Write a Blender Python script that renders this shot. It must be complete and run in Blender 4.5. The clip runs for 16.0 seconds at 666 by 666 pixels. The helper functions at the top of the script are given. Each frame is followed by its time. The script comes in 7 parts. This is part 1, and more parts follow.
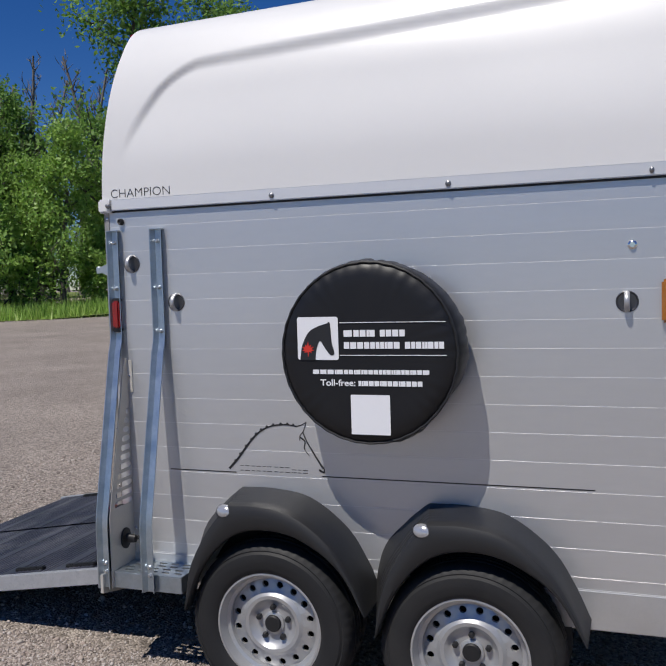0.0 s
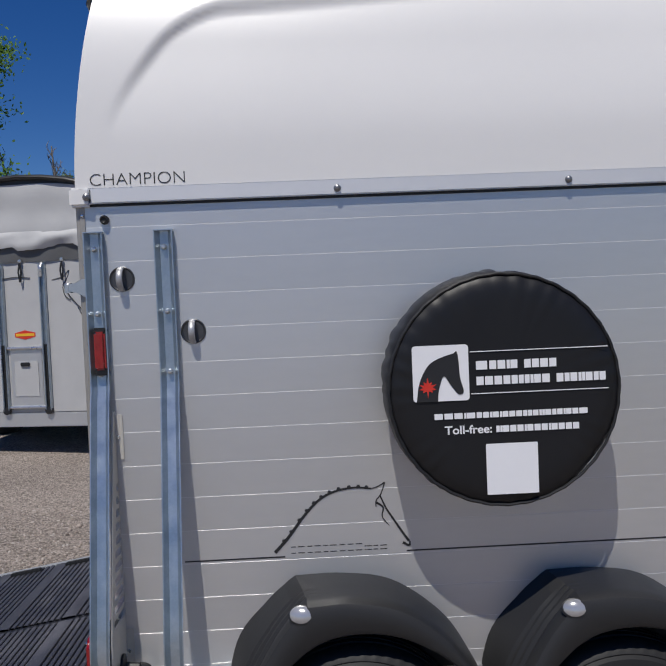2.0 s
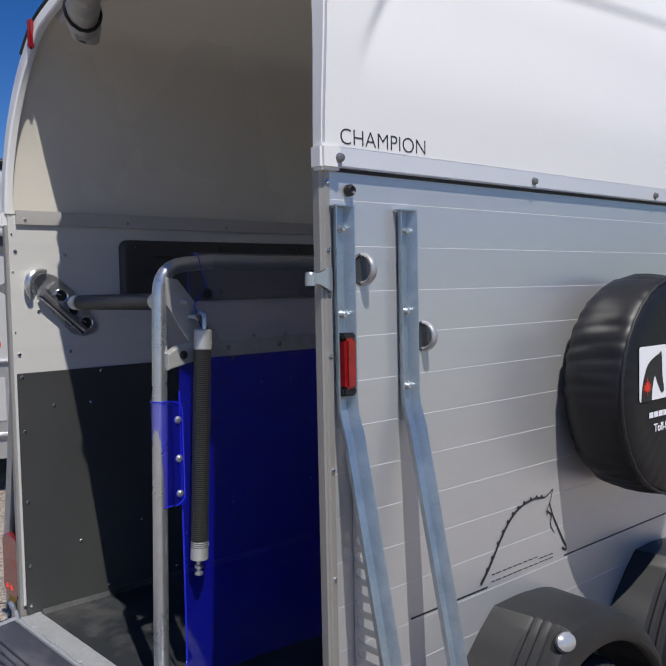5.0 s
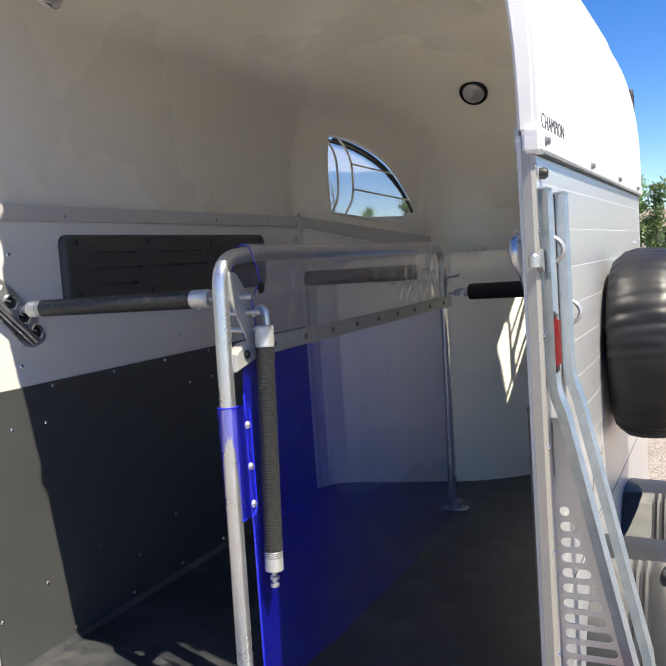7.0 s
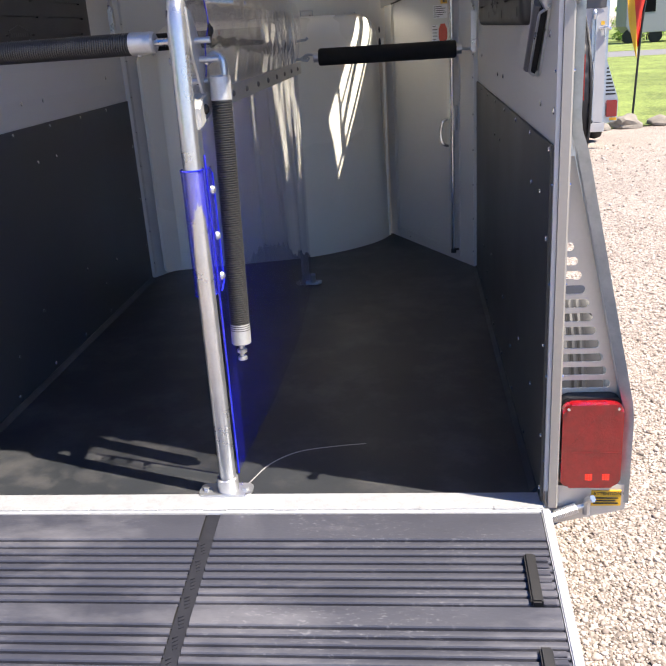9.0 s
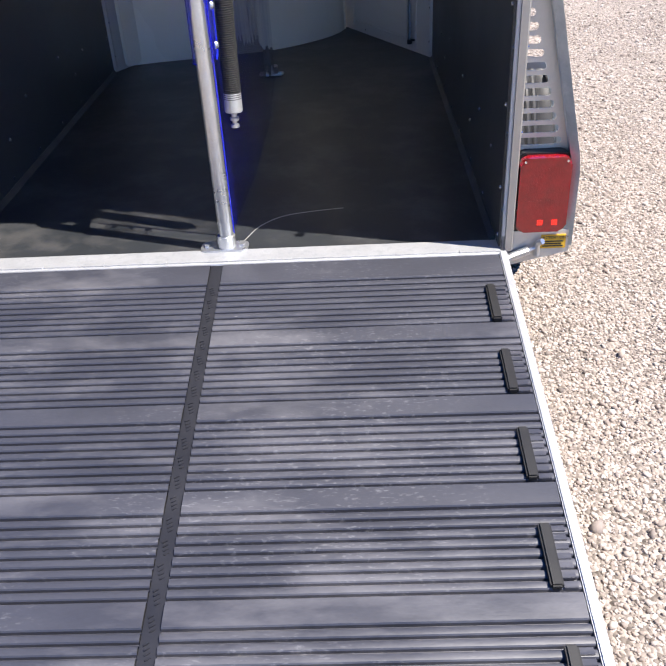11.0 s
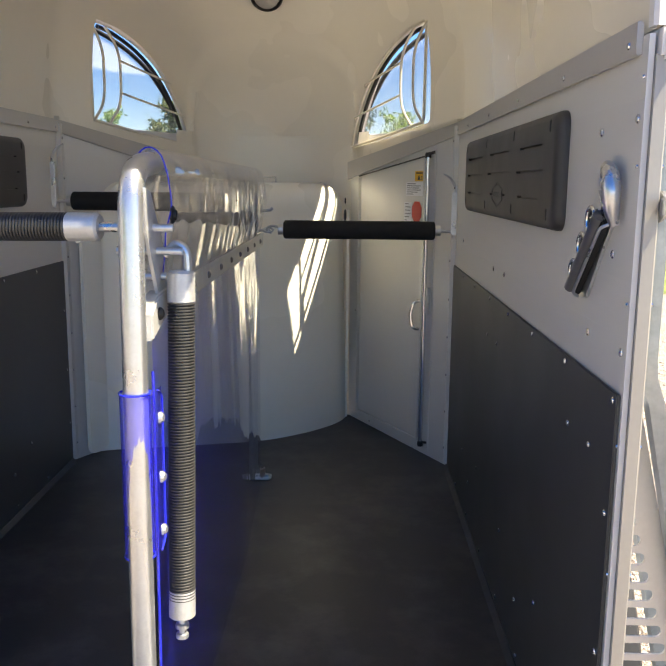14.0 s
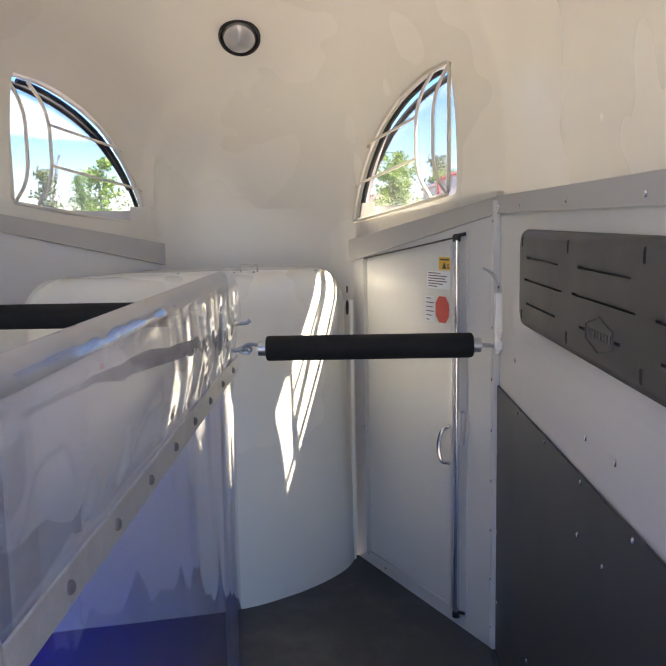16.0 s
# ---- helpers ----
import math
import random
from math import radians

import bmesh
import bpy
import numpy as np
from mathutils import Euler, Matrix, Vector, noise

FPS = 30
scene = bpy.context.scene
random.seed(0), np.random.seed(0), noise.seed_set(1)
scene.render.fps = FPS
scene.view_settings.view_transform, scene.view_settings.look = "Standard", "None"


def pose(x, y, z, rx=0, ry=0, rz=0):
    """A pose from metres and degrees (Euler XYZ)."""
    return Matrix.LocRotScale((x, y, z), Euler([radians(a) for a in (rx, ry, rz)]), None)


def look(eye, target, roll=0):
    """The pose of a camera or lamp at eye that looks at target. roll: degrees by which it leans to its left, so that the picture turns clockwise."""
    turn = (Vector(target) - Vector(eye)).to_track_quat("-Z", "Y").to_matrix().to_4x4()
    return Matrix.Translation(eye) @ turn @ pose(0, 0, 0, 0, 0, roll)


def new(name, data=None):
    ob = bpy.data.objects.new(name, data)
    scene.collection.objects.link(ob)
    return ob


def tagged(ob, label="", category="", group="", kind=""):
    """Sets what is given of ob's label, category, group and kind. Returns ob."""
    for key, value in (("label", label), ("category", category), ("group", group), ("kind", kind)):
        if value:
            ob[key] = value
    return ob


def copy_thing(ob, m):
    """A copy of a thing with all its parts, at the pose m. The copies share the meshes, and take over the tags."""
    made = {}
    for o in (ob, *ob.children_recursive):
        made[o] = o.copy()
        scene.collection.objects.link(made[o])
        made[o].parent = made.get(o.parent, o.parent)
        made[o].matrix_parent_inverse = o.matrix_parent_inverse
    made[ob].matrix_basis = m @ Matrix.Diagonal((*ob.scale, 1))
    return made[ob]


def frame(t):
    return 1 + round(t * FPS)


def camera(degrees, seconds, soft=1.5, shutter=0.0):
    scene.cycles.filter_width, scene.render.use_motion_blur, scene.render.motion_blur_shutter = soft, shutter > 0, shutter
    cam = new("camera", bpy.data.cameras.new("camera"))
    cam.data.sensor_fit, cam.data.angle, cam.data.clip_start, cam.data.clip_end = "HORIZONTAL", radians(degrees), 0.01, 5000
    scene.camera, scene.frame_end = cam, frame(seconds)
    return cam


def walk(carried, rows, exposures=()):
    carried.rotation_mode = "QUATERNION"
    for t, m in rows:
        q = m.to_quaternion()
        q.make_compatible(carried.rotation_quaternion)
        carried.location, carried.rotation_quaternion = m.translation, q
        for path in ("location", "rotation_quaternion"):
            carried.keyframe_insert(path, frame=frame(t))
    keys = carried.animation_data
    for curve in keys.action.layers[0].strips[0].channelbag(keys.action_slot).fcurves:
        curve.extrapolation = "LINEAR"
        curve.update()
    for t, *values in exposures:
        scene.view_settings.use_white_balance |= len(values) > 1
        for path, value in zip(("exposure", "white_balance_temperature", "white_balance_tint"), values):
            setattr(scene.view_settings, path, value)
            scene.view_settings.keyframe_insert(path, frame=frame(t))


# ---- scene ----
cam = camera(44.1, 16.0)

PATH = [
    (0, (3.506, 1.887, 1.531), (1.618, 1.238, 1.407), -1.7),
    (0.5, (3.426, 1.578, 1.548), (1.537, 0.935, 1.408), -2.1),
    (1, (3.306, 1.284, 1.543), (1.391, 0.72, 1.427), -2.0),
    (1.5, (3.18, 1.003, 1.53), (1.207, 0.686, 1.448), -2.2),
    (2, (3.039, 0.671, 1.55), (1.042, 0.733, 1.462), -2.4),
    (2.5, (2.876, 0.401, 1.541), (0.896, 0.673, 1.467), -2.1),
    (3, (2.732, 0.13, 1.571), (0.774, 0.531, 1.503), -1.8),
    (3.5, (2.599, -0.197, 1.6), (0.709, 0.45, 1.508), -2.8),
    (4, (2.433, -0.44, 1.578), (0.634, 0.428, 1.489), -2.8),
    (6.5, (1.421, -1.56, 1.617), (0.46, 0.186, 1.451), -1.6),
    (7, (1.185, -1.578, 1.627), (0.313, 0.214, 1.455), -4.0),
    (7.5, (0.925, -1.624, 1.633), (0.316, 0.272, 1.446), -3.6),
    (8, (0.737, -1.664, 1.623), (0.39, 0.295, 1.416), -3.3),
    (8.2, (0.674, -1.657, 1.621), (0.377, 0.308, 1.39), -3.0),
    (8.5, (0.605, -1.627, 1.577), (0.361, 0.33, 1.246), -3.3),
    (9, (0.521, -1.68, 1.554), (0.312, 0.186, 0.865), -3.7),
    (9.5, (0.446, -1.92, 1.548), (0.372, -0.123, 0.671), -2.7),
    (10, (0.404, -2.04, 1.527), (0.324, -0.36, 0.444), -3.7),
    (12.5, (0.429, -1.826, 1.555), (0.362, -0.099, 0.548), -1.6),
    (13, (0.453, -1.639, 1.579), (0.33, 0.23, 0.879), 0.5),
    (13.5, (0.395, -1.401, 1.61), (0.243, 0.545, 1.174), -0.1),
    (14, (0.377, -1.18, 1.632), (0.339, 0.787, 1.272), 0.5),
    (14.5, (0.416, -0.863, 1.676), (0.396, 1.111, 1.354), 0.3),
    (15, (0.422, -0.609, 1.725), (0.396, 1.367, 1.415), 0.1),
    (15.5, (0.337, -0.422, 1.773), (0.29, 1.559, 1.497), -0.8),
    (16, (0.35, -0.269, 1.808), (0.316, 1.712, 1.538), -1.1),
]
walk(cam, [(t, look(eye, target, roll)) for t, eye, target, roll in PATH], [(0,-0.12,6400,10),(1.0,-0.12,6400,10),(2.5,-0.33,6350,9.5),(4.2,-0.15,6250,9),(6.3,0.88,6900,7.5),(7.0,1.38,7150,6.5),(8.0,1.74,7450,8.0),(8.5,1.60,7500,10.5),(9.0,1.6,7050,12),(10.2,1.35,6650,12),(12.3,1.35,6700,8.5),(13.0,1.65,7450,7),(13.5,2.0,8100,4.0),(14.0,2.05,8150,6.0),(14.5,1.95,8150,7.0),(15.0,2.25,7900,7.0),(16,2.62,7400,10.5)])

# ---- light ----
world = bpy.data.worlds.new("sky")
scene.world = world
world.use_nodes = True
wn = world.node_tree.nodes
sky = wn.new("ShaderNodeTexSky")
sky.sky_type = "NISHITA"
sky.sun_disc = False
sky.sun_elevation = radians(61.1)
sky.sun_rotation = radians(106.6)
sky.altitude = 1500
sky.air_density = 1.0
sky.dust_density = 0.1
sky.ozone_density = 5.0
wn["Background"].inputs["Strength"].default_value = 0.080
deep = wn.new("ShaderNodeHueSaturation")
deep.inputs["Saturation"].default_value = 1.30
deep.inputs["Hue"].default_value = 0.514
world.node_tree.links.new(sky.outputs["Color"], deep.inputs["Color"])
world.node_tree.links.new(deep.outputs["Color"], wn["Background"].inputs["Color"])
sun = new("sun", bpy.data.lights.new("sun", "SUN"))
sun.data.energy = 4.5
sun.data.angle = radians(0.5)
sun.data.color = (1.0, 0.95, 0.87)
sun.matrix_world = look((0.53 * 14, -0.158 * 14, 14), (0, 0, 0))


# ---- materials ----
def material(name, colour, rough=0.5, metal=0.0, vary=0.12, scale=8.0, fine=90.0, bump=0.1, depth=0.002,
             dirt=None, dirt_amount=0.0, dirt_scale=3.0, coat=0.0, spec=0.5, per_object=0.0, stretch=(1, 1, 1), through_light=0.0, scuff=0.0):
    """A surface with two scales of variation in colour and roughness, a fine relief, and dirt patches."""
    m = bpy.data.materials.new(name)
    m.use_nodes = True
    nt = m.node_tree
    nodes, link = nt.nodes, nt.links.new
    b = nodes["Principled BSDF"]
    b.inputs["Metallic"].default_value = metal
    b.inputs["Coat Weight"].default_value = coat
    b.inputs["Coat Roughness"].default_value = 0.08
    b.inputs["Specular IOR Level"].default_value = spec
    co = nodes.new("ShaderNodeTexCoord")
    mp = nodes.new("ShaderNodeMapping")
    mp.inputs["Scale"].default_value = stretch
    link(co.outputs["Object"], mp.inputs["Vector"])

    def noise_of(s, detail, rough_n=0.55):
        n = nodes.new("ShaderNodeTexNoise")
        n.inputs["Scale"].default_value = s
        n.inputs["Detail"].default_value = detail
        n.inputs["Roughness"].default_value = rough_n
        link(mp.outputs["Vector"], n.inputs["Vector"])
        return n.outputs["Fac"]

    def math_of(op, a, c, clamp=False):
        n = nodes.new("ShaderNodeMath")
        n.operation, n.use_clamp = op, clamp
        for k, v in enumerate((a, c)):
            if isinstance(v, (int, float)):
                n.inputs[k].default_value = v
            else:
                link(v, n.inputs[k])
        return n.outputs[0]

    big, small = noise_of(scale, 3), noise_of(fine, 2)
    v = math_of("ADD", math_of("MULTIPLY", math_of("SUBTRACT", big, 0.5), vary * 2.0),
                math_of("MULTIPLY", math_of("SUBTRACT", small, 0.5), vary * 1.2))
    v = math_of("ADD", v, 1.0)
    if per_object:
        info = nodes.new("ShaderNodeObjectInfo")
        v = math_of("MULTIPLY", v, math_of("ADD", math_of("MULTIPLY", info.outputs["Random"], per_object), 1 - per_object / 2))
    mix = nodes.new("ShaderNodeMix")
    mix.data_type, mix.blend_type = "RGBA", "MULTIPLY"
    mix.inputs["Factor"].default_value = 1.0
    mix.inputs["A"].default_value = (*colour, 1)
    link(v, mix.inputs["B"])
    out = mix.outputs["Result"]
    if dirt:
        d = noise_of(dirt_scale, 6, 0.65)
        ramp = nodes.new("ShaderNodeMapRange")
        ramp.inputs["From Min"].default_value = 0.48
        ramp.inputs["From Max"].default_value = 0.72
        ramp.inputs["To Max"].default_value = dirt_amount
        link(d, ramp.inputs["Value"])
        m2 = nodes.new("ShaderNodeMix")
        m2.data_type = "RGBA"
        link(ramp.outputs["Result"], m2.inputs["Factor"])
        link(out, m2.inputs["A"])
        m2.inputs["B"].default_value = (*dirt, 1)
        out = m2.outputs["Result"]
    if scuff:
        # short pale scrapes, gathered in patches
        mp2 = nodes.new("ShaderNodeMapping")
        mp2.inputs["Scale"].default_value = (1.0, 3.0, 1.0)
        link(co.outputs["Object"], mp2.inputs["Vector"])
        marks = nodes.new("ShaderNodeTexNoise")
        marks.inputs["Scale"].default_value = 55.0
        marks.inputs["Detail"].default_value = 4.0
        marks.inputs["Roughness"].default_value = 0.7
        link(mp2.outputs["Vector"], marks.inputs["Vector"])
        where = noise_of(2.6, 3)
        line = math_of("MULTIPLY", math_of("SUBTRACT", marks.outputs["Fac"], 0.575), 14.0, True)
        spot = math_of("MULTIPLY", math_of("SUBTRACT", where, 0.50), 9.0, True)
        m3 = nodes.new("ShaderNodeMix")
        m3.data_type = "RGBA"
        link(math_of("MULTIPLY", math_of("MULTIPLY", line, spot), scuff), m3.inputs["Factor"])
        link(out, m3.inputs["A"])
        m3.inputs["B"].default_value = (0.30, 0.30, 0.32, 1)
        out = m3.outputs["Result"]
    link(out, b.inputs["Base Color"])
    link(math_of("ADD", math_of("MULTIPLY", math_of("SUBTRACT", big, 0.5), 0.25), rough, True), b.inputs["Roughness"])
    if bump:
        bp = nodes.new("ShaderNodeBump")
        bp.inputs["Strength"].default_value = bump
        bp.inputs["Distance"].default_value = depth
        link(small, bp.inputs["Height"])
        link(bp.outputs["Normal"], b.inputs["Normal"])
    if through_light:
        tl = nodes.new("ShaderNodeBsdfTranslucent")
        link(out, tl.inputs["Color"])
        ms = nodes.new("ShaderNodeMixShader")
        ms.inputs["Fac"].default_value = through_light
        link(b.outputs[0], ms.inputs[1])
        link(tl.outputs[0], ms.inputs[2])
        link(ms.outputs[0], nodes["Material Output"].inputs["Surface"])
    return m


def clear(name, tint, body, amount, rough=0.06, wave=0.0, milky=0.0):
    """A see-through sheet: the light passes tinted, and a part of it meets the glossy coloured body."""
    m = bpy.data.materials.new(name)
    m.use_nodes = True
    nt = m.node_tree
    nodes, link = nt.nodes, nt.links.new
    b = nodes["Principled BSDF"]
    b.inputs["Base Color"].default_value = (*body, 1)
    b.inputs["Roughness"].default_value = rough
    b.inputs["Specular IOR Level"].default_value = 0.8
    b.inputs["Coat Weight"].default_value = 0.6
    t = nodes.new("ShaderNodeBsdfTransparent")
    t.inputs["Color"].default_value = (*tint, 1)
    mix = nodes.new("ShaderNodeMixShader")
    mix.inputs["Fac"].default_value = amount
    link(t.outputs[0], mix.inputs[1])
    if milky:
        # part of the body colour is light let through from behind
        tl = nodes.new("ShaderNodeBsdfTranslucent")
        tl.inputs["Color"].default_value = (*body, 1)
        both = nodes.new("ShaderNodeMixShader")
        both.inputs["Fac"].default_value = milky
        link(b.outputs[0], both.inputs[1])
        link(tl.outputs[0], both.inputs[2])
        link(both.outputs[0], mix.inputs[2])
    else:
        link(b.outputs[0], mix.inputs[2])
    fr = nodes.new("ShaderNodeLayerWeight")
    fr.inputs["Blend"].default_value = 0.5
    sharp = nodes.new("ShaderNodeMath")
    sharp.operation = "POWER"
    sharp.inputs[1].default_value = 4.0
    link(fr.outputs["Facing"], sharp.inputs[0])
    gl = nodes.new("ShaderNodeBsdfGlossy")
    gl.inputs["Roughness"].default_value = rough
    gl.inputs["Color"].default_value = (0.9, 0.9, 0.92, 1)
    sheen = nodes.new("ShaderNodeMixShader")
    link(sharp.outputs[0], sheen.inputs["Fac"])
    link(mix.outputs[0], sheen.inputs[1])
    link(gl.outputs[0], sheen.inputs[2])
    if wave:
        co = nodes.new("ShaderNodeTexCoord")
        mp = nodes.new("ShaderNodeMapping")
        mp.inputs["Scale"].default_value = (1, 1, 0.25)
        n = nodes.new("ShaderNodeTexNoise")
        n.inputs["Scale"].default_value = 7
        n.inputs["Detail"].default_value = 1
        bp = nodes.new("ShaderNodeBump")
        bp.inputs["Strength"].default_value = wave
        bp.inputs["Distance"].default_value = 0.05
        link(co.outputs["Object"], mp.inputs["Vector"])
        link(mp.outputs["Vector"], n.inputs["Vector"])
        link(n.outputs["Fac"], bp.inputs["Height"])
        for s in (b, fr, gl):
            link(bp.outputs["Normal"], s.inputs["Normal"])
    link(sheen.outputs[0], nodes["Material Output"].inputs["Surface"])
    return m


def glowing(name, colour, strength):
    m = bpy.data.materials.new(name)
    m.use_nodes = True
    b = m.node_tree.nodes["Principled BSDF"]
    b.inputs["Base Color"].default_value = (*colour, 1)
    b.inputs["Emission Color"].default_value = (*colour, 1)
    b.inputs["Emission Strength"].default_value = strength
    return m


ALU = material("anodised_plank", (0.63, 0.63, 0.635), 0.34, 0.66, 0.04, 2.0, 60, 0.03, per_object=0.06, stretch=(1, 0.2, 1))
ALU_IN = material("lacquered_plank", (0.66, 0.648, 0.615), 0.42, 0.15, 0.03, 2.0, 60, 0.03, per_object=0.04, stretch=(1, 0.2, 1))
# pale colour stands in for the sun's glint along the plank joints
JOINT = material("bare_plank_edge", (0.74, 0.74, 0.75), 0.45, 0.1, 0.05, 4, 90, 0.0)
ALU_TRIM = material("brushed_aluminium", (0.62, 0.62, 0.62), 0.38, 0.7, 0.06, 5, 120, 0.05, dirt=(0.3, 0.28, 0.25), dirt_amount=0.15)
ALU_EDGE = material("dull_wall_edge", (0.37, 0.355, 0.33), 0.45, 0.45, 0.08, 6, 80, 0.05, dirt=(0.35, 0.3, 0.25), dirt_amount=0.3)
STRIP_GREY = material("grey_strip", (0.50, 0.48, 0.455), 0.45, 0.2, 0.04, 4, 80, 0.04)
GRP = material("white_gelcoat", (0.83, 0.82, 0.81), 0.36, 0.0, 0.012, 1.2, 30, 0.02, coat=0.08, through_light=0.13)
SEAM_WHITE = material("white_lacquered_lip", (0.72, 0.72, 0.73), 0.34, 0.25, 0.03, 3, 60, 0.03)
GRP_IN = material("cream_gelcoat", (0.81, 0.768, 0.675), 0.28, 0.0, 0.02, 1.2, 30, 0.02, coat=0.2, through_light=0.235)
CAB = material("pale_cabinet_shell", (0.87, 0.86, 0.77), 0.25, 0.0, 0.02, 1.2, 30, 0.02, coat=0.3)
GALV = material("galvanised_steel", (0.43, 0.49, 0.54), 0.36, 0.9, 0.18, 22, 160, 0.12, 0.001, dirt=(0.72, 0.75, 0.77), dirt_amount=0.4, dirt_scale=14)
SILL_ZINC = material("worn_zinc", (0.47, 0.48, 0.50), 0.42, 0.45, 0.15, 30, 200, 0.3, 0.001, dirt=(0.33, 0.35, 0.38), dirt_amount=0.7, dirt_scale=60)
PLATE = material("dull_zinc_plate", (0.60, 0.57, 0.52), 0.5, 0.45, 0.08, 8, 120, 0.06)
ZINC = material("bright_zinc", (0.60, 0.61, 0.62), 0.30, 0.85, 0.12, 18, 160, 0.1, 0.001, dirt=(0.70, 0.70, 0.70), dirt_amount=0.35, dirt_scale=20)
CHROME = material("polished_steel", (0.75, 0.75, 0.76), 0.15, 0.95, 0.04, 12, 90, 0.02)
RUBBER = material("ramp_rubber", (0.036, 0.038, 0.052), 0.45, 0.0, 0.30, 5, 150, 0.2, 0.001, dirt=(0.20, 0.197, 0.215), dirt_amount=0.5, dirt_scale=3.6, stretch=(0.55, 1.6, 1), spec=0.8, scuff=0.28)
CENTRE = material("centre_rubber", (0.016, 0.017, 0.023), 0.42, 0.0, 0.2, 10, 120, 0.2, 0.001)
ZINC_DULL = material("frosted_zinc", (0.58, 0.58, 0.57), 0.46, 0.6, 0.14, 20, 180, 0.15, 0.001, dirt=(0.75, 0.74, 0.71), dirt_amount=0.4, dirt_scale=30)
GRIP = material("ribbed_hose_rubber", (0.030, 0.030, 0.030), 0.36, 0.0, 0.1, 10, 120, 0.1, 0.001, spec=0.65)
FLOOR = material("floor_rubber", (0.022, 0.025, 0.029), 0.42, 0.0, 0.25, 4, 160, 0.15, 0.001, dirt=(0.13, 0.122, 0.118), dirt_amount=0.45, dirt_scale=5.5, spec=0.58)
KICK = material("kick_board", (0.050, 0.051, 0.050), 0.43, 0.0, 0.10, 2, 90, 0.06, 0.001, dirt=(0.08, 0.08, 0.08), dirt_amount=0.12, dirt_scale=4)
PAD = material("moulded_foam_pad", (0.045, 0.043, 0.041), 0.5, 0.0, 0.08, 6, 200, 0.2, 0.001)
FENDER = material("fender_plastic", (0.022, 0.022, 0.023), 0.5, 0.0, 0.06, 5, 260, 0.25, 0.001, spec=0.35)
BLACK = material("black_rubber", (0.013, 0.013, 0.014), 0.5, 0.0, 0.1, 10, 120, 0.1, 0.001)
FOAM = material("black_foam", (0.012, 0.012, 0.012), 0.85, 0.0, 0.1, 30, 300, 0.3, 0.001)
TYRE = material("tyre_rubber", (0.019, 0.019, 0.020), 0.62, 0.0, 0.12, 9, 120, 0.15, 0.001, dirt=(0.07, 0.065, 0.06), dirt_amount=0.2, spec=0.3)
RIM = material("silver_paint", (0.46, 0.46, 0.465), 0.40, 0.55, 0.06, 9, 100, 0.04)
DOME = material("clear_reflector_dome", (0.50, 0.50, 0.51), 0.18, 0.55, 0.10, 40, 200, 0.15)
DULL = material("dull_steel", (0.24, 0.24, 0.245), 0.34, 0.7, 0.08, 12, 90, 0.05)
RING_DARK = material("dark_brushed_steel", (0.10, 0.10, 0.105), 0.38, 0.75, 0.15, 20, 200, 0.05)
DARK = material("dark_steel", (0.018, 0.018, 0.019), 0.5, 0.4, 0.1, 9, 90, 0.05)
VINYL = material("black_vinyl", (0.0105, 0.0105, 0.012), 0.44, 0.0, 0.08, 12, 260, 0.12, 0.001, spec=0.35)
WHITE_PRINT = material("white_print", (0.80, 0.80, 0.82), 0.5, 0.0, 0.02, 5, 90, 0.02)
BLACK_PRINT = material("black_print", (0.018, 0.018, 0.02), 0.45, 0.0, 0.02, 5, 90, 0.0)
RED_PRINT = material("red_print", (0.62, 0.035, 0.02), 0.5, 0.0, 0.04, 5, 90, 0.0)
YELLOW_PRINT = material("yellow_print", (0.78, 0.44, 0.03), 0.5, 0.0, 0.04, 5, 90, 0.0)
RED_LENS = material("red_lens", (0.24, 0.005, 0.008), 0.14, 0.0, 0.30, 45, 190, 0.35, 0.002, coat=0.8, dirt=(0.16, 0.006, 0.008), dirt_amount=0.5, dirt_scale=28)
AMBER_LENS = material("amber_lens", (0.34, 0.12, 0.01), 0.15, 0.0, 0.08, 60, 220, 0.2, 0.002, coat=0.8)
LED = glowing("lit_red_diode", (1.0, 0.02, 0.01), 0.9)
CLEAR_PVC = clear("smoky_clear_sheet", (0.93, 0.92, 0.94), (0.62, 0.61, 0.66), 0.13, 0.04, 0.15)
BLUE_PVC = clear("blue_clear_sheet", (0.98, 0.985, 1.0), (0.02, 0.025, 0.97), 0.34, 0.05, 0.12, 0.5)
BLUE_EDGE = clear("blue_sheet_edge", (0.25, 0.3, 0.9), (0.03, 0.05, 0.9), 0.55, 0.1)
GLASS = clear("window_pane", (0.86, 0.83, 0.84), (0.70, 0.69, 0.70), 0.16, 0.03)
TARP = material("grey_tarpaulin", (0.46, 0.46, 0.46), 0.55, 0.0, 0.08, 6, 160, 0.2, 0.002)
TARP_DARK = material("dark_tarpaulin", (0.10, 0.10, 0.10), 0.45, 0.0, 0.15, 7, 160, 0.2, 0.002)


# ---- building helpers ----
SHELL = False


def shell(p):
    """Draws the outer shell in to the width and the rear edge of the inner walls."""
    x, y = p.x, p.y
    p.x -= math.copysign(0.022 * min(max((abs(x) - 0.4) / 0.4, 0.0), 1.0), x)
    p.y += 0.08 * min(max((2.2 - y) / 0.3, 0.0), 1.0)


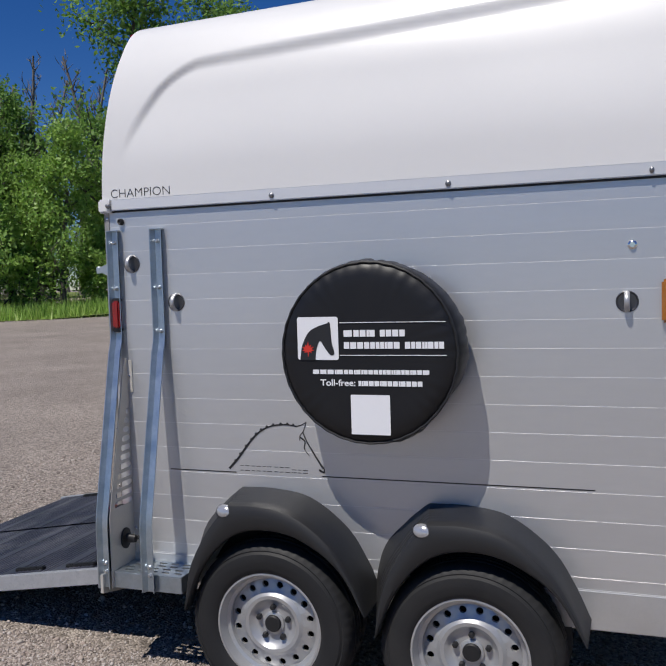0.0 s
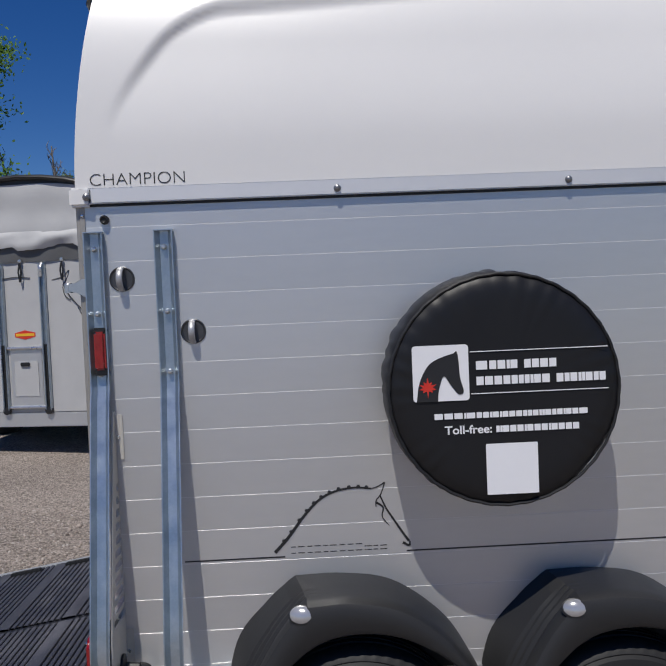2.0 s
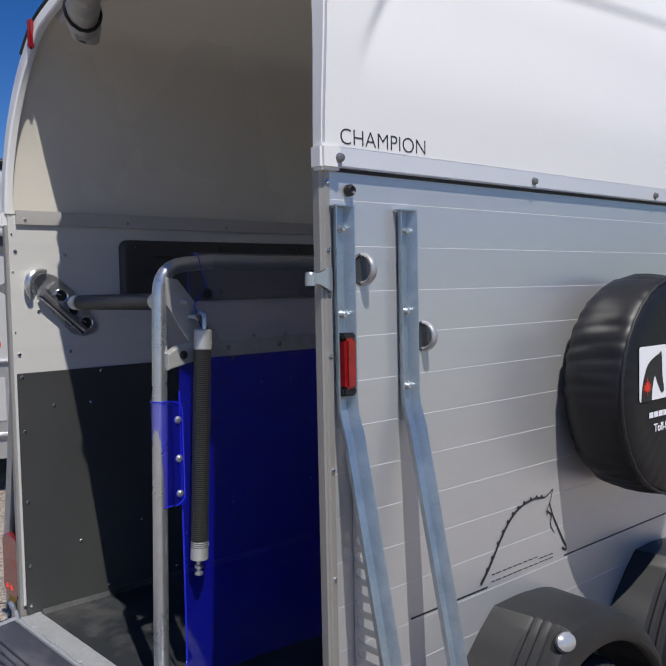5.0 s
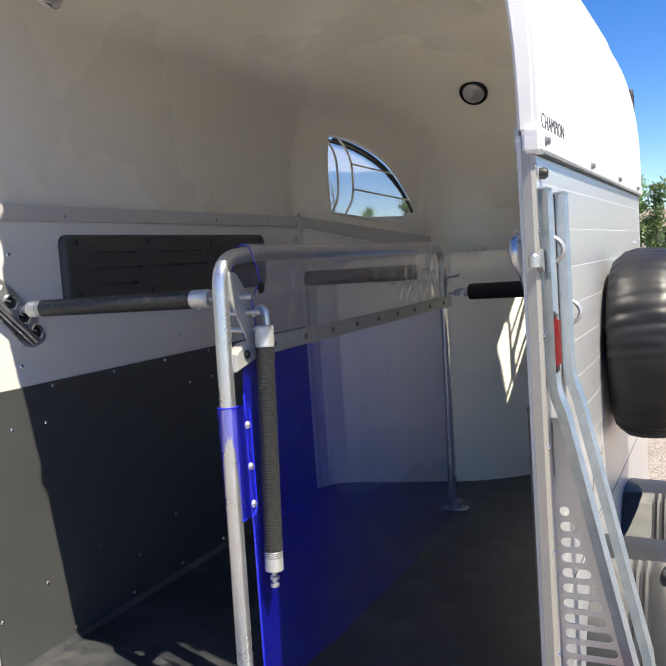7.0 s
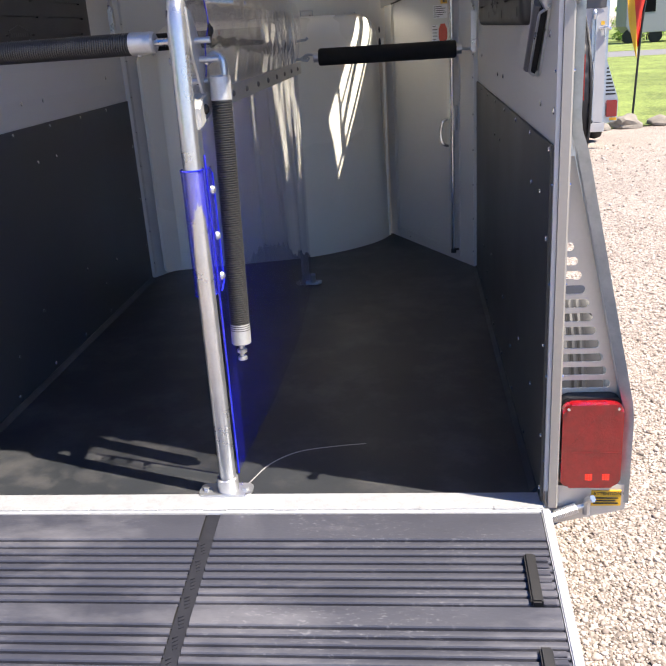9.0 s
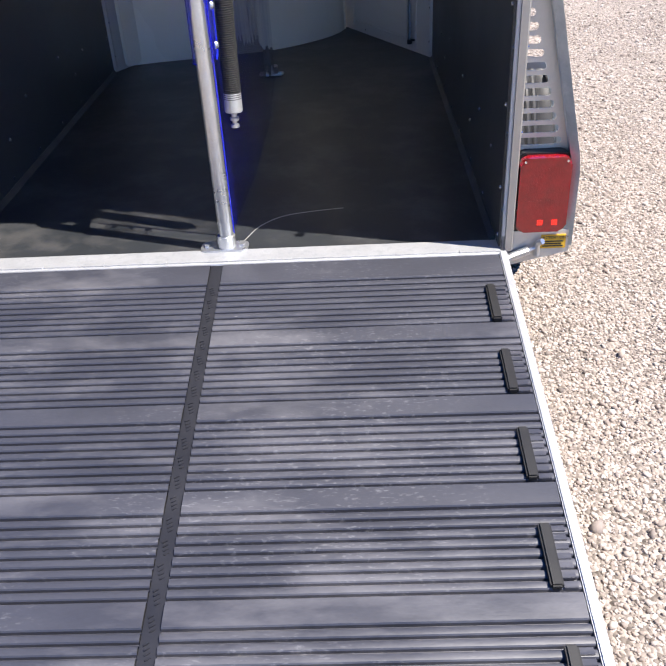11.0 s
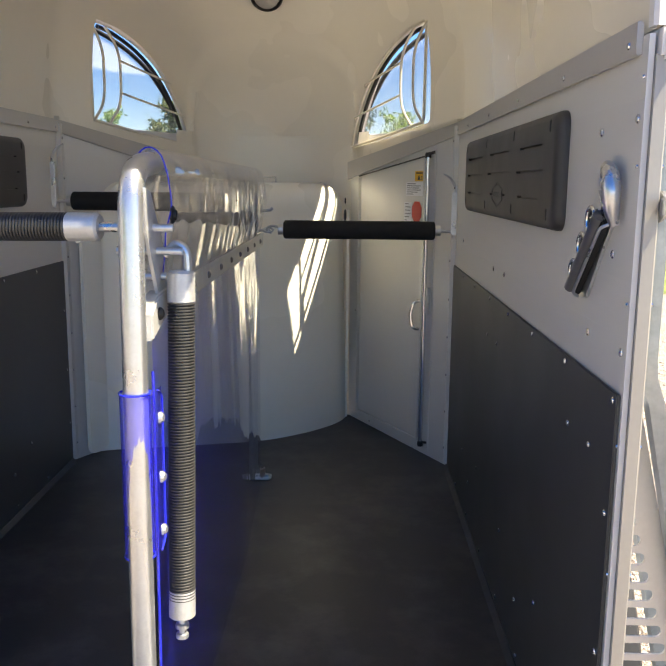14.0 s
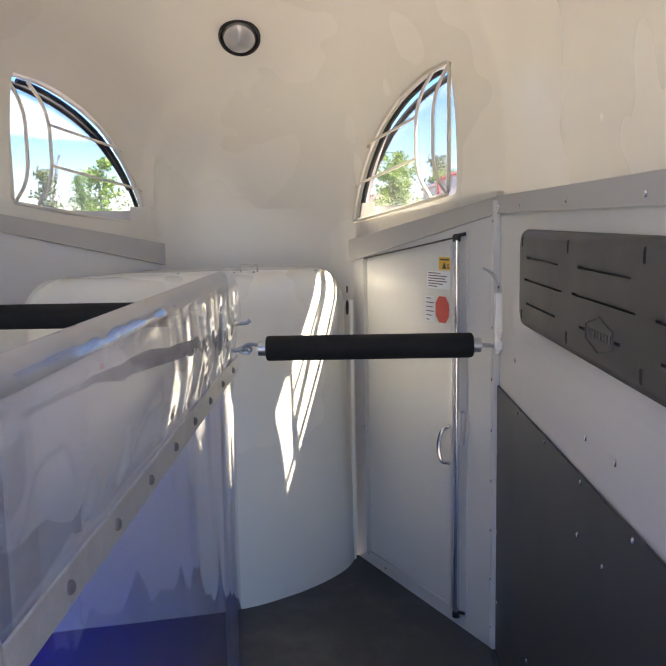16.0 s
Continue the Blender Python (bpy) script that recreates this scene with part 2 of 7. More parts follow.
def part(name, bm, mat, parent, label="", angle=35, kind=""):
    """Links a bmesh, built in world coordinates, as one mesh object under a thing or under a part."""
    if SHELL:
        for v in bm.verts:
            shell(v.co)
    me = bpy.data.meshes.new(name)
    bmesh.ops.recalc_face_normals(bm, faces=bm.faces)
    bm.to_mesh(me)
    bm.free()
    for m in mat if isinstance(mat, (list, tuple)) else [mat]:
        me.materials.append(m)
    if angle:
        me.polygons.foreach_set("use_smooth", [True] * len(me.polygons))
        me.set_sharp_from_angle(angle=radians(angle))
    return place(name, me, parent, label, kind)


def parts(name, bm, mat, parent, label="", angle=35):
    """Links every separate piece of a bmesh as a part of its own."""
    bm.verts.index_update()
    left, out = set(bm.verts), []
    while left:
        piece, edge = set(), [next(iter(left))]
        while edge:
            v = edge.pop()
            if v not in piece:
                piece.add(v)
                edge += [e.other_vert(v) for e in v.link_edges if e.other_vert(v) not in piece]
        left -= piece
        out.append(sorted(piece, key=lambda v: v.index))
    out.sort(key=lambda piece: piece[0].index)
    for piece in out:
        one = bmesh.new()
        copy = {v: one.verts.new(v.co) for v in piece}
        for f in {f for v in piece for f in v.link_faces}:
            one.faces.new([copy[v] for v in f.verts])
        part(name, one, mat, parent, label, angle)
    bm.free()


def place(name, me, parent, label="", kind=""):
    ob = new(name, me)
    if parent is not None:
        ob.parent = parent
        if parent.type == "EMPTY":
            ob.matrix_parent_inverse = Matrix.Translation(-parent.location)
    return tagged(ob, label, kind=kind)


def thing(name, at, label, category, group="", kind=""):
    e = new(name)
    e.location = at
    e.empty_display_size = 0.1
    return tagged(e, label, category, group, kind)


def box(bm, x0, x1, y0, y1, z0, z1, r=0.0, seg=2, turn=None):
    vs = [bm.verts.new((x, y, z)) for x in (x0, x1) for y in (y0, y1) for z in (z0, z1)]
    fs = [bm.faces.new([vs[i] for i in q]) for q in ((0, 1, 3, 2), (4, 6, 7, 5), (0, 4, 5, 1), (2, 3, 7, 6), (0, 2, 6, 4), (1, 5, 7, 3))]
    if r:
        es = list({e for f in fs for e in f.edges})
        got = bmesh.ops.bevel(bm, geom=es, offset=r, segments=seg, affect="EDGES", clamp_overlap=True)
        vs = list({v for f in got["faces"] for v in f.verts} | {v for v in vs if v.is_valid})
    if turn is not None:
        bmesh.ops.transform(bm, matrix=turn, verts=[v for v in vs if v.is_valid])
    return bm


def fillet(pts, r, n=6):
    """A polyline with its corners rounded."""
    pts = [Vector(p) for p in pts]
    if r <= 0:
        return pts
    out = [pts[0]]
    for a, b, c in zip(pts, pts[1:], pts[2:]):
        u, w = (a - b), (c - b)
        d = min(r, u.length * 0.48, w.length * 0.48)
        p, q = b + u.normalized() * d, b + w.normalized() * d
        for k in range(n + 1):
            t = k / n
            out.append(p * (1 - t) ** 2 + b * 2 * t * (1 - t) + q * t * t)
    return out + [pts[-1]]


def tube(bm, pts, r, n=10, corner=0.0, cap=True, flat=1.0):
    """A round bar along a path; r a number or one for each point of the path."""
    pts = fillet(pts, corner) if corner else [Vector(p) for p in pts]
    rad = r if isinstance(r, (list, tuple)) else [r] * len(pts)
    t0 = (pts[1] - pts[0]).normalized()
    up = Vector((0, 0, 1)) if abs(t0.z) < 0.9 else Vector((1, 0, 0))
    s = t0.cross(up).normalized()
    rings = []
    for k, p in enumerate(pts):
        t = (pts[min(k + 1, len(pts) - 1)] - pts[max(k - 1, 0)]).normalized()
        s = (s - t * s.dot(t)).normalized()
        w = t.cross(s)
        rings.append([bm.verts.new(p + (s * math.cos(a) + w * math.sin(a) * flat) * rad[k]) for a in (2 * math.pi * j / n for j in range(n))])
    for a, b in zip(rings, rings[1:]):
        for j in range(n):
            bm.faces.new((a[j], a[(j + 1) % n], b[(j + 1) % n], b[j]))
    if cap:
        bm.faces.new(rings[0][::-1])
        bm.faces.new(rings[-1])
    return bm


def lathe(bm, profile, m, n=32):
    """Revolves (radius, height) points round the local z of the pose m."""
    rings = []
    for r, h in profile:
        if r < 1e-6:
            rings.append([bm.verts.new(m @ Vector((0, 0, h)))])
        else:
            rings.append([bm.verts.new(m @ Vector((r * math.cos(a), r * math.sin(a), h))) for a in (2 * math.pi * j / n for j in range(n))])
    for a, b in zip(rings, rings[1:]):
        for j in range(n):
            k = (j + 1) % n
            q = [a[j % len(a)], a[k % len(a)], b[k % len(b)], b[j % len(b)]]
            q = list(dict.fromkeys(q))
            if len(q) > 2:
                bm.faces.new(q)
    return bm


def axis(at, way):
    """A pose at a place whose local z looks along way."""
    return Matrix.Translation(at) @ Vector(way).to_track_quat("Z", "Y").to_matrix().to_4x4()


def prism(bm, poly, place3, r=0.0):
    """Extrudes a 2D outline; place3(u, v, side) gives the point for side 0 and 1."""
    a = [bm.verts.new(place3(u, v, 0)) for u, v in poly]
    b = [bm.verts.new(place3(u, v, 1)) for u, v in poly]
    n = len(poly)
    fs = [bm.faces.new(a[::-1]), bm.faces.new(b)]
    fs += [bm.faces.new((a[i], a[(i + 1) % n], b[(i + 1) % n], b[i])) for i in range(n)]
    if r:
        es = list(set(fs[0].edges) | set(fs[1].edges))
        bmesh.ops.bevel(bm, geom=es, offset=r, segments=2, affect="EDGES", clamp_overlap=True)
    return bm


def grid(bm, rows, closed=False):
    """A skin over rows of points."""
    vs = [[bm.verts.new(p) for p in row] for row in rows]
    for a, b in zip(vs, vs[1:]):
        m = len(a)
        for j in range(m if closed else m - 1):
            bm.faces.new((a[j], a[(j + 1) % m], b[(j + 1) % m], b[j]))
    return vs


def round_rect(u0, u1, v0, v1, r, n=5):
    out = []
    for cu, cv, a0 in ((u1 - r, v1 - r, 0), (u0 + r, v1 - r, 90), (u0 + r, v0 + r, 180), (u1 - r, v0 + r, 270)):
        out += [(cu + r * math.cos(radians(a0 + 90 * k / n)), cv + r * math.sin(radians(a0 + 90 * k / n))) for k in range(n + 1)]
    return out


def smooth_line(pts, n=6):
    """Catmull-Rom through 2D or 3D points."""
    p = [Vector(q) for q in pts]
    p = [p[0] * 2 - p[1]] + p + [p[-1] * 2 - p[-2]]
    out = []
    for a, b, c, d in zip(p, p[1:], p[2:], p[3:]):
        for k in range(n):
            t = k / n
            out.append(0.5 * ((2 * b) + (c - a) * t + (2 * a - 5 * b + 4 * c - d) * t * t + (3 * b - a - 3 * c + d) * t ** 3))
    return out + [p[-2]]


def screw(bm, at, way, r=0.006, h=0.004):
    return lathe(bm, [(r, 0), (r, h * 0.4), (r * 0.75, h * 0.85), (0, h)], axis(at, way), 8)


def cut(ob, cutter_bm):
    """Takes a cutter's body out of a part, for good."""
    me = bpy.data.meshes.new("cutter")
    bmesh.ops.recalc_face_normals(cutter_bm, faces=cutter_bm.faces)
    cutter_bm.to_mesh(me)
    cutter_bm.free()
    c = new("cutter", me)
    mod = ob.modifiers.new("cut", "BOOLEAN")
    mod.operation, mod.object, mod.solver = "DIFFERENCE", c, "EXACT"
    bpy.context.view_layer.update()
    dg = bpy.context.evaluated_depsgraph_get()
    done = bpy.data.meshes.new_from_object(ob.evaluated_get(dg))
    ob.modifiers.clear()
    done.name = ob.data.name
    ob.data = done
    bpy.data.objects.remove(c)
    return ob


def lettering(text, size, m, bold=0.0):
    """A mesh of letters in the built-in font, at the pose m."""
    cu = bpy.data.curves.new("letters", "FONT")
    cu.body, cu.size, cu.extrude, cu.offset = text, size, 0.0006, bold
    tmp = new("letters", cu)
    bpy.context.view_layer.update()
    me = bpy.data.meshes.new_from_object(tmp.evaluated_get(bpy.context.evaluated_depsgraph_get()))
    bpy.data.objects.remove(tmp)
    me.transform(m)
    if SHELL:
        for v in me.vertices:
            shell(v.co)
    return me


def ground_z(x, y):
    return 0.08 - 0.035 * (min(max(y, -2.5), 14.0) - 0.9) + 0.0122 * max(0.0, min(y, 45.0) - 14.0) - 0.008 * (min(max(x, -60.0), 60.0) - 1.0) + 0.08 * min(max(0.0, -x - 25), 7.5)

# ---- the horse trailer: body ----
SEAM, SILL, FLOOR_Z = 1.82, 0.53, 0.44
NOSE_A, NOSE_B = (0.862, 2.22), (0.425, 3.00)
SHELL = True
trailer = thing("horse_trailer", (0, 1.5, ground_z(0, 1.5)), "silver aluminium two-horse trailer with white roof and lowered rear ramp", "horse trailer")


def plank_mesh(name, x0, x1, y0, y1, h, mat, r):
    bm = bmesh.new()
    box(bm, x0, x1, y0, y1, 0, h, r, 1)
    for v in bm.verts:
        shell(v.co)
    me = bpy.data.meshes.new(name)
    bm.to_mesh(me)
    bm.free()
    me.materials.append(mat)
    return me


PITCH = 0.0912
for s, side in ((1, "right"), (-1, "left")):
    # the pale core shows through the plank gaps as painted highlights
    bm = bmesh.new()
    box(bm, s * 0.8405, s * 0.8617, 0.020, 2.212, SILL, SEAM)
    wall = part("side_wall", bm, JOINT, trailer, "side wall of flat silver aluminium planks")
    outer = plank_mesh("plank", s * 0.853, s * 0.862, 0.018, 2.218, PITCH - 0.0015, ALU, 0.0002)
    inner = plank_mesh("plank", s * 0.832, s * 0.841, 0.004, 2.205, PITCH - 0.00005, ALU_IN, 0.00002)
    for k in range(15):
        z = 0.482 + PITCH * k
        if z + PITCH > SILL + 0.02 and z < SEAM - 0.02:
            for me in (outer, inner):
                ob = place("plank", me, wall)
                ob.location.z = z
    # rear corner post with its screws, and the dull end of the wall
    bm = bmesh.new()
    prism(bm, [(0.8415, -0.005), (0.860, -0.005), (0.863, -0.002), (0.863, 0.004), (0.8655, 0.006), (0.8655, 0.018), (0.8415, 0.0175)],
          lambda u, v, k: (s * u, v, (FLOOR_Z, SEAM)[k]))
    post = part("corner_post", bm, ALU_EDGE, trailer, "dull aluminium corner post")
    bm = bmesh.new()
    for z in (0.56, 0.78, 1.0, 1.22, 1.45, 1.66, 1.79):
        screw(bm, (s * 0.8655, 0.012, z), (s, 0, 0), 0.0045)
        screw(bm, (s * 0.832, 0.014, z), (-s, 0, 0), 0.0035)
    parts("screw", bm, CHROME, post)
    # angled front wall
    (ax, ay), (bx, by) = NOSE_A, NOSE_B
    nx, ny = (by - ay), -(bx - ax)
    l = math.hypot(nx, ny)
    nx, ny = nx / l * 0.05, ny / l * 0.05
    bm = bmesh.new()
    prism(bm, [(ax, ay), (bx, by), (bx - nx, by - ny), (ax - nx, ay - 0.005)], lambda u, v, k: (s * u, v, (0.38, SEAM + 0.02 - 0.155 * max(0.0, v - 2.22))[k]))
    fw = part("front_side_wall", bm, ALU_IN, trailer, "angled grey front wall")
    # moulded skirt between its sloping top and the window
    bm = bmesh.new()
    prism(bm, [(ax + 0.002, ay), (bx + 0.002, by), (bx - nx * 0.68, by - ny * 0.68), (ax - nx * 0.9, ay - 0.003)], lambda u, v, k: (s * u, v, (SEAM + 0.0205 - 0.155 * max(0.0, v - 2.22), 1.888 - 0.115 * max(0.0, v - 2.22))[k]))
    part("nose_skirt", bm, GRP_IN, trailer, "cream moulded skirt under the front window")
    # bottom rail of the frame
    bm = bmesh.new()
    box(bm, s * 0.826, s * 0.868, 0.03, 2.24, 0.405, SILL + 0.004, 0.004)
    part("frame_rail", bm, ALU_TRIM, trailer, "aluminium frame rail under the wall")

SHELL = False
bm = bmesh.new()
box(bm, -0.806, 0.806, 0.14, 2.3, 0.40, FLOOR_Z, 0.0)
prism(bm, [(-0.79, 2.3), (0.79, 2.3), (0.43, 2.97), (-0.43, 2.97)], lambda u, v, k: (u, v, (0.40, FLOOR_Z)[k]))
part("floor", bm, FLOOR, trailer, "black rubber floor mat")
bm = bmesh.new()
for x in (-0.5, 0.5):
    box(bm, x - 0.04, x + 0.04, 0.15, 3.0, 0.30, 0.395, 0.004)
for y in (0.78, 1.465):
    tube(bm, [(-0.84, y, 0.34), (0.84, y, 0.34)], 0.045)
part("chassis", bm, DARK, trailer)
SHELL = True


# ---- roof ----
def roof_point(y, a, inset=0.0):
    """A point of the roof: y along it, a from -1 at the left edge to 1 at the right one."""
    if y < 2.22:
        w = 0.876
    elif y < 3.02:
        w = 0.876 - (y - 2.22) / 0.8 * 0.452
    else:
        w = 0.424 * math.sqrt(max(0.0, 1 - ((y - 3.02) / 0.135) ** 2))
    h = 0.875 * max(0.0, 1 - (max(0.0, y - 1.9) / 1.258) ** 2.25) ** (1 / 2.25)
    w, h = max(w - inset, 0.004), max(h - inset, 0.0)
    t = (1 - abs(a)) * math.pi / 2
    c, sn = max(math.cos(t), 0.0), math.sin(t)
    e = 2 / 3.0
    x, z = w * c ** e, 1.86 + h * sn ** e
    # the flat crown meets the sides in a tight round
    crown = 2.650 + 0.018 * y - 0.27 * x * x - inset
    k = max(0.0, 1 - abs(z - crown) / 0.04)
    z = min(z, crown) - 0.010 * k * k
    if not inset:
        # the recessed side panel with its soft step
        crease = 2.350 + 0.060 * (y - 0.3)
        rear = 0.06 + 0.22 * max(0.0, (z - 2.0) / 0.35) ** 1.4
        u, v = max(0.0, 0.11 - (crease - z)), max(0.0, 0.11 - (y - rear))
        d = min(max((0.11 - math.hypot(u, v)) / 0.034, 0), 1) * min(max((z - 1.97) / 0.27, 0), 1) * min(max((2.3 - y) / 0.3, 0), 1)
        d = d * d * (3 - 2 * d)
        x -= 0.018 * d * c
        z -= 0.018 * d * sn
    lean = 0.17 * max(0.0, z - 1.86) ** 1.6
    top = min(max((z - 2.56) / 0.17, 0.0), 1.0)
    lean -= 0.085 * top * top * (3 - 2 * top)
    return Vector((math.copysign(x, a) if a else 0.0, y + lean * max(0.0, 1 - y / 0.8), z))


ys = [0.0065 * k for k in range(70)] + [0.46 + 0.07 * k for k in range(20)] + [1.86 + 0.035 * k for k in range(37)] + [3.153]
As = [-1 + 2 * k / 220 for k in range(221)]
bm = bmesh.new()
out_skin = grid(bm, [[roof_point(y, a) for a in As] for y in ys])
n_out = len(bm.faces)
in_skin = grid(bm, [[Vector((0.004 * a, 3.1235, 1.866 - 0.004 * abs(a))) if y > 3.15 else roof_point(y, a, 0.028) - Vector((0, 0.03 if y > 3.0 else 0, 0)) for a in As] for y in ys])
for j in range(220):
    bm.faces.new((out_skin[0][j], in_skin[0][j], in_skin[0][j + 1], out_skin[0][j + 1]))
    bm.faces.new((out_skin[-1][j], out_skin[-1][j + 1], in_skin[-1][j + 1], in_skin[-1][j]))
for i in range(len(ys) - 1):
    bm.faces.new((out_skin[i][0], out_skin[i + 1][0], in_skin[i + 1][0], in_skin[i][0]))
    bm.faces.new((out_skin[i][-1], in_skin[i][-1], in_skin[i + 1][-1], out_skin[i + 1][-1]))
bm.faces.new(in_skin[-1])
bm.faces.new(out_skin[-1][::-1])
bm.faces.ensure_lookup_table()
for k in range(n_out, 2 * n_out):
    bm.faces[k].material_index = 1
roof = part("roof", bm, (GRP, GRP_IN), trailer, "glossy white moulded roof, cream inside", 50)
# the return lip round the rear edge
bm = bmesh.new()
lip = [a for a in As if abs(a) <= 1.0]
rings = [[roof_point(y, a, d) for y, d in ((0.002, 0.006), (-0.002, 0.010), (-0.002, 0.034 + 0.024 * min(1.0, 3.2 * (1 - abs(a)))), (0.004, 0.040 + 0.024 * min(1.0, 3.2 * (1 - abs(a)))), (0.024, 0.040 + 0.024 * min(1.0, 3.2 * (1 - abs(a)))), (0.024, 0.027))] for a in lip]
grid(bm, rings, True)
part("rear_lip", bm, GRP, roof, "white return lip of the rear edge", 40)
SHELL = False
# the nose below the roof line, one smooth skin with it
ny = [2.90, 2.96, 3.0] + [3.02 + 0.0133 * k for k in range(1, 10)] + [3.15]
nose = [roof_point(y, 1.0) for y in ny]
bm = bmesh.new()
rim = [(p.x, p.y) for p in nose] + [(0.0, 3.154)] + [(-p.x, p.y) for p in nose[::-1]]
inn = [(max(x - 0.028, 0.004) if x > 0 else min(x + 0.028, -0.004) if x < 0 else 0.0, y - 0.03) for x, y in rim]
a = grid(bm, [[(x, y, z) for x, y in rim] for z in (0.38, 1.2, 1.862)])
n_out = len(bm.faces)
b = grid(bm, [[(x, y, z) for x, y in inn] for z in (0.38, 1.2, 1.875)])
bm.faces.ensure_lookup_table()
for k in range(n_out, len(bm.faces)):
    bm.faces[k].material_index = 1
part("nose_wall", bm, (GRP, GRP_IN), trailer, "moulded nose, cream inside", 60)


# ---- front windows in the roof ----
def window_at(s, u, v, d):
    """u along the angled wall from its front end, v up, d outwards."""
    (ax, ay), (bx, by) = (0.70, 2.416), (0.408, 2.969)
    tx, ty = (ax - bx) / 0.6254, (ay - by) / 0.6254
    return Vector((s * (bx + tx * u - ty * d) - 0.02, by + ty * u + tx * d, 1.875 + v))


arc = [(p.x, p.y) for p in smooth_line([(0.004, -0.058, 0), (0.028, 0.02, 0), (0.085, 0.123, 0), (0.145, 0.198, 0), (0.21, 0.262, 0), (0.295, 0.318, 0), (0.385, 0.360, 0), (0.50, 0.396, 0), (0.622, 0.412, 0)], 4)]
mid = Vector((0.40, 0.13))
win = [(0.012, -0.063), (0.30, -0.028), (0.612, 0.014), (0.625, 0.03), (0.628, 0.39)] + arc[::-1]
bm = bmesh.new()
for s in (1, -1):
    prism(bm, [tuple(mid + (Vector(p) - mid) * 1.02) for p in win], lambda u, v, k: window_at(s, u, v, (-0.25, 0.25)[k]))
cut(roof, bm)
for s in (1, -1):
    # inner moulded edge, then the black seal along the arch
    rim = [mid + (Vector(p) - mid) * 1.035 for p in win]
    bm = bmesh.new()
    tube(bm, [window_at(s, p.x, p.y, 0.0) for p in rim + rim[:1]], 0.007, 8)
    part("window_edge", bm, GRP_IN, roof, "cream moulded window edge", 60)
    bm = bmesh.new()
    tube(bm, [window_at(s, u + 0.002, v, 0.026) for u, v in arc[:-2]], 0.009, 8)
    part("window_seal", bm, BLACK, roof, "black rubber seal")
    # the pane stands open, hinged at its front end
    swing = lambda u: 0.045 + 0.085 * max(u, 0.0) / 0.625
    wide = [mid + (Vector(p) - mid) * 1.06 for p in win]
    bm = bmesh.new()
    prism(bm, [tuple(p) for p in wide], lambda u, v, k: window_at(s, u, v, swing(u) + 0.004 * k))
    pane = part("window_pane", bm, GLASS, roof, "clear window pane tilted open", 0)
    pane.visible_shadow = False
    bm = bmesh.new()
    tube(bm, [window_at(s, p.x, p.y, swing(p.x)) for p in wide[2:-6]], 0.011, 8)
    part("pane_edge", bm, BLACK, roof, "black edge of the open window pane", 60)
    # bar grille bowed into the room
    bm = bmesh.new()
    for u, top in ((0.488, 0.39), (0.588, 0.405)):
        tube(bm, [window_at(s, u + 0.055, top + 0.015, 0.0), window_at(s, u + 0.022, top - 0.05, -0.025), window_at(s, u, top - 0.12, -0.03), window_at(s, u, 0.13, -0.03), window_at(s, u + 0.01, 0.07, -0.025), window_at(s, u + 0.04, 0.006, 0.0)], 0.0062, 8, 0.05)
    for v0, v1, u0 in ((0.208, 0.268, 0.125), (0.063, 0.134, 0.028)):
        tube(bm, [window_at(s, u0 - 0.012, v0 - 0.003, 0.0), window_at(s, u0 + 0.03, v0 + 0.004, -0.022), window_at(s, 0.488, v1, -0.03)], 0.0052, 8, 0.02)
    part("window_grille", bm, GRP_IN, roof, "cream painted bar grille")

SHELL = True
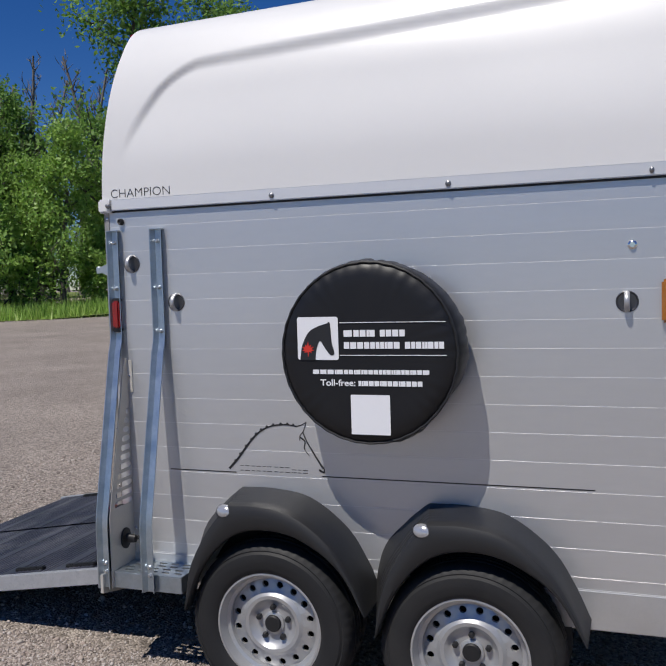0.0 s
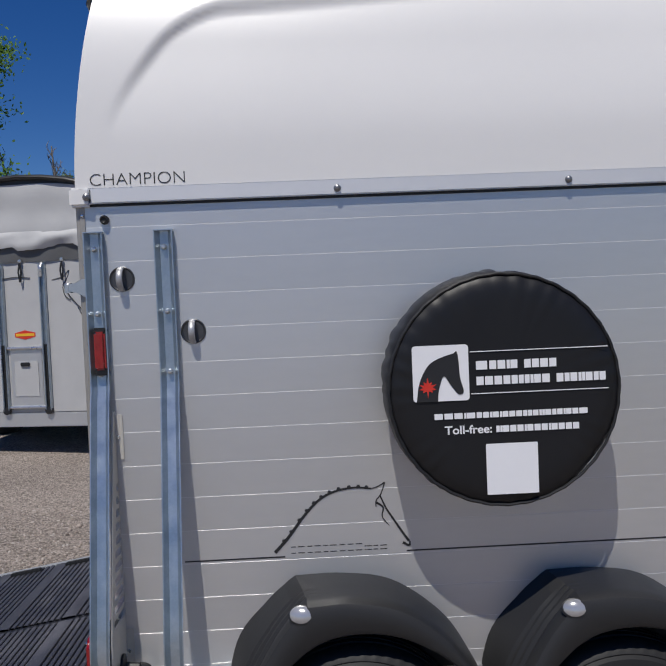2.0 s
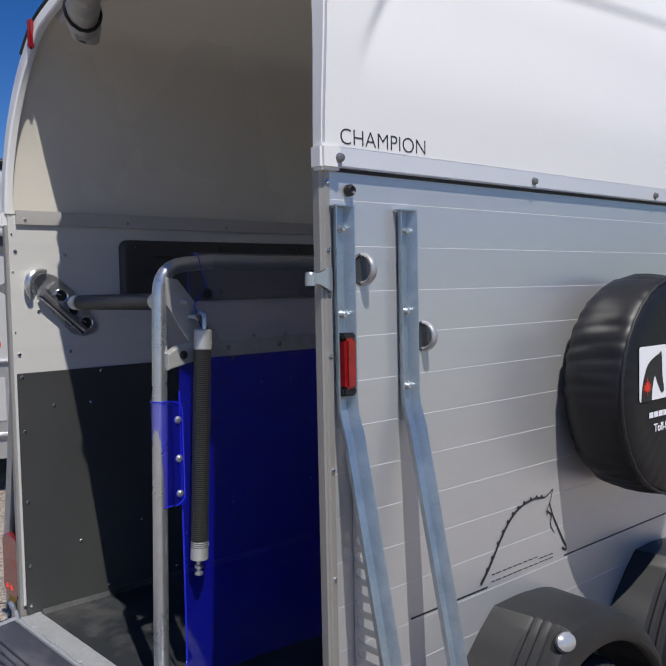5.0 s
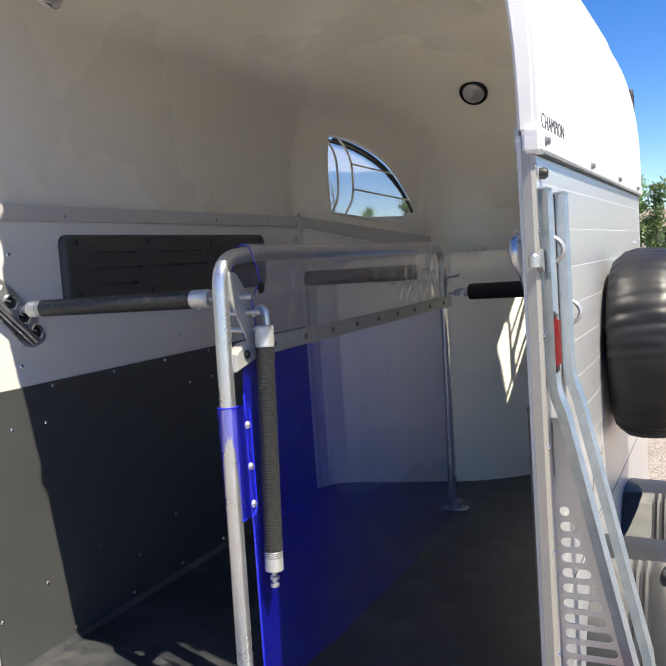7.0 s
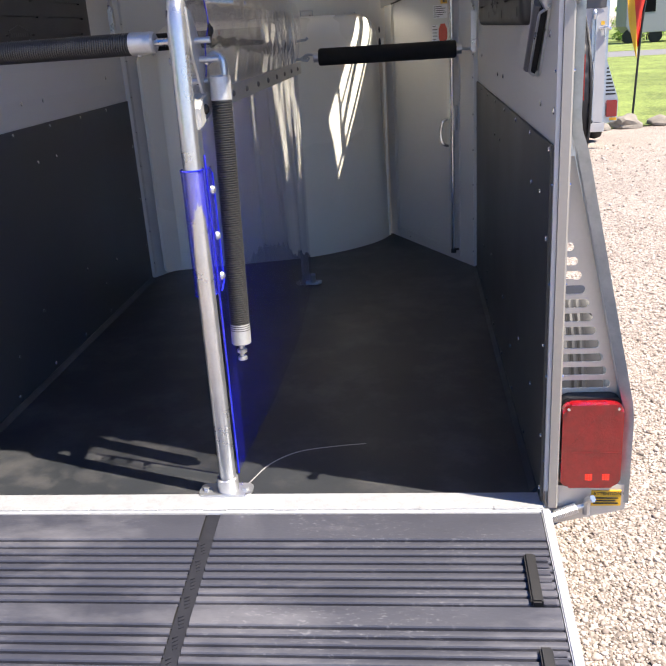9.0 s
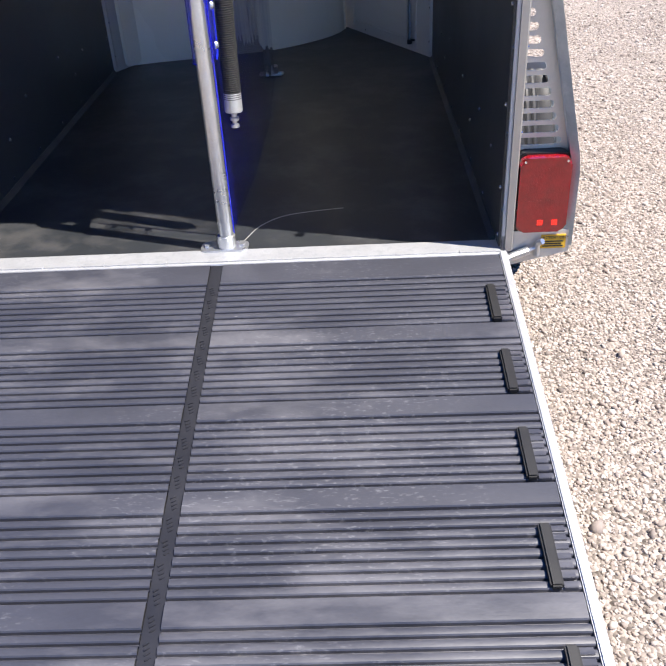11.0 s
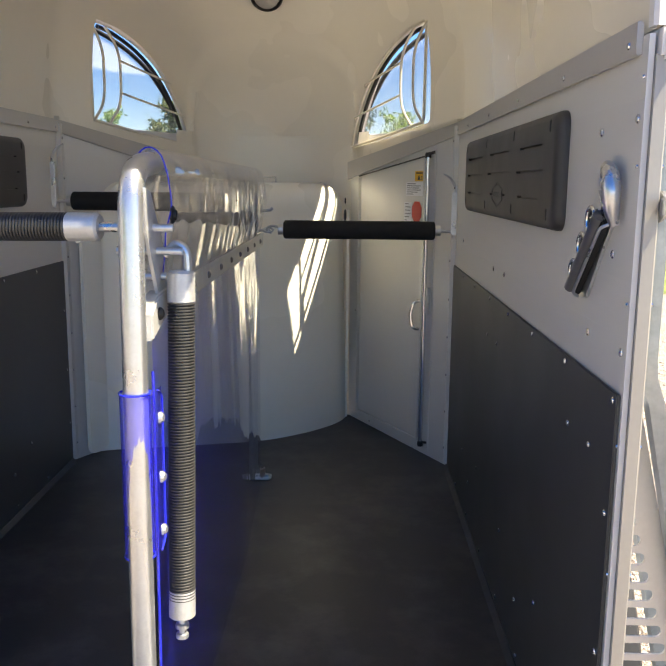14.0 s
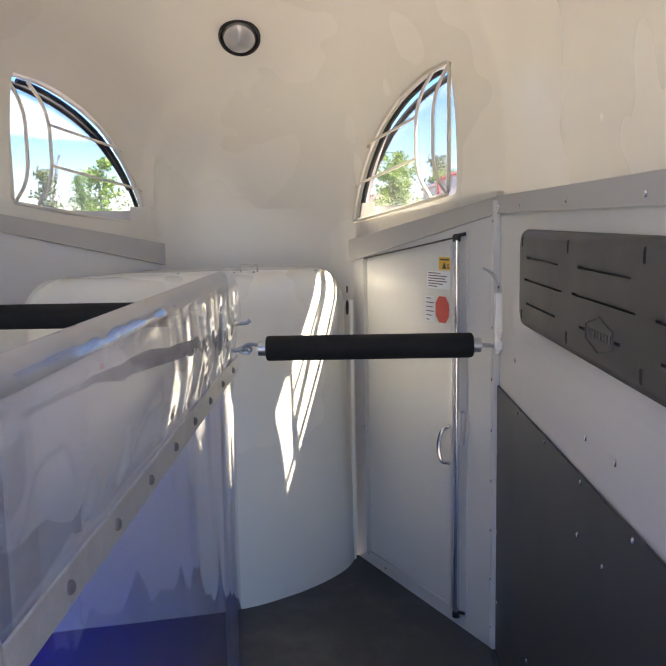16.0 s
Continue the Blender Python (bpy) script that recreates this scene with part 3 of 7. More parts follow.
# seam strip, its end blocks and bolts
for s in (1, -1):
    bm = bmesh.new()
    prism(bm, [(0.860, -0.004), (0.878, -0.004), (0.878, 2.222), (0.442, 3.01), (0.427, 2.995), (0.860, 2.21)], lambda u, v, k: (s * u, v, (1.819, 1.8605)[k]), 0.003)
    strip = part("seam_strip", bm, SEAM_WHITE, trailer, "white moulded lip under the roof")
    # thin black strip added to darken the shadow line below the lip
    bm = bmesh.new()
    box(bm, s * 0.8625, s * 0.867, 0.02, 2.21, 1.812, 1.8192, 0.001)
    part("seam_gasket", bm, BLACK, strip, "black strip painting the shade line under the lip")
    bm = bmesh.new()
    box(bm, s * 0.846, s * 0.884, -0.016, 0.040, 1.812, 1.862, 0.006)
    part("end_block", bm, GRP, strip, "white plastic end block")
    bm = bmesh.new()
    for y in (0.03, 0.686, 1.303, 1.92):
        x = s * (0.884 if y < 0.05 else 0.878)
        lathe(bm, [(0.010, 0), (0.010, 0.002), (0.0075, 0.003), (0.0075, 0.008), (0.004, 0.010), (0, 0.011)], axis((x, y, 1.836), (s, 0, 0)), 10)
    parts("bolt", bm, DULL, strip)
    bm = bmesh.new()
    prism(bm, [(0.822, 0.03), (0.8315, 0.03), (0.8315, 2.20), (0.372, 2.985), (0.362, 2.98), (0.822, 2.19)], lambda u, v, k: (s * u, v, (1.822 - 0.045 * max(0.0, v - 2.2), 1.872)[k] - 0.178 * max(0.0, v - 2.2)), 0.002)
    rail = part("inner_seam_strip", bm, STRIP_GREY, trailer, "grey strip along the wall top")
    bm = bmesh.new()
    for y in (0.06, 0.45, 0.9, 1.35, 1.8, 2.15):
        screw(bm, (s * 0.822, y, 1.84), (-s, 0, 0), 0.006)
    parts("screw", bm, CHROME, rail)
    bm = bmesh.new()
    box(bm, s * 0.812, s * 0.832, 2.185, 2.235, 0.45, 1.86, 0.003)
    post = part("inner_post", bm, ALU_IN, trailer)
    bm = bmesh.new()
    for k in range(9):
        screw(bm, (s * 0.812, 2.205, 0.52 + 0.16 * k), (-s, 0, 0), 0.0055)
    parts("screw", bm, CHROME, post)
    bm = bmesh.new()
    box(bm, s * 0.705, s * 0.725, 0.055, 0.075, 2.40, 2.50, 0.006, turn=None)
    part("clearance_lamp", bm, RED_LENS, trailer, "small red clearance lamp")

SHELL = False
# ceiling lamp
bm = bmesh.new()
lm = axis((-0.02, 2.812, 2.472), (0, -0.72, -0.69)) @ Matrix.Scale(1.12, 4)
lathe(bm, [(0.0, -0.02), (0.066, -0.02), (0.068, 0.004), (0.062, 0.012), (0.056, 0.006), (0.056, -0.01)], lm, 32)
lampring = part("ceiling_lamp", bm, BLACK, roof, "round lamp in the roof with black ring")
bm = bmesh.new()
lathe(bm, [(0.055, -0.008), (0.05, 0.012), (0.03, 0.022), (0.006, 0.026), (0, 0.03)], lm, 32)
part("lamp_lens", bm, ALU_TRIM, lampring, "frosted silver lens")

SHELL = True
# rolled rear curtain under the roof edge
bm = bmesh.new()
rows = []
for k in range(46):
    a = -0.42 + 0.90 * k / 45
    p = roof_point(-0.03 + 0.15 * max(0.0, -0.12 - a) / 0.30, a, 0.125)
    rows.append([p + Vector((0.012 * math.sin(k * 1.7), 0.055 * math.cos(t), 0.055 * math.sin(t) + 0.008 * math.sin(k * 2.3 + t * 3))) for t in (2 * math.pi * j / 12 for j in range(12))])
grid(bm, rows, True)
curtain = part("rolled_curtain", bm, TARP, trailer, "rolled grey rear curtain", 60)
bm = bmesh.new()
rows = [[roof_point(0.030, a, 0.035), roof_point(0.045, a, 0.06), roof_point(0.05, a, 0.085)] for a in (-0.46 + 0.95 * k / 45 for k in range(46))]
grid(bm, rows)
part("curtain_flap", bm, TARP, curtain, "grey flap tying the roll to the roof edge", 60)
bm = bmesh.new()
for a in (-0.30, 0.0, 0.28):
    p = roof_point(-0.03 + 0.15 * max(0.0, -0.12 - a) / 0.30, a, 0.125)
    tube(bm, [p + Vector((0, 0.062 * math.cos(t), 0.062 * math.sin(t))) for t in (2 * math.pi * j / 14 for j in range(15))], 0.006, 6)
parts("strap", bm, BLACK, curtain, "black strap")
bm = bmesh.new()
tube(bm, [roof_point(0.004, a, -0.004) for a in (-0.68 + 0.66 * k / 40 for k in range(41))], 0.010, 8)
part("roof_edge_seal", bm, BLACK, trailer, "black edge seal")


# ---- fenders and wheels ----
def fender(yc, zc):
    back = smooth_line([(-0.38, 0.04), (-0.335, 0.24), (-0.25, 0.345), (-0.185, 0.402)], 7) + smooth_line([(-0.17, 0.412), (-0.04, 0.412), (0.095, 0.385), (0.225, 0.288), (0.30, 0.17), (0.345, 0.07)], 7)
    front = smooth_line([(-0.318, 0.02), (-0.295, 0.17), (-0.225, 0.305), (-0.155, 0.392)], 7) + smooth_line([(-0.14, 0.404), (-0.02, 0.406), (0.105, 0.375), (0.222, 0.285), (0.30, 0.165), (0.340, 0.06)], 7)
    inner = smooth_line([(-0.312, 0.018), (-0.245, 0.17), (-0.145, 0.278), (-0.035, 0.316), (0.105, 0.298), (0.245, 0.208), (0.335, 0.06)], 8)
    rows = []
    n = len(back)
    for k in range(n):
        f = k / (n - 1) * (len(inner) - 1)
        i0 = min(int(f), len(inner) - 2)
        q = inner[i0].lerp(inner[i0 + 1], f - i0)
        a, b = back[k], front[k]
        c = Vector((-0.01, 0.09))
        g = 0.022 * min(1, k / 6) * max(0.0, min(1, (n * 0.42 - k) / 6))
        ridge = [(0.955 + 0.0075 * j, a.lerp(b, (0.092 + 0.0075 * j) / 0.157).lerp(c, g * (j % 3 == 1))) for j in range(8)]
        sect = [(0.863, a), *ridge, (1.02, b), (1.042, b.lerp(q, 0.03)), (1.056, b.lerp(q, 0.10)), (1.063, b.lerp(q, 0.25)), (1.066, b.lerp(q, 0.5)), (1.064, b.lerp(q, 0.8)), (1.058, b.lerp(q, 0.95)), (1.050, q), (1.038, q), (1.032, q.lerp(b, 0.05)), (1.02, b.lerp(c, 0.04)), (0.866, a.lerp(c, 0.04))]
        rows.append([(x, yc + p[0], zc + p[1]) for x, p in sect])
    bm = bmesh.new()
    grid(bm, rows)
    fd = part("fender", bm, FENDER, trailer, "matt black plastic wheel fender", 30)
    bm = bmesh.new()
    lathe(bm, [(0.024, 0), (0.0235, 0.004), (0.018, 0.009), (0.008, 0.012), (0, 0.0125)], axis((1.052, yc - 0.155, zc + 0.376), (1, -0.2, 0.45)) @ Matrix.Diagonal((1.2, 0.92, 1.0, 1)), 20)
    ring = bmesh.new()
    lathe(ring, [(0.027, -0.004), (0.027, 0.004), (0.020, 0.007)], axis((1.050, yc - 0.155, zc + 0.374), (1, -0.2, 0.45)) @ Matrix.Diagonal((1.2, 0.92, 1.0, 1)), 20)
    part("reflector_ring", ring, BLACK, fd)
    part("side_reflector", bm, DOME, fd, "small domed clear reflector")


def wheel(x, yc, zc, s=1):
    m = axis((x, yc, zc), (s, 0, 0))
    w = bmesh.new()
    n = 168
    prof = [(0.185, -0.085), (0.215, -0.092), (0.255, -0.09), (0.280, -0.078), (0.292, -0.06), (0.295, -0.032), (0.288, -0.029), (0.288, -0.024), (0.295, -0.021), (0.296, -0.004),
            (0.289, -0.002), (0.289, 0.003), (0.296, 0.005), (0.295, 0.021), (0.288, 0.024), (0.288, 0.029), (0.295, 0.032), (0.292, 0.062), (0.280, 0.078), (0.270, 0.083), (0.266, 0.0815), (0.258, 0.088), (0.235, 0.092), (0.228, 0.0905), (0.212, 0.0905), (0.196, 0.083), (0.186, 0.075)]
    rings = []
    for k, (r, h) in enumerate(prof):
        ring = []
        for j in range(n):
            a = 2 * math.pi * j / n
            rr = r - (0.0035 if j % 3 == 0 and abs(h) > 0.034 and r > 0.279 else 0)
            ring.append(w.verts.new(m @ Vector((rr * math.cos(a), rr * math.sin(a), h))))
        rings.append(ring)
    for a, b in zip(rings, rings[1:]):
        for j in range(n):
            w.faces.new((a[j], a[(j + 1) % n], b[(j + 1) % n], b[j]))
    wh = part("wheel", w, TYRE, trailer, "worn black tyre on a silver steel rim", 28)
    b2 = bmesh.new()
    lathe(b2, [(0.187, -0.08), (0.192, 0.070), (0.192, 0.078), (0.184, 0.079), (0.180, 0.068), (0.172, 0.045), (0.160, 0.040), (0.158, 0.020)], m, 48)
    lathe(b2, [(0.112, 0.038), (0.100, 0.047), (0.088, 0.046), (0.074, 0.030), (0.060, 0.026), (0.040, 0.026), (0.038, 0.034), (0.030, 0.036), (0.029, 0.02)], m, 48)
    # the disc with its sixteen vent holes
    for k in range(16):
        a0, a1 = 2 * math.pi * k / 16, 2 * math.pi * (k + 1) / 16
        ac, rc = (a0 + a1) / 2, 0.138
        h = 0.034
        lp = [(0.112, a0), (0.112, ac), (0.112, a1), (0.136, a1), (0.160, a1), (0.160, ac), (0.160, a0), (0.136, a0)]
        o = [b2.verts.new(m @ Vector((r * math.cos(a), r * math.sin(a), 0.038 if r < 0.12 else 0.030 if r < 0.15 else 0.022))) for r, a in lp]
        ins, deep = [], []
        for q in range(8):
            t = radians(225 - 45 * q)
            u, v = 0.0125 * math.cos(t), 0.0125 * math.sin(t)
            px, py = rc + u, v
            pt = Vector((px * math.cos(ac) - py * math.sin(ac), px * math.sin(ac) + py * math.cos(ac), h - 0.004))
            ins.append(b2.verts.new(m @ pt))
            deep.append(b2.verts.new(m @ (pt - Vector((0, 0, 0.012)))))
        for q in range(8):
            r = (q + 1) % 8
            b2.faces.new((o[q], o[r], ins[r], ins[q]))
            b2.faces.new((ins[q], ins[r], deep[r], deep[q]))
    rim = part("rim", b2, RIM, wh, "silver painted steel rim with round holes", 40)
    b3 = bmesh.new()
    lathe(b3, [(0.186, -0.02), (0.15, -0.012), (0.0, -0.01)], m, 32)
    part("brake_drum", b3, DARK, wh)
    b4 = bmesh.new()
    lathe(b4, [(0.029, 0.02), (0.029, 0.042), (0.026, 0.046), (0, 0.046)], m, 24)
    for k in range(5):
        a = radians(90 + 72 * k)
        mm = m @ Matrix.Translation((0.056 * math.cos(a), 0.056 * math.sin(a), 0.026))
        lathe(b4, [(0.0105, 0), (0.0105, 0.012), (0.0075, 0.018), (0, 0.02)], mm, 6)
    part("hub_cap", b4, BLACK, rim, "black hub cap and wheel bolts")


WHEELS = ((0.682, 0.360), (1.367, 0.340))
for yc, zc in WHEELS:
    fender(yc + 0.018, zc + 0.030)
    wheel(0.945, yc, zc)
    wheel(-0.945, yc, zc, -1)
# a flat black disc on the wall plane behind each right wheel
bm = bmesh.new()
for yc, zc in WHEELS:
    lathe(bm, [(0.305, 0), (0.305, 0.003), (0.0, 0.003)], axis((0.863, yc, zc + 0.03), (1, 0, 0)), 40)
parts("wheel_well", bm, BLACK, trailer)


# ---- rear rails, slotted plates, tail lamps, steps ----
def channel(bm, path, y0, w, d=0.022, t=0.003, s=1):
    """A folded channel along a path of (x, z), open outwards."""
    f = 0.011
    sect = [(0, d), (f, 0), (w - f, 0), (w, d), (w - t, d), (w - f - t, t), (f + t, t), (t, d)]
    rows = []
    for k, (x, z) in enumerate(path):
        a, b = path[max(k - 1, 0)], path[min(k + 1, len(path) - 1)]
        way = Vector((b[0] - a[0], b[1] - a[1])).normalized()
        out = Vector((-way.y, way.x))
        if out.x < 0:
            out = -out
        rows.append([(s * (x + out.x * e), y0 + v, z + out.y * e) for v, e in sect])
    vs = grid(bm, rows, True)
    bm.faces.new(vs[0])
    bm.faces.new(vs[-1][::-1])


RAIL = [(0.864, 1.742), (0.864, 1.36), (0.868, 1.325), (0.882, 1.285), (0.995, 0.76), (1.008, 0.70), (1.012, 0.66), (1.012, 0.44)]
for s in (1, -1):
    for y0 in (0.015, 0.198):
        bm = bmesh.new()
        channel(bm, RAIL, y0, 0.050, s=s)
        prism(bm, [(0.864, y0), (0.886, y0), (0.886, y0 + 0.050), (0.864, y0 + 0.050)], lambda u, v, k: (s * u, v, 1.7425 + 0.003 * k))
        rail = part("rear_rail", bm, GALV, trailer, "bent galvanised steel channel rail", 30)
        bm = bmesh.new()
        for z in (1.70, 1.53, 1.37):
            lathe(bm, [(0.008, 0), (0.008, 0.004), (0.006, 0.008), (0.005, 0.014), (0, 0.015)], axis((s * 0.867, y0 + 0.025, z), (s, 0, 0)), 10)
        for z in (0.50, 0.53):
            lathe(bm, [(0.008, 0), (0.008, 0.005), (0.005, 0.009), (0, 0.01)], axis((s * 1.015, y0 + 0.025, z), (s, 0, 0)), 8)
        parts("bolt", bm, ZINC, rail)
    # slotted plates behind each rail
    SHELL = False
    for y0 in (0.145,):
        bm = bmesh.new()
        slots = [1.07 - 0.0335 * k for k in range(11)]
        inner = lambda z: 0.872 + (1.07 - z) * 0.2866
        outer = lambda z: min(max(0.893 + (1.07 - z) * 0.2866, 0.862), 1.0)

        knee = 1.07 - (1.0 - 0.893) / 0.2866
        prism(bm, [(0.8415, 0.44), (1.0, 0.44), (1.0, knee), (outer(1.27), 1.27), (0.8415, 1.27)], lambda u, v, k: (s * u, y0 + 0.004 * k, v))
        holes = bmesh.new()
        for z in slots:
            prism(holes, round_rect(0.8485, inner(z) - 0.003, z - 0.0105, z + 0.0105, 0.0098, 5), lambda u, v, k: (s * u, y0 - 0.01 + 0.024 * k, v))
        plate = part("slotted_plate", bm, PLATE, trailer, "zinc plate with a row of slots")
        cut(plate, holes)
        for z in (1.20, 0.62):
            bm = bmesh.new()
            box(bm, s * 0.8405, s * 0.844, y0, y0 + 0.024, z - 0.06, z + 0.06, 0.001)
            part("flange", bm, PLATE, plate)
            bm = bmesh.new()
            screw(bm, (s * 0.844, y0 + 0.01, z), (s, 0, 0), 0.006)
            part("screw", bm, CHROME, plate)
    # tail lamp on the plate
    bm = bmesh.new()
    prism(bm, round_rect(0.846, 0.987, 0.490, 0.715, 0.02, 5), lambda u, v, k: (s * u, 0.108 + 0.035 * k, v), 0.004)
    lamp = part("tail_lamp", bm, DARK, trailer, "square red tail lamp with two lit diodes")
    bm = bmesh.new()
    prism(bm, round_rect(0.847, 0.986, 0.492, 0.710, 0.02, 5), lambda u, v, k: (s * u, 0.080 + 0.03 * k, v), 0.007)
    part("lens", bm, RED_LENS, lamp, "mottled red lens")
    bm = bmesh.new()
    prism(bm, [(0.857, 0.594), (0.935, 0.594), (0.935, 0.695)], lambda u, v, k: (s * u, 0.0792 + 0.003 * k, v), 0.001)
    part("reflector", bm, RED_LENS, lamp, "triangular red reflector")
    bm = bmesh.new()
    box(bm, s * 0.849, s * 0.984, 0.0794, 0.081, 0.5855, 0.5875)
    part("lens_joint", bm, RED_LENS, lamp)
    for x in (0.912, 0.952):
        bm = bmesh.new()
        for i2 in range(3):
            for j2 in range(3):
                box(bm, s * (x - 0.0075 + 0.0055 * i2), s * (x - 0.0035 + 0.0055 * i2), 0.0793, 0.081, 0.514 + 0.0055 * j2, 0.518 + 0.0055 * j2)
        part("lit_diode", bm, LED, lamp, "", 35, "stuff")
    bm = bmesh.new()
    for x in (0.860, 0.973):
        screw(bm, (s * x, 0.080, 0.700), (0, -1, 0), 0.004)
    parts("screw", bm, CHROME, lamp)
    # plate below the lamp with its warning label and spring bolt
    bm = bmesh.new()
    prism(bm, [(0.815, 0.375), (1.006, 0.42), (1.006, 0.488), (0.815, 0.488)], lambda u, v, k: (s * u, 0.100 + 0.012 * k, v))
    low = part("rear_bracket", bm, PLATE, trailer)
    bm = bmesh.new()
    box(bm, s * 0.925, s * 0.995, 0.0972, 0.0998, 0.432, 0.474)
    lab = part("warning_label", bm, YELLOW_PRINT, low, "yellow warning label")
    if s > 0:
        place("label_words", lettering("ATTENTION!!", 0.0118, Matrix(((1, 0, 0, 0.929), (0, 0, -1, 0.0965), (0, 1, 0, 0.462), (0, 0, 0, 1)))), lab).data.materials.append(BLACK_PRINT)
        bm = bmesh.new()
        for k in range(3):
            box(bm, 0.929, 0.988 - 0.006 * (k % 2), 0.0955, 0.0975, 0.438 + 0.0072 * k, 0.4412 + 0.0072 * k)
        part("label_lines", bm, BLACK_PRINT, lab, "", 35, "stuff")
    bm = bmesh.new()
    pa, pb = Vector((s * 0.815, 0.085, 0.405)), Vector((s * 0.912, 0.085, 0.443))
    tube(bm, [pa, pb], 0.006, 10)
    way = (pb - pa).normalized()
    for k in range(16):
        q = axis(pa.lerp(pb, 0.12 + 0.62 * k / 15), way)
        tube(bm, [q @ Vector((0.0115 * math.cos(t), 0.0115 * math.sin(t), 0.002 * t / 6.28)) for t in (0.7 * j for j in range(10))], 0.0022, 6)
    tube(bm, [pb + Vector((0, 0, -0.026)), pb + Vector((0, 0, 0.012)), pb + Vector((s * 0.012, -0.012, 0.024))], 0.009, 8, 0.012)
    part("spring_bolt", bm, ZINC, low, "zinc spring bolt")
    SHELL = True
    # step between the rails: a folded tray with slots through its top
    bm = bmesh.new()
    box(bm, s * 0.868, s * 1.010, 0.068, 0.345, 0.4965, 0.500, 0.001)
    slots = bmesh.new()
    for i in range(4):
        for j in range(5):
            y1 = 0.085 + 0.050 * j + 0.012 * (i % 2)
            prism(slots, round_rect(0.882 + 0.030 * i, 0.895 + 0.030 * i, y1, y1 + 0.034, 0.006, 3), lambda u, v, k: (s * u, v, (0.49, 0.51)[k]))
    step = part("step_plate", bm, GALV, trailer, "galvanised step with slotted top")
    for v in slots.verts:
        shell(v.co)
    cut(step, slots)
    for x0, x1, y0, y1 in ((1.006, 1.010, 0.068, 0.345), (0.868, 1.006, 0.3415, 0.345), (0.868, 1.006, 0.068, 0.0715)):
        bm = bmesh.new()
        box(bm, s * x0, s * x1, y0, y1, 0.440, 0.4963, 0.001)
        part("step_skirt", bm, GALV, step)
    # plug and its cable
    bm = bmesh.new()
    lathe(bm, [(0.030, 0), (0.030, 0.006), (0.014, 0.010), (0.011, 0.045), (0, 0.047)], axis((s * 0.93, 0.07, 0.60), (0, 1, 0)) @ Matrix.Diagonal((1, 1.3, 1, 1)), 20)
    tube(bm, [(s * 0.91, 0.11, 0.60), (s * 0.91, 0.135, 0.595), (s * 0.905, 0.14, 0.55), (s * 0.90, 0.135, 0.517)], 0.008, 8, 0.02)
    part("lamp_plug", bm, BLACK, plate, "black rubber plug and cable")
    # marker lamp on the rail
    bm = bmesh.new()
    box(bm, s * 0.868, s * 0.893, 0.030, 0.060, 1.382, 1.484, 0.006)
    mk = part("marker_lamp", bm, RED_LENS, trailer, "narrow red marker lamp")
    bm = bmesh.new()
    box(bm, s * 0.866, s * 0.887, 0.027, 0.063, 1.368, 1.386, 0.004)
    box(bm, s * 0.866, s * 0.887, 0.027, 0.063, 1.480, 1.494, 0.004)
    parts("cap", bm, BLACK, mk)
    # tie rings
    for y, z in ((0.107, 1.62), (0.288, 1.474), (1.843, 1.445)):
        bm = bmesh.new()
        lathe(bm, [(0.0335, 0), (0.0335, 0.0025), (0.031, 0.004), (0.027, 0.001), (0, 0.0008)], axis((s * 0.862, y, z), (s, 0, 0)), 28)
        ring = part("tie_ring", bm, RING_DARK, trailer, "round dark plate with a steel tie ring")
        bm = bmesh.new()
        tube(bm, [(s * (0.862 + 0.034 * math.sin(a)), y - 0.001, z + 0.029 * math.cos(a)) for a in (math.pi * k / 14 for k in range(15))], 0.0085, 10, flat=0.6)
        part("ring_loop", bm, RIM, ring, "steel loop")
    bm = bmesh.new()
    lathe(bm, [(0.0, 0), (0.012, 0), (0.012, 0.010), (0.008, 0.016), (0.004, 0.012), (0, 0.012)], axis((s * 0.862, 0.07, 1.777), (s, 0, 0)), 16)
    part("rubber_buffer", bm, BLACK, trailer, "black rubber buffer")
    # bar catch
    bm = bmesh.new()
    prism(bm, [(-0.042, 1.592), (-0.042, 1.612), (-0.016, 1.612), (0.004, 1.624), (0.016, 1.624), (0.016, 1.575), (0.004, 1.578), (-0.014, 1.592)], lambda u, v, k: (s * (0.866, 0.874)[k], u, v), 0.002)
    lathe(bm, [(0, 0), (0.011, 0), (0.011, 0.022), (0.008, 0.026), (0, 0.026)], axis((s * 0.864, -0.034, 1.589), (0, 0, 1)), 12)
    part("ramp_catch", bm, ZINC, trailer, "zinc ramp catch")
bm = bmesh.new()
lathe(bm, [(0.014, 0), (0.014, 0.003), (0.008, 0.006), (0.008, 0.009), (0, 0.009)], axis((0.862, 1.859, 1.617), (1, 0, 0)), 16)
part("wall_bolt", bm, CHROME, trailer)
bm = bmesh.new()
box(bm, 0.862, 0.888, 1.955, 2.02, 1.38, 1.51, 0.008)
part("side_marker", bm, AMBER_LENS, trailer, "amber side marker lamp")

# ---- lettering and lines on the side ----
face = Matrix(((0, 0, 1, 0.8765), (1, 0, 0, 0.045), (0, 1, 0, 1.8655), (0, 0, 0, 1)))
me = lettering("CHAMPION", 0.0455, face, -0.0009)
xs = [v.co.y for v in me.vertices]
k = 0.247 / (max(xs) - min(xs))
for v in me.vertices:
    v.co.y = 0.12 + (v.co.y - min(xs)) * k
me.materials.append(BLACK_PRINT)
place("roof_lettering", me, trailer, "thin black lettering")
bm = bmesh.new()
box(bm, 0.8618, 0.8628, 0.235, 0.505, 0.8515, 0.8555)
box(bm, 0.8618, 0.8628, 0.835, 1.745, 0.8515, 0.8555)
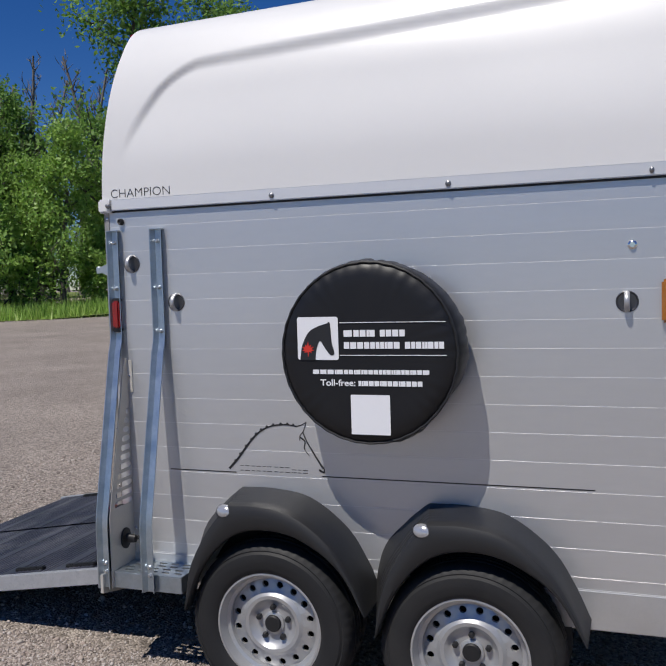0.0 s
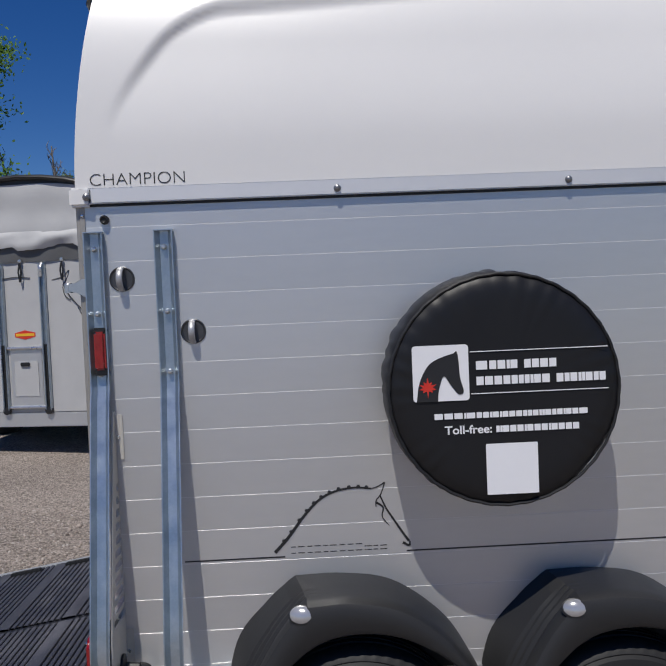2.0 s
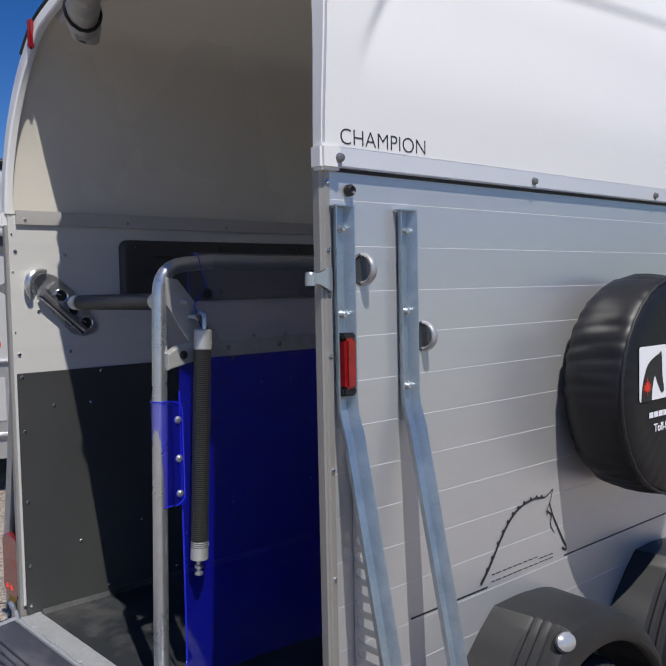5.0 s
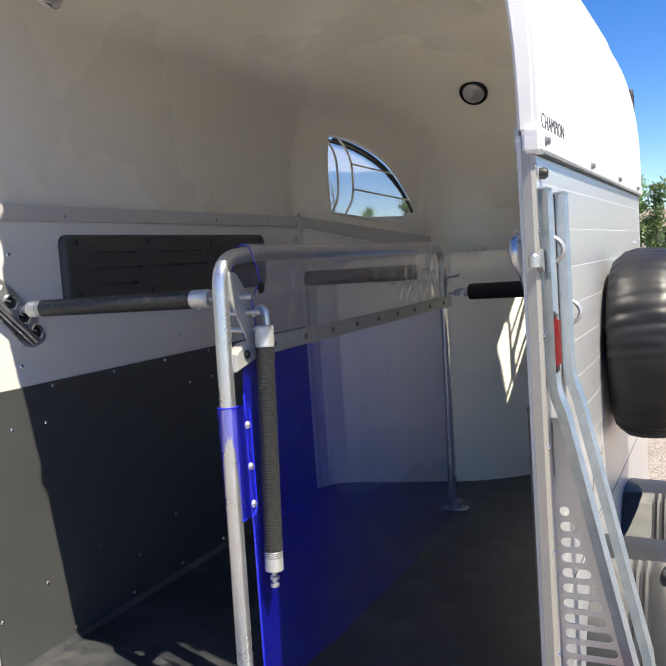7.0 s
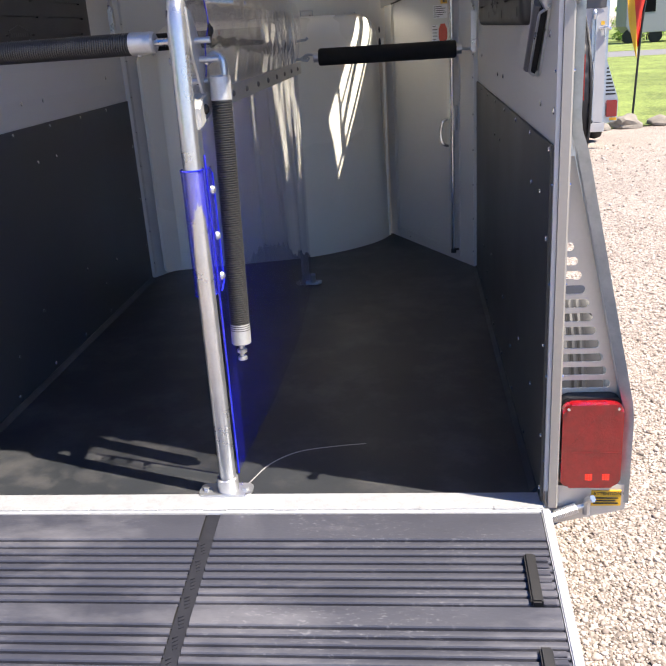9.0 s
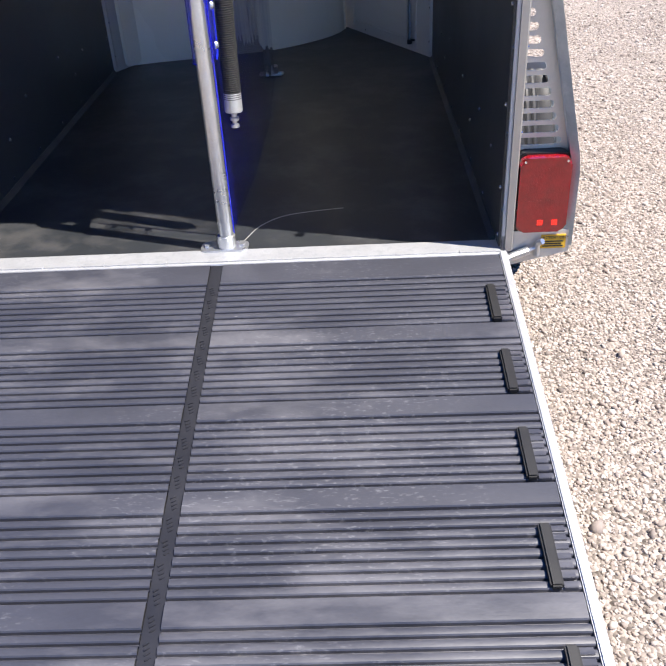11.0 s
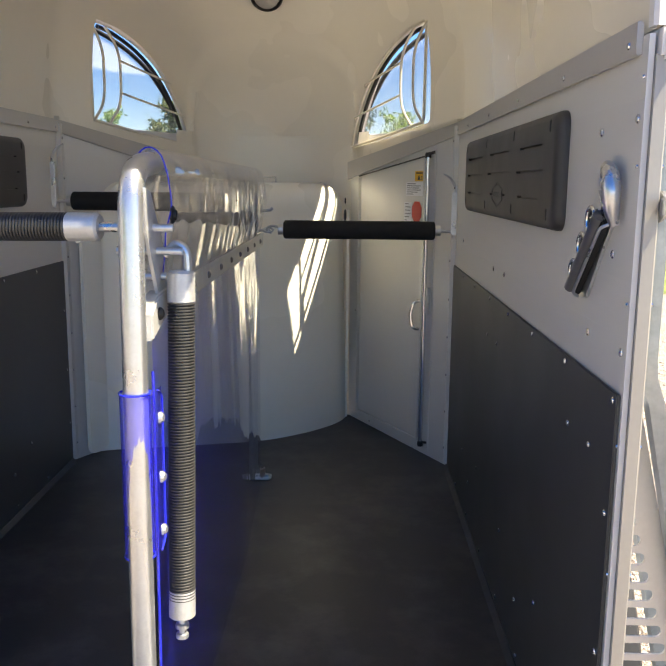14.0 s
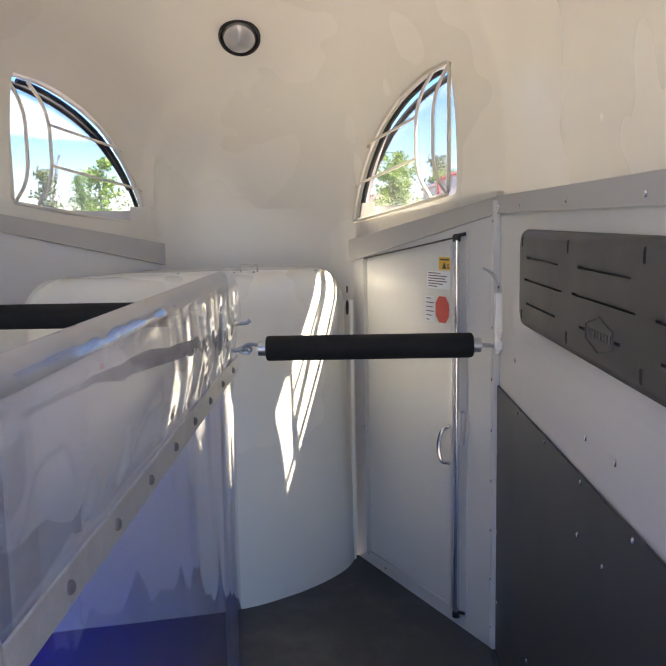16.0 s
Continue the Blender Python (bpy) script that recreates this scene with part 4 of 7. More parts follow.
parts("side_stripe", bm, BLACK_PRINT, trailer, "thin black stripe")


def stroke(bm, pts, x, w0, w1=None):
    """A flat brush line on the wall, of changing width."""
    p = smooth_line([(0, *q) for q in pts], 6)
    n = len(p)
    rows = []
    for k in range(n):
        t = (p[min(k + 1, n - 1)] - p[max(k - 1, 0)]).normalized()
        f = k / (n - 1)
        w = w0 + ((w1 if w1 is not None else w0) - w0) * f
        o = Vector((0, -t.z, t.y)) * w / 2
        rows.append([p[k] + o + Vector((x, 0, 0)), p[k] - o + Vector((x, 0, 0))])
    grid(bm, rows)


bm = bmesh.new()
arch = [(0.478, 0.866), (0.515, 0.905), (0.56, 0.962), (0.60, 1.002), (0.645, 1.025), (0.70, 1.033), (0.745, 1.028)]
stroke(bm, arch, 0.8635, 0.009, 0.005)
for k, p in enumerate(smooth_line([(0, *q) for q in arch], 4)[3::2]):
    lathe(bm, [(0.0055, 0), (0, 0.0012)], axis((0.8632, p.y - 0.002, p.z + 0.003), (1, 0, 0)), 6)
stroke(bm, [(0.745, 1.028), (0.765, 1.034), (0.782, 1.044)], 0.8635, 0.003)
stroke(bm, [(0.782, 1.044), (0.770, 1.012), (0.757, 0.995), (0.756, 0.978)], 0.8635, 0.003)
stroke(bm, [(0.768, 1.008), (0.782, 0.975), (0.800, 0.945), (0.825, 0.905), (0.842, 0.880)], 0.8635, 0.004, 0.007)
stroke(bm, [(0.757, 0.990), (0.775, 0.975), (0.772, 0.95), (0.79, 0.925)], 0.8635, 0.006, 0.002)
stroke(bm, [(0.825, 0.877), (0.842, 0.868), (0.844, 0.880)], 0.8635, 0.008, 0.004)
part("side_emblem", bm, BLACK_PRINT, trailer, "black brush-line emblem", 0)
bm = bmesh.new()
x = 0.522
for k, w in enumerate((0.018, 0.026, 0.019, 0.024, 0.018, 0.026, 0.022, 0.022, 0.024, 0.007, 0.017, 0.018, 0.027)):
    for z in (0.861, 0.878) if k < 9 else (0.861, 0.871):
        box(bm, 0.8618, 0.8628, x, x + w * 0.7, z, z + 0.0022)
    x += w
part("emblem_bars", bm, BLACK_PRINT, trailer, "", 35, "stuff")

# ---- rear ramp ----
SHELL = False
SLOPE = 0.155


def ramp_z(y):
    return FLOOR_Z - 0.012 + SLOPE * y


RAMP_END = -1.46
bm = bmesh.new()
prism(bm, [(0.056, 0.0), (RAMP_END, 0.0), (RAMP_END, -0.045), (0.056, -0.045)], lambda u, v, k: ((-0.80, 0.80)[k], u, ramp_z(u) + v))
ramp = part("ramp", bm, DARK, trailer, "lowered rear ramp with ribbed black rubber")
bm = bmesh.new()
for s in (1, -1):
    prism(bm, [(0.056, 0.014), (RAMP_END, 0.014), (RAMP_END, -0.05), (0.056, -0.05)], lambda u, v, k: (s * (0.800, 0.822)[k], u, ramp_z(u) + v), 0.003)
parts("ramp_edge", bm, SILL_ZINC, ramp, "worn aluminium edge strip")
SEG = 0.252
for x0, x1 in ((-0.798, -0.018), (0.018, 0.798)):
    line = []
    y, k = 0.046, 0
    while y > RAMP_END + 0.03:
        # a broad smooth band, then eight narrow ribs
        w, h = (0.0892 if k == 0 else 0.0570, 0.0105) if k % 9 == 0 else (0.0184, 0.0095)
        line += [(y, 0.0005), (y - 0.0008, h * 0.8), (y - 0.003, h), (y - w * 0.5, h * 1.12), (y - w + 0.003, h), (y - w + 0.0008, h * 0.75), (y - w, 0.0005)]
        y -= w + 0.0054
        k += 1
    bm = bmesh.new()
    grid(bm, [[(x, u, ramp_z(u) + v) for u, v in line] for x in (x0, x0 + 0.004, x1 - 0.004, x1)])
    part("ribbed_mat", bm, RUBBER, ramp, "ribbed black rubber mat, scuffed grey", 25)
bm = bmesh.new()
prism(bm, [(0.05, 0.0), (RAMP_END, 0.0), (RAMP_END, 0.004), (0.05, 0.004)], lambda u, v, k: ((-0.0175, 0.0175)[k], u, ramp_z(u) + v))
for k in range(26):
    yy = -0.05 - 0.054 * k
    for j in range(4):
        box(bm, -0.012 + 0.003 * j, -0.001 + 0.003 * j, -0.002, 0.002, 0, 0.0015, turn=Matrix.Translation((0, yy - 0.011 * j, ramp_z(yy - 0.011 * j) + 0.004)) @ pose(0, 0, 0, 0, 0, 35))
part("centre_strip", bm, CENTRE, ramp, "textured rubber centre strip")
for s in (1, -1):
    for k in range(5):
        bm = bmesh.new()
        y0 = -0.096 - SEG * k
        box(bm, -0.0125, 0.0125, -0.142, 0, 0, 0.019, 0.004, turn=Matrix.Translation((s * 0.752, y0, ramp_z(y0) + 0.004)) @ pose(0, 0, 0, math.degrees(math.atan(SLOPE))))
        part("foot_cleat", bm, BLACK, ramp, "black rubber foot cleat")
    bm = bmesh.new()
    for k in range(5):
        for j in range(7):
            yy = -0.098 - SEG * k - 0.0205 * j
            box(bm, s * 0.765, s * 0.792, yy - 0.015, yy, ramp_z(yy) + 0.003, ramp_z(yy) + 0.011, 0.001)
    part("edge_studs", bm, RUBBER, ramp, "", 35, "stuff")
bm = bmesh.new()
d = [(-0.125, 0.0), (-0.125, 0.028), (-0.06, 0.028), (0.0, 0.055), (0.06, 0.028), (0.125, 0.028), (0.125, -0.028), (0.06, -0.028), (0.0, -0.055), (-0.06, -0.028), (-0.125, -0.028), (-0.125, 0.0)]
for a, b in zip(d, d[1:]):
    p, q = [Vector((0.18 + u, -1.215 + v, ramp_z(-1.215 + v) + 0.0085)) for u, v in (a, b)]
    tube(bm, [p, q], 0.0028, 6)
for k in range(8):
    box(bm, 0.078 + 0.0265 * k, 0.096 + 0.0265 * k, -1.229, -1.201, ramp_z(-1.215) + 0.004, ramp_z(-1.215) + 0.0105, 0.001)
part("moulded_badge", bm, BLACK, ramp, "moulded diamond badge of plain bars")
# hinge sill
bm = bmesh.new()
box(bm, -0.81, 0.81, 0.064, 0.142, 0.395, FLOOR_Z + 0.005, 0.003)
sill = part("rear_sill", bm, SILL_ZINC, trailer, "worn bright zinc sill plate")
for k in range(9):
    bm = bmesh.new()
    xx = -0.72 + 0.18 * k
    box(bm, xx - 0.03, xx + 0.03, 0.060, 0.078, FLOOR_Z + 0.002, FLOOR_Z + 0.0075, 0.001)
    part("hinge_leaf", bm, SILL_ZINC, sill)
bm = bmesh.new()
tube(bm, [(-0.80, 0.060, FLOOR_Z - 0.004), (0.80, 0.060, FLOOR_Z - 0.004)], 0.009, 8)
part("hinge_tube", bm, SILL_ZINC, sill)

# ---- inside: kick boards, cabinet, door ----
def studs(points, way, parent, r=0.005, name="screws"):
    bm = bmesh.new()
    for p in points:
        screw(bm, p, way, r)
    return part(name, bm, CHROME, parent, "", 35, "stuff")


for s in (1, -1):
    board = bmesh.new()
    box(board, s * 0.803, s * 0.8095, 0.092, 2.19, 0.446, 1.305, 0.002)
    kb = part("kick_board", board, KICK, trailer, "dark kick board screwed to the wall")
    pts = [(s * 0.803, 0.108 + 0.296 * k, 1.292) for k in range(7)] + [(s * 0.803, 0.108 + 0.296 * k, 0.478) for k in range(7)]
    pts += [(s * 0.803, y, z) for y, z in ((0.11, 1.1), (0.11, 0.85), (0.11, 0.62), (2.16, 1.1), (2.16, 0.85), (2.16, 0.62), (1.305, 1.18), (1.145, 1.182), (0.36, 1.18), (0.22, 1.182), (1.74, 0.665), (1.41, 0.714), (0.98, 0.685), (0.55, 0.70), (0.30, 0.67), (1.58, 0.60), (0.75, 0.60))]
    studs(pts, (-s, 0, 0), kb, 0.0062)
    studs([(s * 0.810, y, z) for y, z in ((0.283, 1.72), (0.105, 1.73), (1.29, 1.382), (1.115, 1.384), (0.29, 1.371), (0.105, 1.371), (0.18, 1.52), (1.96, 1.42))], (-s, 0, 0), trailer, 0.0075, "wall_screws")
    bm = bmesh.new()
    prism(bm, [(0.786, 0.4405), (0.803, 0.4405), (0.803, 0.456), (0.799, 0.456)], lambda u, v, k: (s * u, (0.145, 2.18)[k], v))
    part("floor_seal", bm, FLOOR, trailer, "black floor seal")

# front cabinet: a curved shell from floor to shoulder height
plan = smooth_line([(-0.735, 2.325, 0), (-0.60, 2.365, 0), (-0.35, 2.42, 0), (-0.05, 2.50, 0), (0.12, 2.60, 0), (0.25, 2.72, 0), (0.335, 2.84, 0), (0.372, 2.95, 0)], 8)
rows = []
for k, p in enumerate(plan):
    t = (plan[min(k + 1, len(plan) - 1)] - plan[max(k - 1, 0)]).normalized()
    n = Vector((-t.y, t.x, 0))
    row = [Vector((p.x, p.y, z)) + n * 0.035 * (z - 0.44) for z in (0.44, 0.7, 0.95, 1.2, 1.4, 1.50)]
    for a in range(1, 8):
        an = radians(90 * a / 7)
        row.append(Vector((p.x, p.y, 0)) + n * (0.0371 + 0.13 * (1 - math.cos(an))) + Vector((0, 0, 1.50 + 0.13 * math.sin(an))))
    row.append(row[-1] + n * 0.6)
    rows.append(row)
for row in rows:
    for q in row:
        q.y = min(q.y, 2.995)
        lim = 0.80 - max(0.0, q.y - 2.22) / 0.78 * 0.43 - 0.02
        q.x = max(-lim, min(lim, q.x))
bm = bmesh.new()
grid(bm, rows)
cab = part("front_cabinet", bm, CAB, trailer, "pale curved storage cabinet in the nose", 40)
bm = bmesh.new()
prism(bm, [(0, 0.0), (0.012, 0.0), (0.012, 1.0), (0, 1.0)], lambda u, v, k: (0.362 + u, 2.93 + 0.02 * k, 0.44 + v * 1.06), 0.003)
part("cabinet_edge", bm, CAB, cab)
bm = bmesh.new()
for z, r in ((1.475, 0.018), (1.545, 0.009)):
    lathe(bm, [(r, 0), (r, 0.002), (0, 0.002)], axis((0.352, 2.902, z), (0.9, -0.42, 0)) @ Matrix.Diagonal((0.7, 1.6, 1, 1)), 16)
part("cable_hole", bm, BLACK, cab, "dark oval cable hole")
bm = bmesh.new()
for x in (-0.25, -0.05, 0.02, 0.24):
    screw(bm, (x, 2.66 + 0.2 * max(x, 0), 1.631), (0, 0, 1), 0.006)
tube(bm, [(-0.03, 2.70, 1.63), (-0.03, 2.70, 1.655), (0.03, 2.70, 1.655), (0.03, 2.70, 1.63)], 0.004, 6)
parts("cabinet_catch", bm, CHROME, cab)
# pale trim piece on the left of the cabinet
bm = bmesh.new()
prism(bm, round_rect(2.245, 2.345, 0.45, 1.50, 0.03, 5), lambda u, v, k: (-0.772 + (u - 2.22) * 0.55 + 0.014 * k, u, v), 0.003)
part("cabinet_flange", bm, CAB, cab)


def door_at(u, v, d):
    """u along the right front wall from its rear end, v up, d into the room."""
    (ax, ay), (bx, by) = (0.8185, 2.20), (0.381, 2.98)
    l = math.hypot(bx - ax, by - ay)
    tx, ty = (bx - ax) / l, (by - ay) / l
    return Vector((ax + tx * u - ty * d, ay + ty * u + tx * d, v))


bm = bmesh.new()
prism(bm, [(0.236, 0.50), (0.776, 0.50), (0.776, 1.655), (0.236, 1.732)], lambda u, v, k: door_at(u, v, 0.002 + 0.010 * k), 0.003)
door = part("groom_door", bm, ALU_IN, trailer, "closed grey side door")
for poly in ([(0.150, 0.46), (0.164, 0.46), (0.164, 1.775), (0.150, 1.777)], [(0.780, 0.485), (0.789, 0.485), (0.789, 1.66), (0.780, 1.662)], [(0.796, 0.475), (0.806, 0.475), (0.806, 1.655), (0.796, 1.657)], [(0.236, 0.484), (0.778, 0.484), (0.778, 0.496), (0.236, 0.496)]):
    bm = bmesh.new()
    prism(bm, poly, lambda u, v, k: door_at(u, v, 0.001 + 0.012 * k), 0.002)
    part("door_frame", bm, ALU_IN, door, "pale door frame strip")
bm = bmesh.new()
tube(bm, [door_at(0.212, 1.748, 0.014), door_at(0.79, 1.664, 0.014)], 0.0032, 6)
part("door_seal", bm, BLACK, door, "thin black seal over the door")
bm = bmesh.new()
prism(bm, [(0.212, 0.495), (0.232, 0.495), (0.232, 1.735), (0.212, 1.735)], lambda u, v, k: door_at(u, v, 0.010 + 0.014 * k), 0.004)
part("lock_rail", bm, ALU_TRIM, door, "aluminium lock rail")
bm = bmesh.new()
tube(bm, [door_at(0.192, 0.50, 0.026), door_at(0.192, 1.74, 0.026)], 0.0095, 12)
part("lock_rod", bm, CHROME, door, "steel lock rod")
bm = bmesh.new()
for v in (0.482, 1.742):
    lathe(bm, [(0, 0), (0.013, 0), (0.013, 0.018), (0.008, 0.024), (0, 0.024)], axis(door_at(0.195, v - 0.006, 0.024), (0, 0, 1)), 12)
    tube(bm, [door_at(0.195, v + 0.012, 0.022), door_at(0.160, v + 0.018, 0.016)], 0.006, 8)
parts("rod_end", bm, BLACK, door)
bm = bmesh.new()
tube(bm, [door_at(0.236, 1.126, 0.02), door_at(0.242, 1.118, 0.048), door_at(0.252, 1.06, 0.058), door_at(0.242, 1.008, 0.05), door_at(0.232, 1.000, 0.024)], 0.0075, 10, 0.03)
part("door_handle", bm, CHROME, door, "curved steel door handle")
bm = bmesh.new()
prism(bm, round_rect(0.165, 0.186, 1.075, 1.19, 0.008, 3), lambda u, v, k: door_at(u, v, 0.010 + 0.018 * k), 0.003)
part("latch_plate", bm, ALU_TRIM, door)
bm = bmesh.new()
prism(bm, round_rect(0.240, 0.306, 1.641, 1.684, 0.003, 2), lambda u, v, k: door_at(u, v, 0.012 + 0.0012 * k))
sticker = part("warning_sticker", bm, YELLOW_PRINT, door, "yellow warning sticker")
bm = bmesh.new()
prism(bm, [(0.286, 1.646), (0.264, 1.646), (0.275, 1.668)], lambda u, v, k: door_at(u, v, 0.0134 + 0.0008 * k))
for k in range(2):
    prism(bm, [(0.248, 1.648 + 0.009 * k), (0.260, 1.648 + 0.009 * k), (0.260, 1.652 + 0.009 * k), (0.248, 1.652 + 0.009 * k)], lambda u, v, q: door_at(u, v, 0.0134 + 0.0008 * q))
prism(bm, [(0.248, 1.673), (0.298, 1.673), (0.298, 1.678), (0.248, 1.678)], lambda u, v, q: door_at(u, v, 0.0134 + 0.0008 * q))
part("sticker_print", bm, BLACK_PRINT, sticker, "", 35, "stuff")
for u0, u1, v0, v1 in ((0.245, 0.374, 1.578, 1.636), (0.328, 0.388, 1.464, 1.550)):
    bm = bmesh.new()
    prism(bm, round_rect(u0, u1, v0, v1, 0.003, 2), lambda u, v, k: door_at(u, v, 0.012 + 0.001 * k))
    st = part("notice_sticker", bm, WHITE_PRINT, door, "white notice sticker with fine print")
    bm = bmesh.new()
    for k in range(6):
        v = v0 + 0.006 + (v1 - v0 - 0.014) * k / 5
        e = u0 + (u1 - u0) * (0.55, 0.3, 0.12, 0.2, 0.12, 0.4)[k]
        prism(bm, [(e, v), (u1 - 0.008, v), (u1 - 0.008, v + 0.003), (e, v + 0.003)], lambda u, w, q: door_at(u, w, 0.0132 + 0.0008 * q))
    part("notice_print", bm, BLACK_PRINT, st, "", 35, "stuff")
bm = bmesh.new()
prism(bm, [(0.249, 1.490), (0.268, 1.466), (0.304, 1.466), (0.323, 1.490), (0.323, 1.530), (0.304, 1.554), (0.268, 1.554), (0.249, 1.530)], lambda u, v, k: door_at(u, v, 0.0135 + 0.001 * k))
part("red_sticker", bm, RED_PRINT, door, "red octagonal sticker")
studs([door_at(u, v, 0.001) for u, v in ((0.06, 1.78), (0.06, 1.45), (0.06, 1.1), (0.06, 0.8), (0.06, 0.55), (0.36, 0.462), (0.675, 0.462), (0.812, 0.653), (0.79, 0.64), (0.812, 1.45), (0.812, 1.42), (0.83, 1.0))], door_at(0, 0, 1) - door_at(0, 0, 0), trailer, 0.0065, "wall_screws")


# ---- wall pads ----
def wall_pad(s):
    t = thing("wall_pad", (s * 0.788, 1.15, 1.54), "black moulded wall pad with slots screwed to the wall", "wall pad", "wall pads")
    bm = bmesh.new()
    outline = round_rect(0.495, 1.812, 1.538, 1.778, 0.032, 6)
    cy, cz = 1.154, 1.658
    rows = []
    for d, x in ((0.0, 0.8098), (0.0, 0.801), (0.003, 0.793), (0.009, 0.787), (0.018, 0.7842), (0.028, 0.7836)):
        rows.append([(s * x, cy + (u - cy) * (1 - d / 0.658), cz + (v - cz) * (1 - d / 0.12)) for u, v in outline])
    vs = grid(bm, rows, True)
    bm.faces.new(vs[-1])
    bm.faces.new(vs[0][::-1])
    body = part("pad", bm, PAD, t, "", 50)
    c = bmesh.new()
    for y0, y1, z in ((1.42, 1.715, 1.712), (0.99, 1.28, 1.714), (0.62, 0.85, 1.714), (1.39, 1.735, 1.659), (0.965, 1.315, 1.661), (0.60, 0.885, 1.660), (1.44, 1.712, 1.602), (1.222, 1.262, 1.603), (1.03, 1.062, 1.603), (0.64, 0.86, 1.602)):
        prism(c, round_rect(y0, y1, z - 0.0028, z + 0.0028, 0.0024, 3), lambda u, v, k: (s * (0.793, 0.768)[k], u, v))
    holes = [(y, z) for y in (0.555, 0.935, 1.35, 1.765) for z in (1.570, 1.750)]
    for y, z in holes:
        prism(c, round_rect(y - 0.006, y + 0.006, z - 0.013, z + 0.013, 0.0055, 4), lambda u, v, k: (s * (0.793, 0.768)[k], u, v))
    cut(body, c)
    bm = bmesh.new()
    d = [(0.075, 0.014), (0.0, 0.032), (-0.075, 0.014), (-0.075, -0.014), (0.0, -0.032), (0.075, -0.014), (0.075, 0.014)]
    for a, b in zip(d, d[1:]):
        tube(bm, [(s * 0.7832, 1.141 + a[0], 1.603 + a[1]), (s * 0.7832, 1.141 + b[0], 1.603 + b[1])], 0.0016, 6)
    for k in range(8):
        box(bm, s * 0.7825, s * 0.7845, 1.076 + 0.017 * k, 1.087 + 0.017 * k, 1.597, 1.610, 0.0004)
    part("pad_badge", bm, KICK, t, "raised diamond badge")
    bm = bmesh.new()
    for y, z in holes:
        screw(bm, (s * 0.793, y, z), (-s, 0, 0), 0.005)
    part("pad_screws", bm, CHROME, t, "", 35, "stuff")


wall_pad(1)
wall_pad(-1)


# ---- bar holders on the walls ----
def bar_holder(s):
    t = thing("bar_holder", (s * 0.81, 0.28, 1.43), "pressed steel bar holder with three hook slots on the wall", "bar holder", "bar holders")
    bm = bmesh.new()
    prism(bm, [(0.300, 1.432), (0.345, 1.424), (0.385, 1.432), (0.402, 1.458), (0.366, 1.516), (0.306, 1.594), (0.240, 1.646), (0.195, 1.660), (0.165, 1.645), (0.175, 1.575)], lambda u, v, k: (s * (0.8098, 0.804)[k], u, v), 0.002)
    part("back_plate", bm, ZINC, t)
    # raised pressed flange that carries the hook openings
    bm = bmesh.new()
    prism(bm, [(0.326, 1.440), (0.366, 1.444), (0.384, 1.462), (0.352, 1.512), (0.296, 1.582), (0.236, 1.628), (0.205, 1.600)], lambda u, v, k: (s * (0.805, 0.795)[k], u, v), 0.004)
    body = part("pressed_body", bm, ZINC, t)
    # dark guide channel along the lower edge, with its bright lips
    way = Vector((0.155, -0.140)).normalized()
    side = Vector((way.y, -way.x))
    bm = bmesh.new()
    o = Vector((0.185, 1.580))
    prism(bm, [tuple(o + side * 0.012), tuple(o + way * 0.205 + side * 0.012), tuple(o + way * 0.205 - side * 0.016), tuple(o - side * 0.016)], lambda u, v, k: (s * (0.803, 0.786)[k], u, v), 0.003)
    part("guide_channel", bm, DARK, t, "dark guide channel")
    bm = bmesh.new()
    p, q = o - side * 0.004, o + way * 0.205 - side * 0.004
    tube(bm, [(s * 0.786, *p), (s * 0.786, *q)], 0.0115, 12)
    part("guide_tube", bm, DULL, t, "grey half-round guide")
    bm = bmesh.new()
    p, q = o + side * 0.014, o + way * 0.208 + side * 0.014
    tube(bm, [(s * 0.800, *p), (s * 0.786, *(p + way * 0.01)), (s * 0.786, *(q - way * 0.01)), (s * 0.798, *q)], 0.003, 8, 0.01)
    part("channel_lip", bm, ZINC, t)
    bm = bmesh.new()
    arc = smooth_line([(s * 0.798, 0.150, 1.570), (s * 0.788, 0.140, 1.600), (s * 0.786, 0.142, 1.632), (s * 0.788, 0.166, 1.656), (s * 0.798, 0.205, 1.662)], 5)
    tube(bm, arc, [0.008 + 0.008 * math.sin(math.pi * k / (len(arc) - 1)) for k in range(len(arc))], 16)
    part("round_cap", bm, ZINC, t, "rounded steel cap")
    for y, z in ((0.258, 1.572), (0.304, 1.524), (0.349, 1.472)):
        bm = bmesh.new()
        lathe(bm, [(0.0, 0), (0.019, 0), (0.019, 0.0012), (0, 0.0012)], axis((s * 0.795, y, z), (-s, 0, 0)), 20)
        part("hook_slot", bm, BLACK, body, "dark round hook opening")
        bm = bmesh.new()
        arc = [(y + 0.023 * math.cos(a), z + 0.023 * math.sin(a)) for a in (radians(-60 + 20 * j) for j in range(12))] + [(y - 0.012, z + 0.006), (y - 0.004, z + 0.002)]
        tube(bm, [(s * 0.7915, *p) for p in arc], 0.0036, 8)
        part("slot_rim", bm, CHROME, body, "polished rim of the hook opening")


bar_holder(1)
bar_holder(-1)


# pale scuff left on the floor mat by a dragged edge
bm = bmesh.new()
tube(bm, smooth_line([(0.06, 0.20, FLOOR_Z + 0.0005), (0.10, 0.30, FLOOR_Z + 0.0005), (0.17, 0.37, FLOOR_Z + 0.0005), (0.27, 0.40, FLOOR_Z + 0.0005), (0.36, 0.415, FLOOR_Z + 0.0005)], 6), 0.0022, 5, flat=0.3)
part("floor_scuff", bm, ALU_TRIM, trailer, "thin pale scuff on the floor mat")

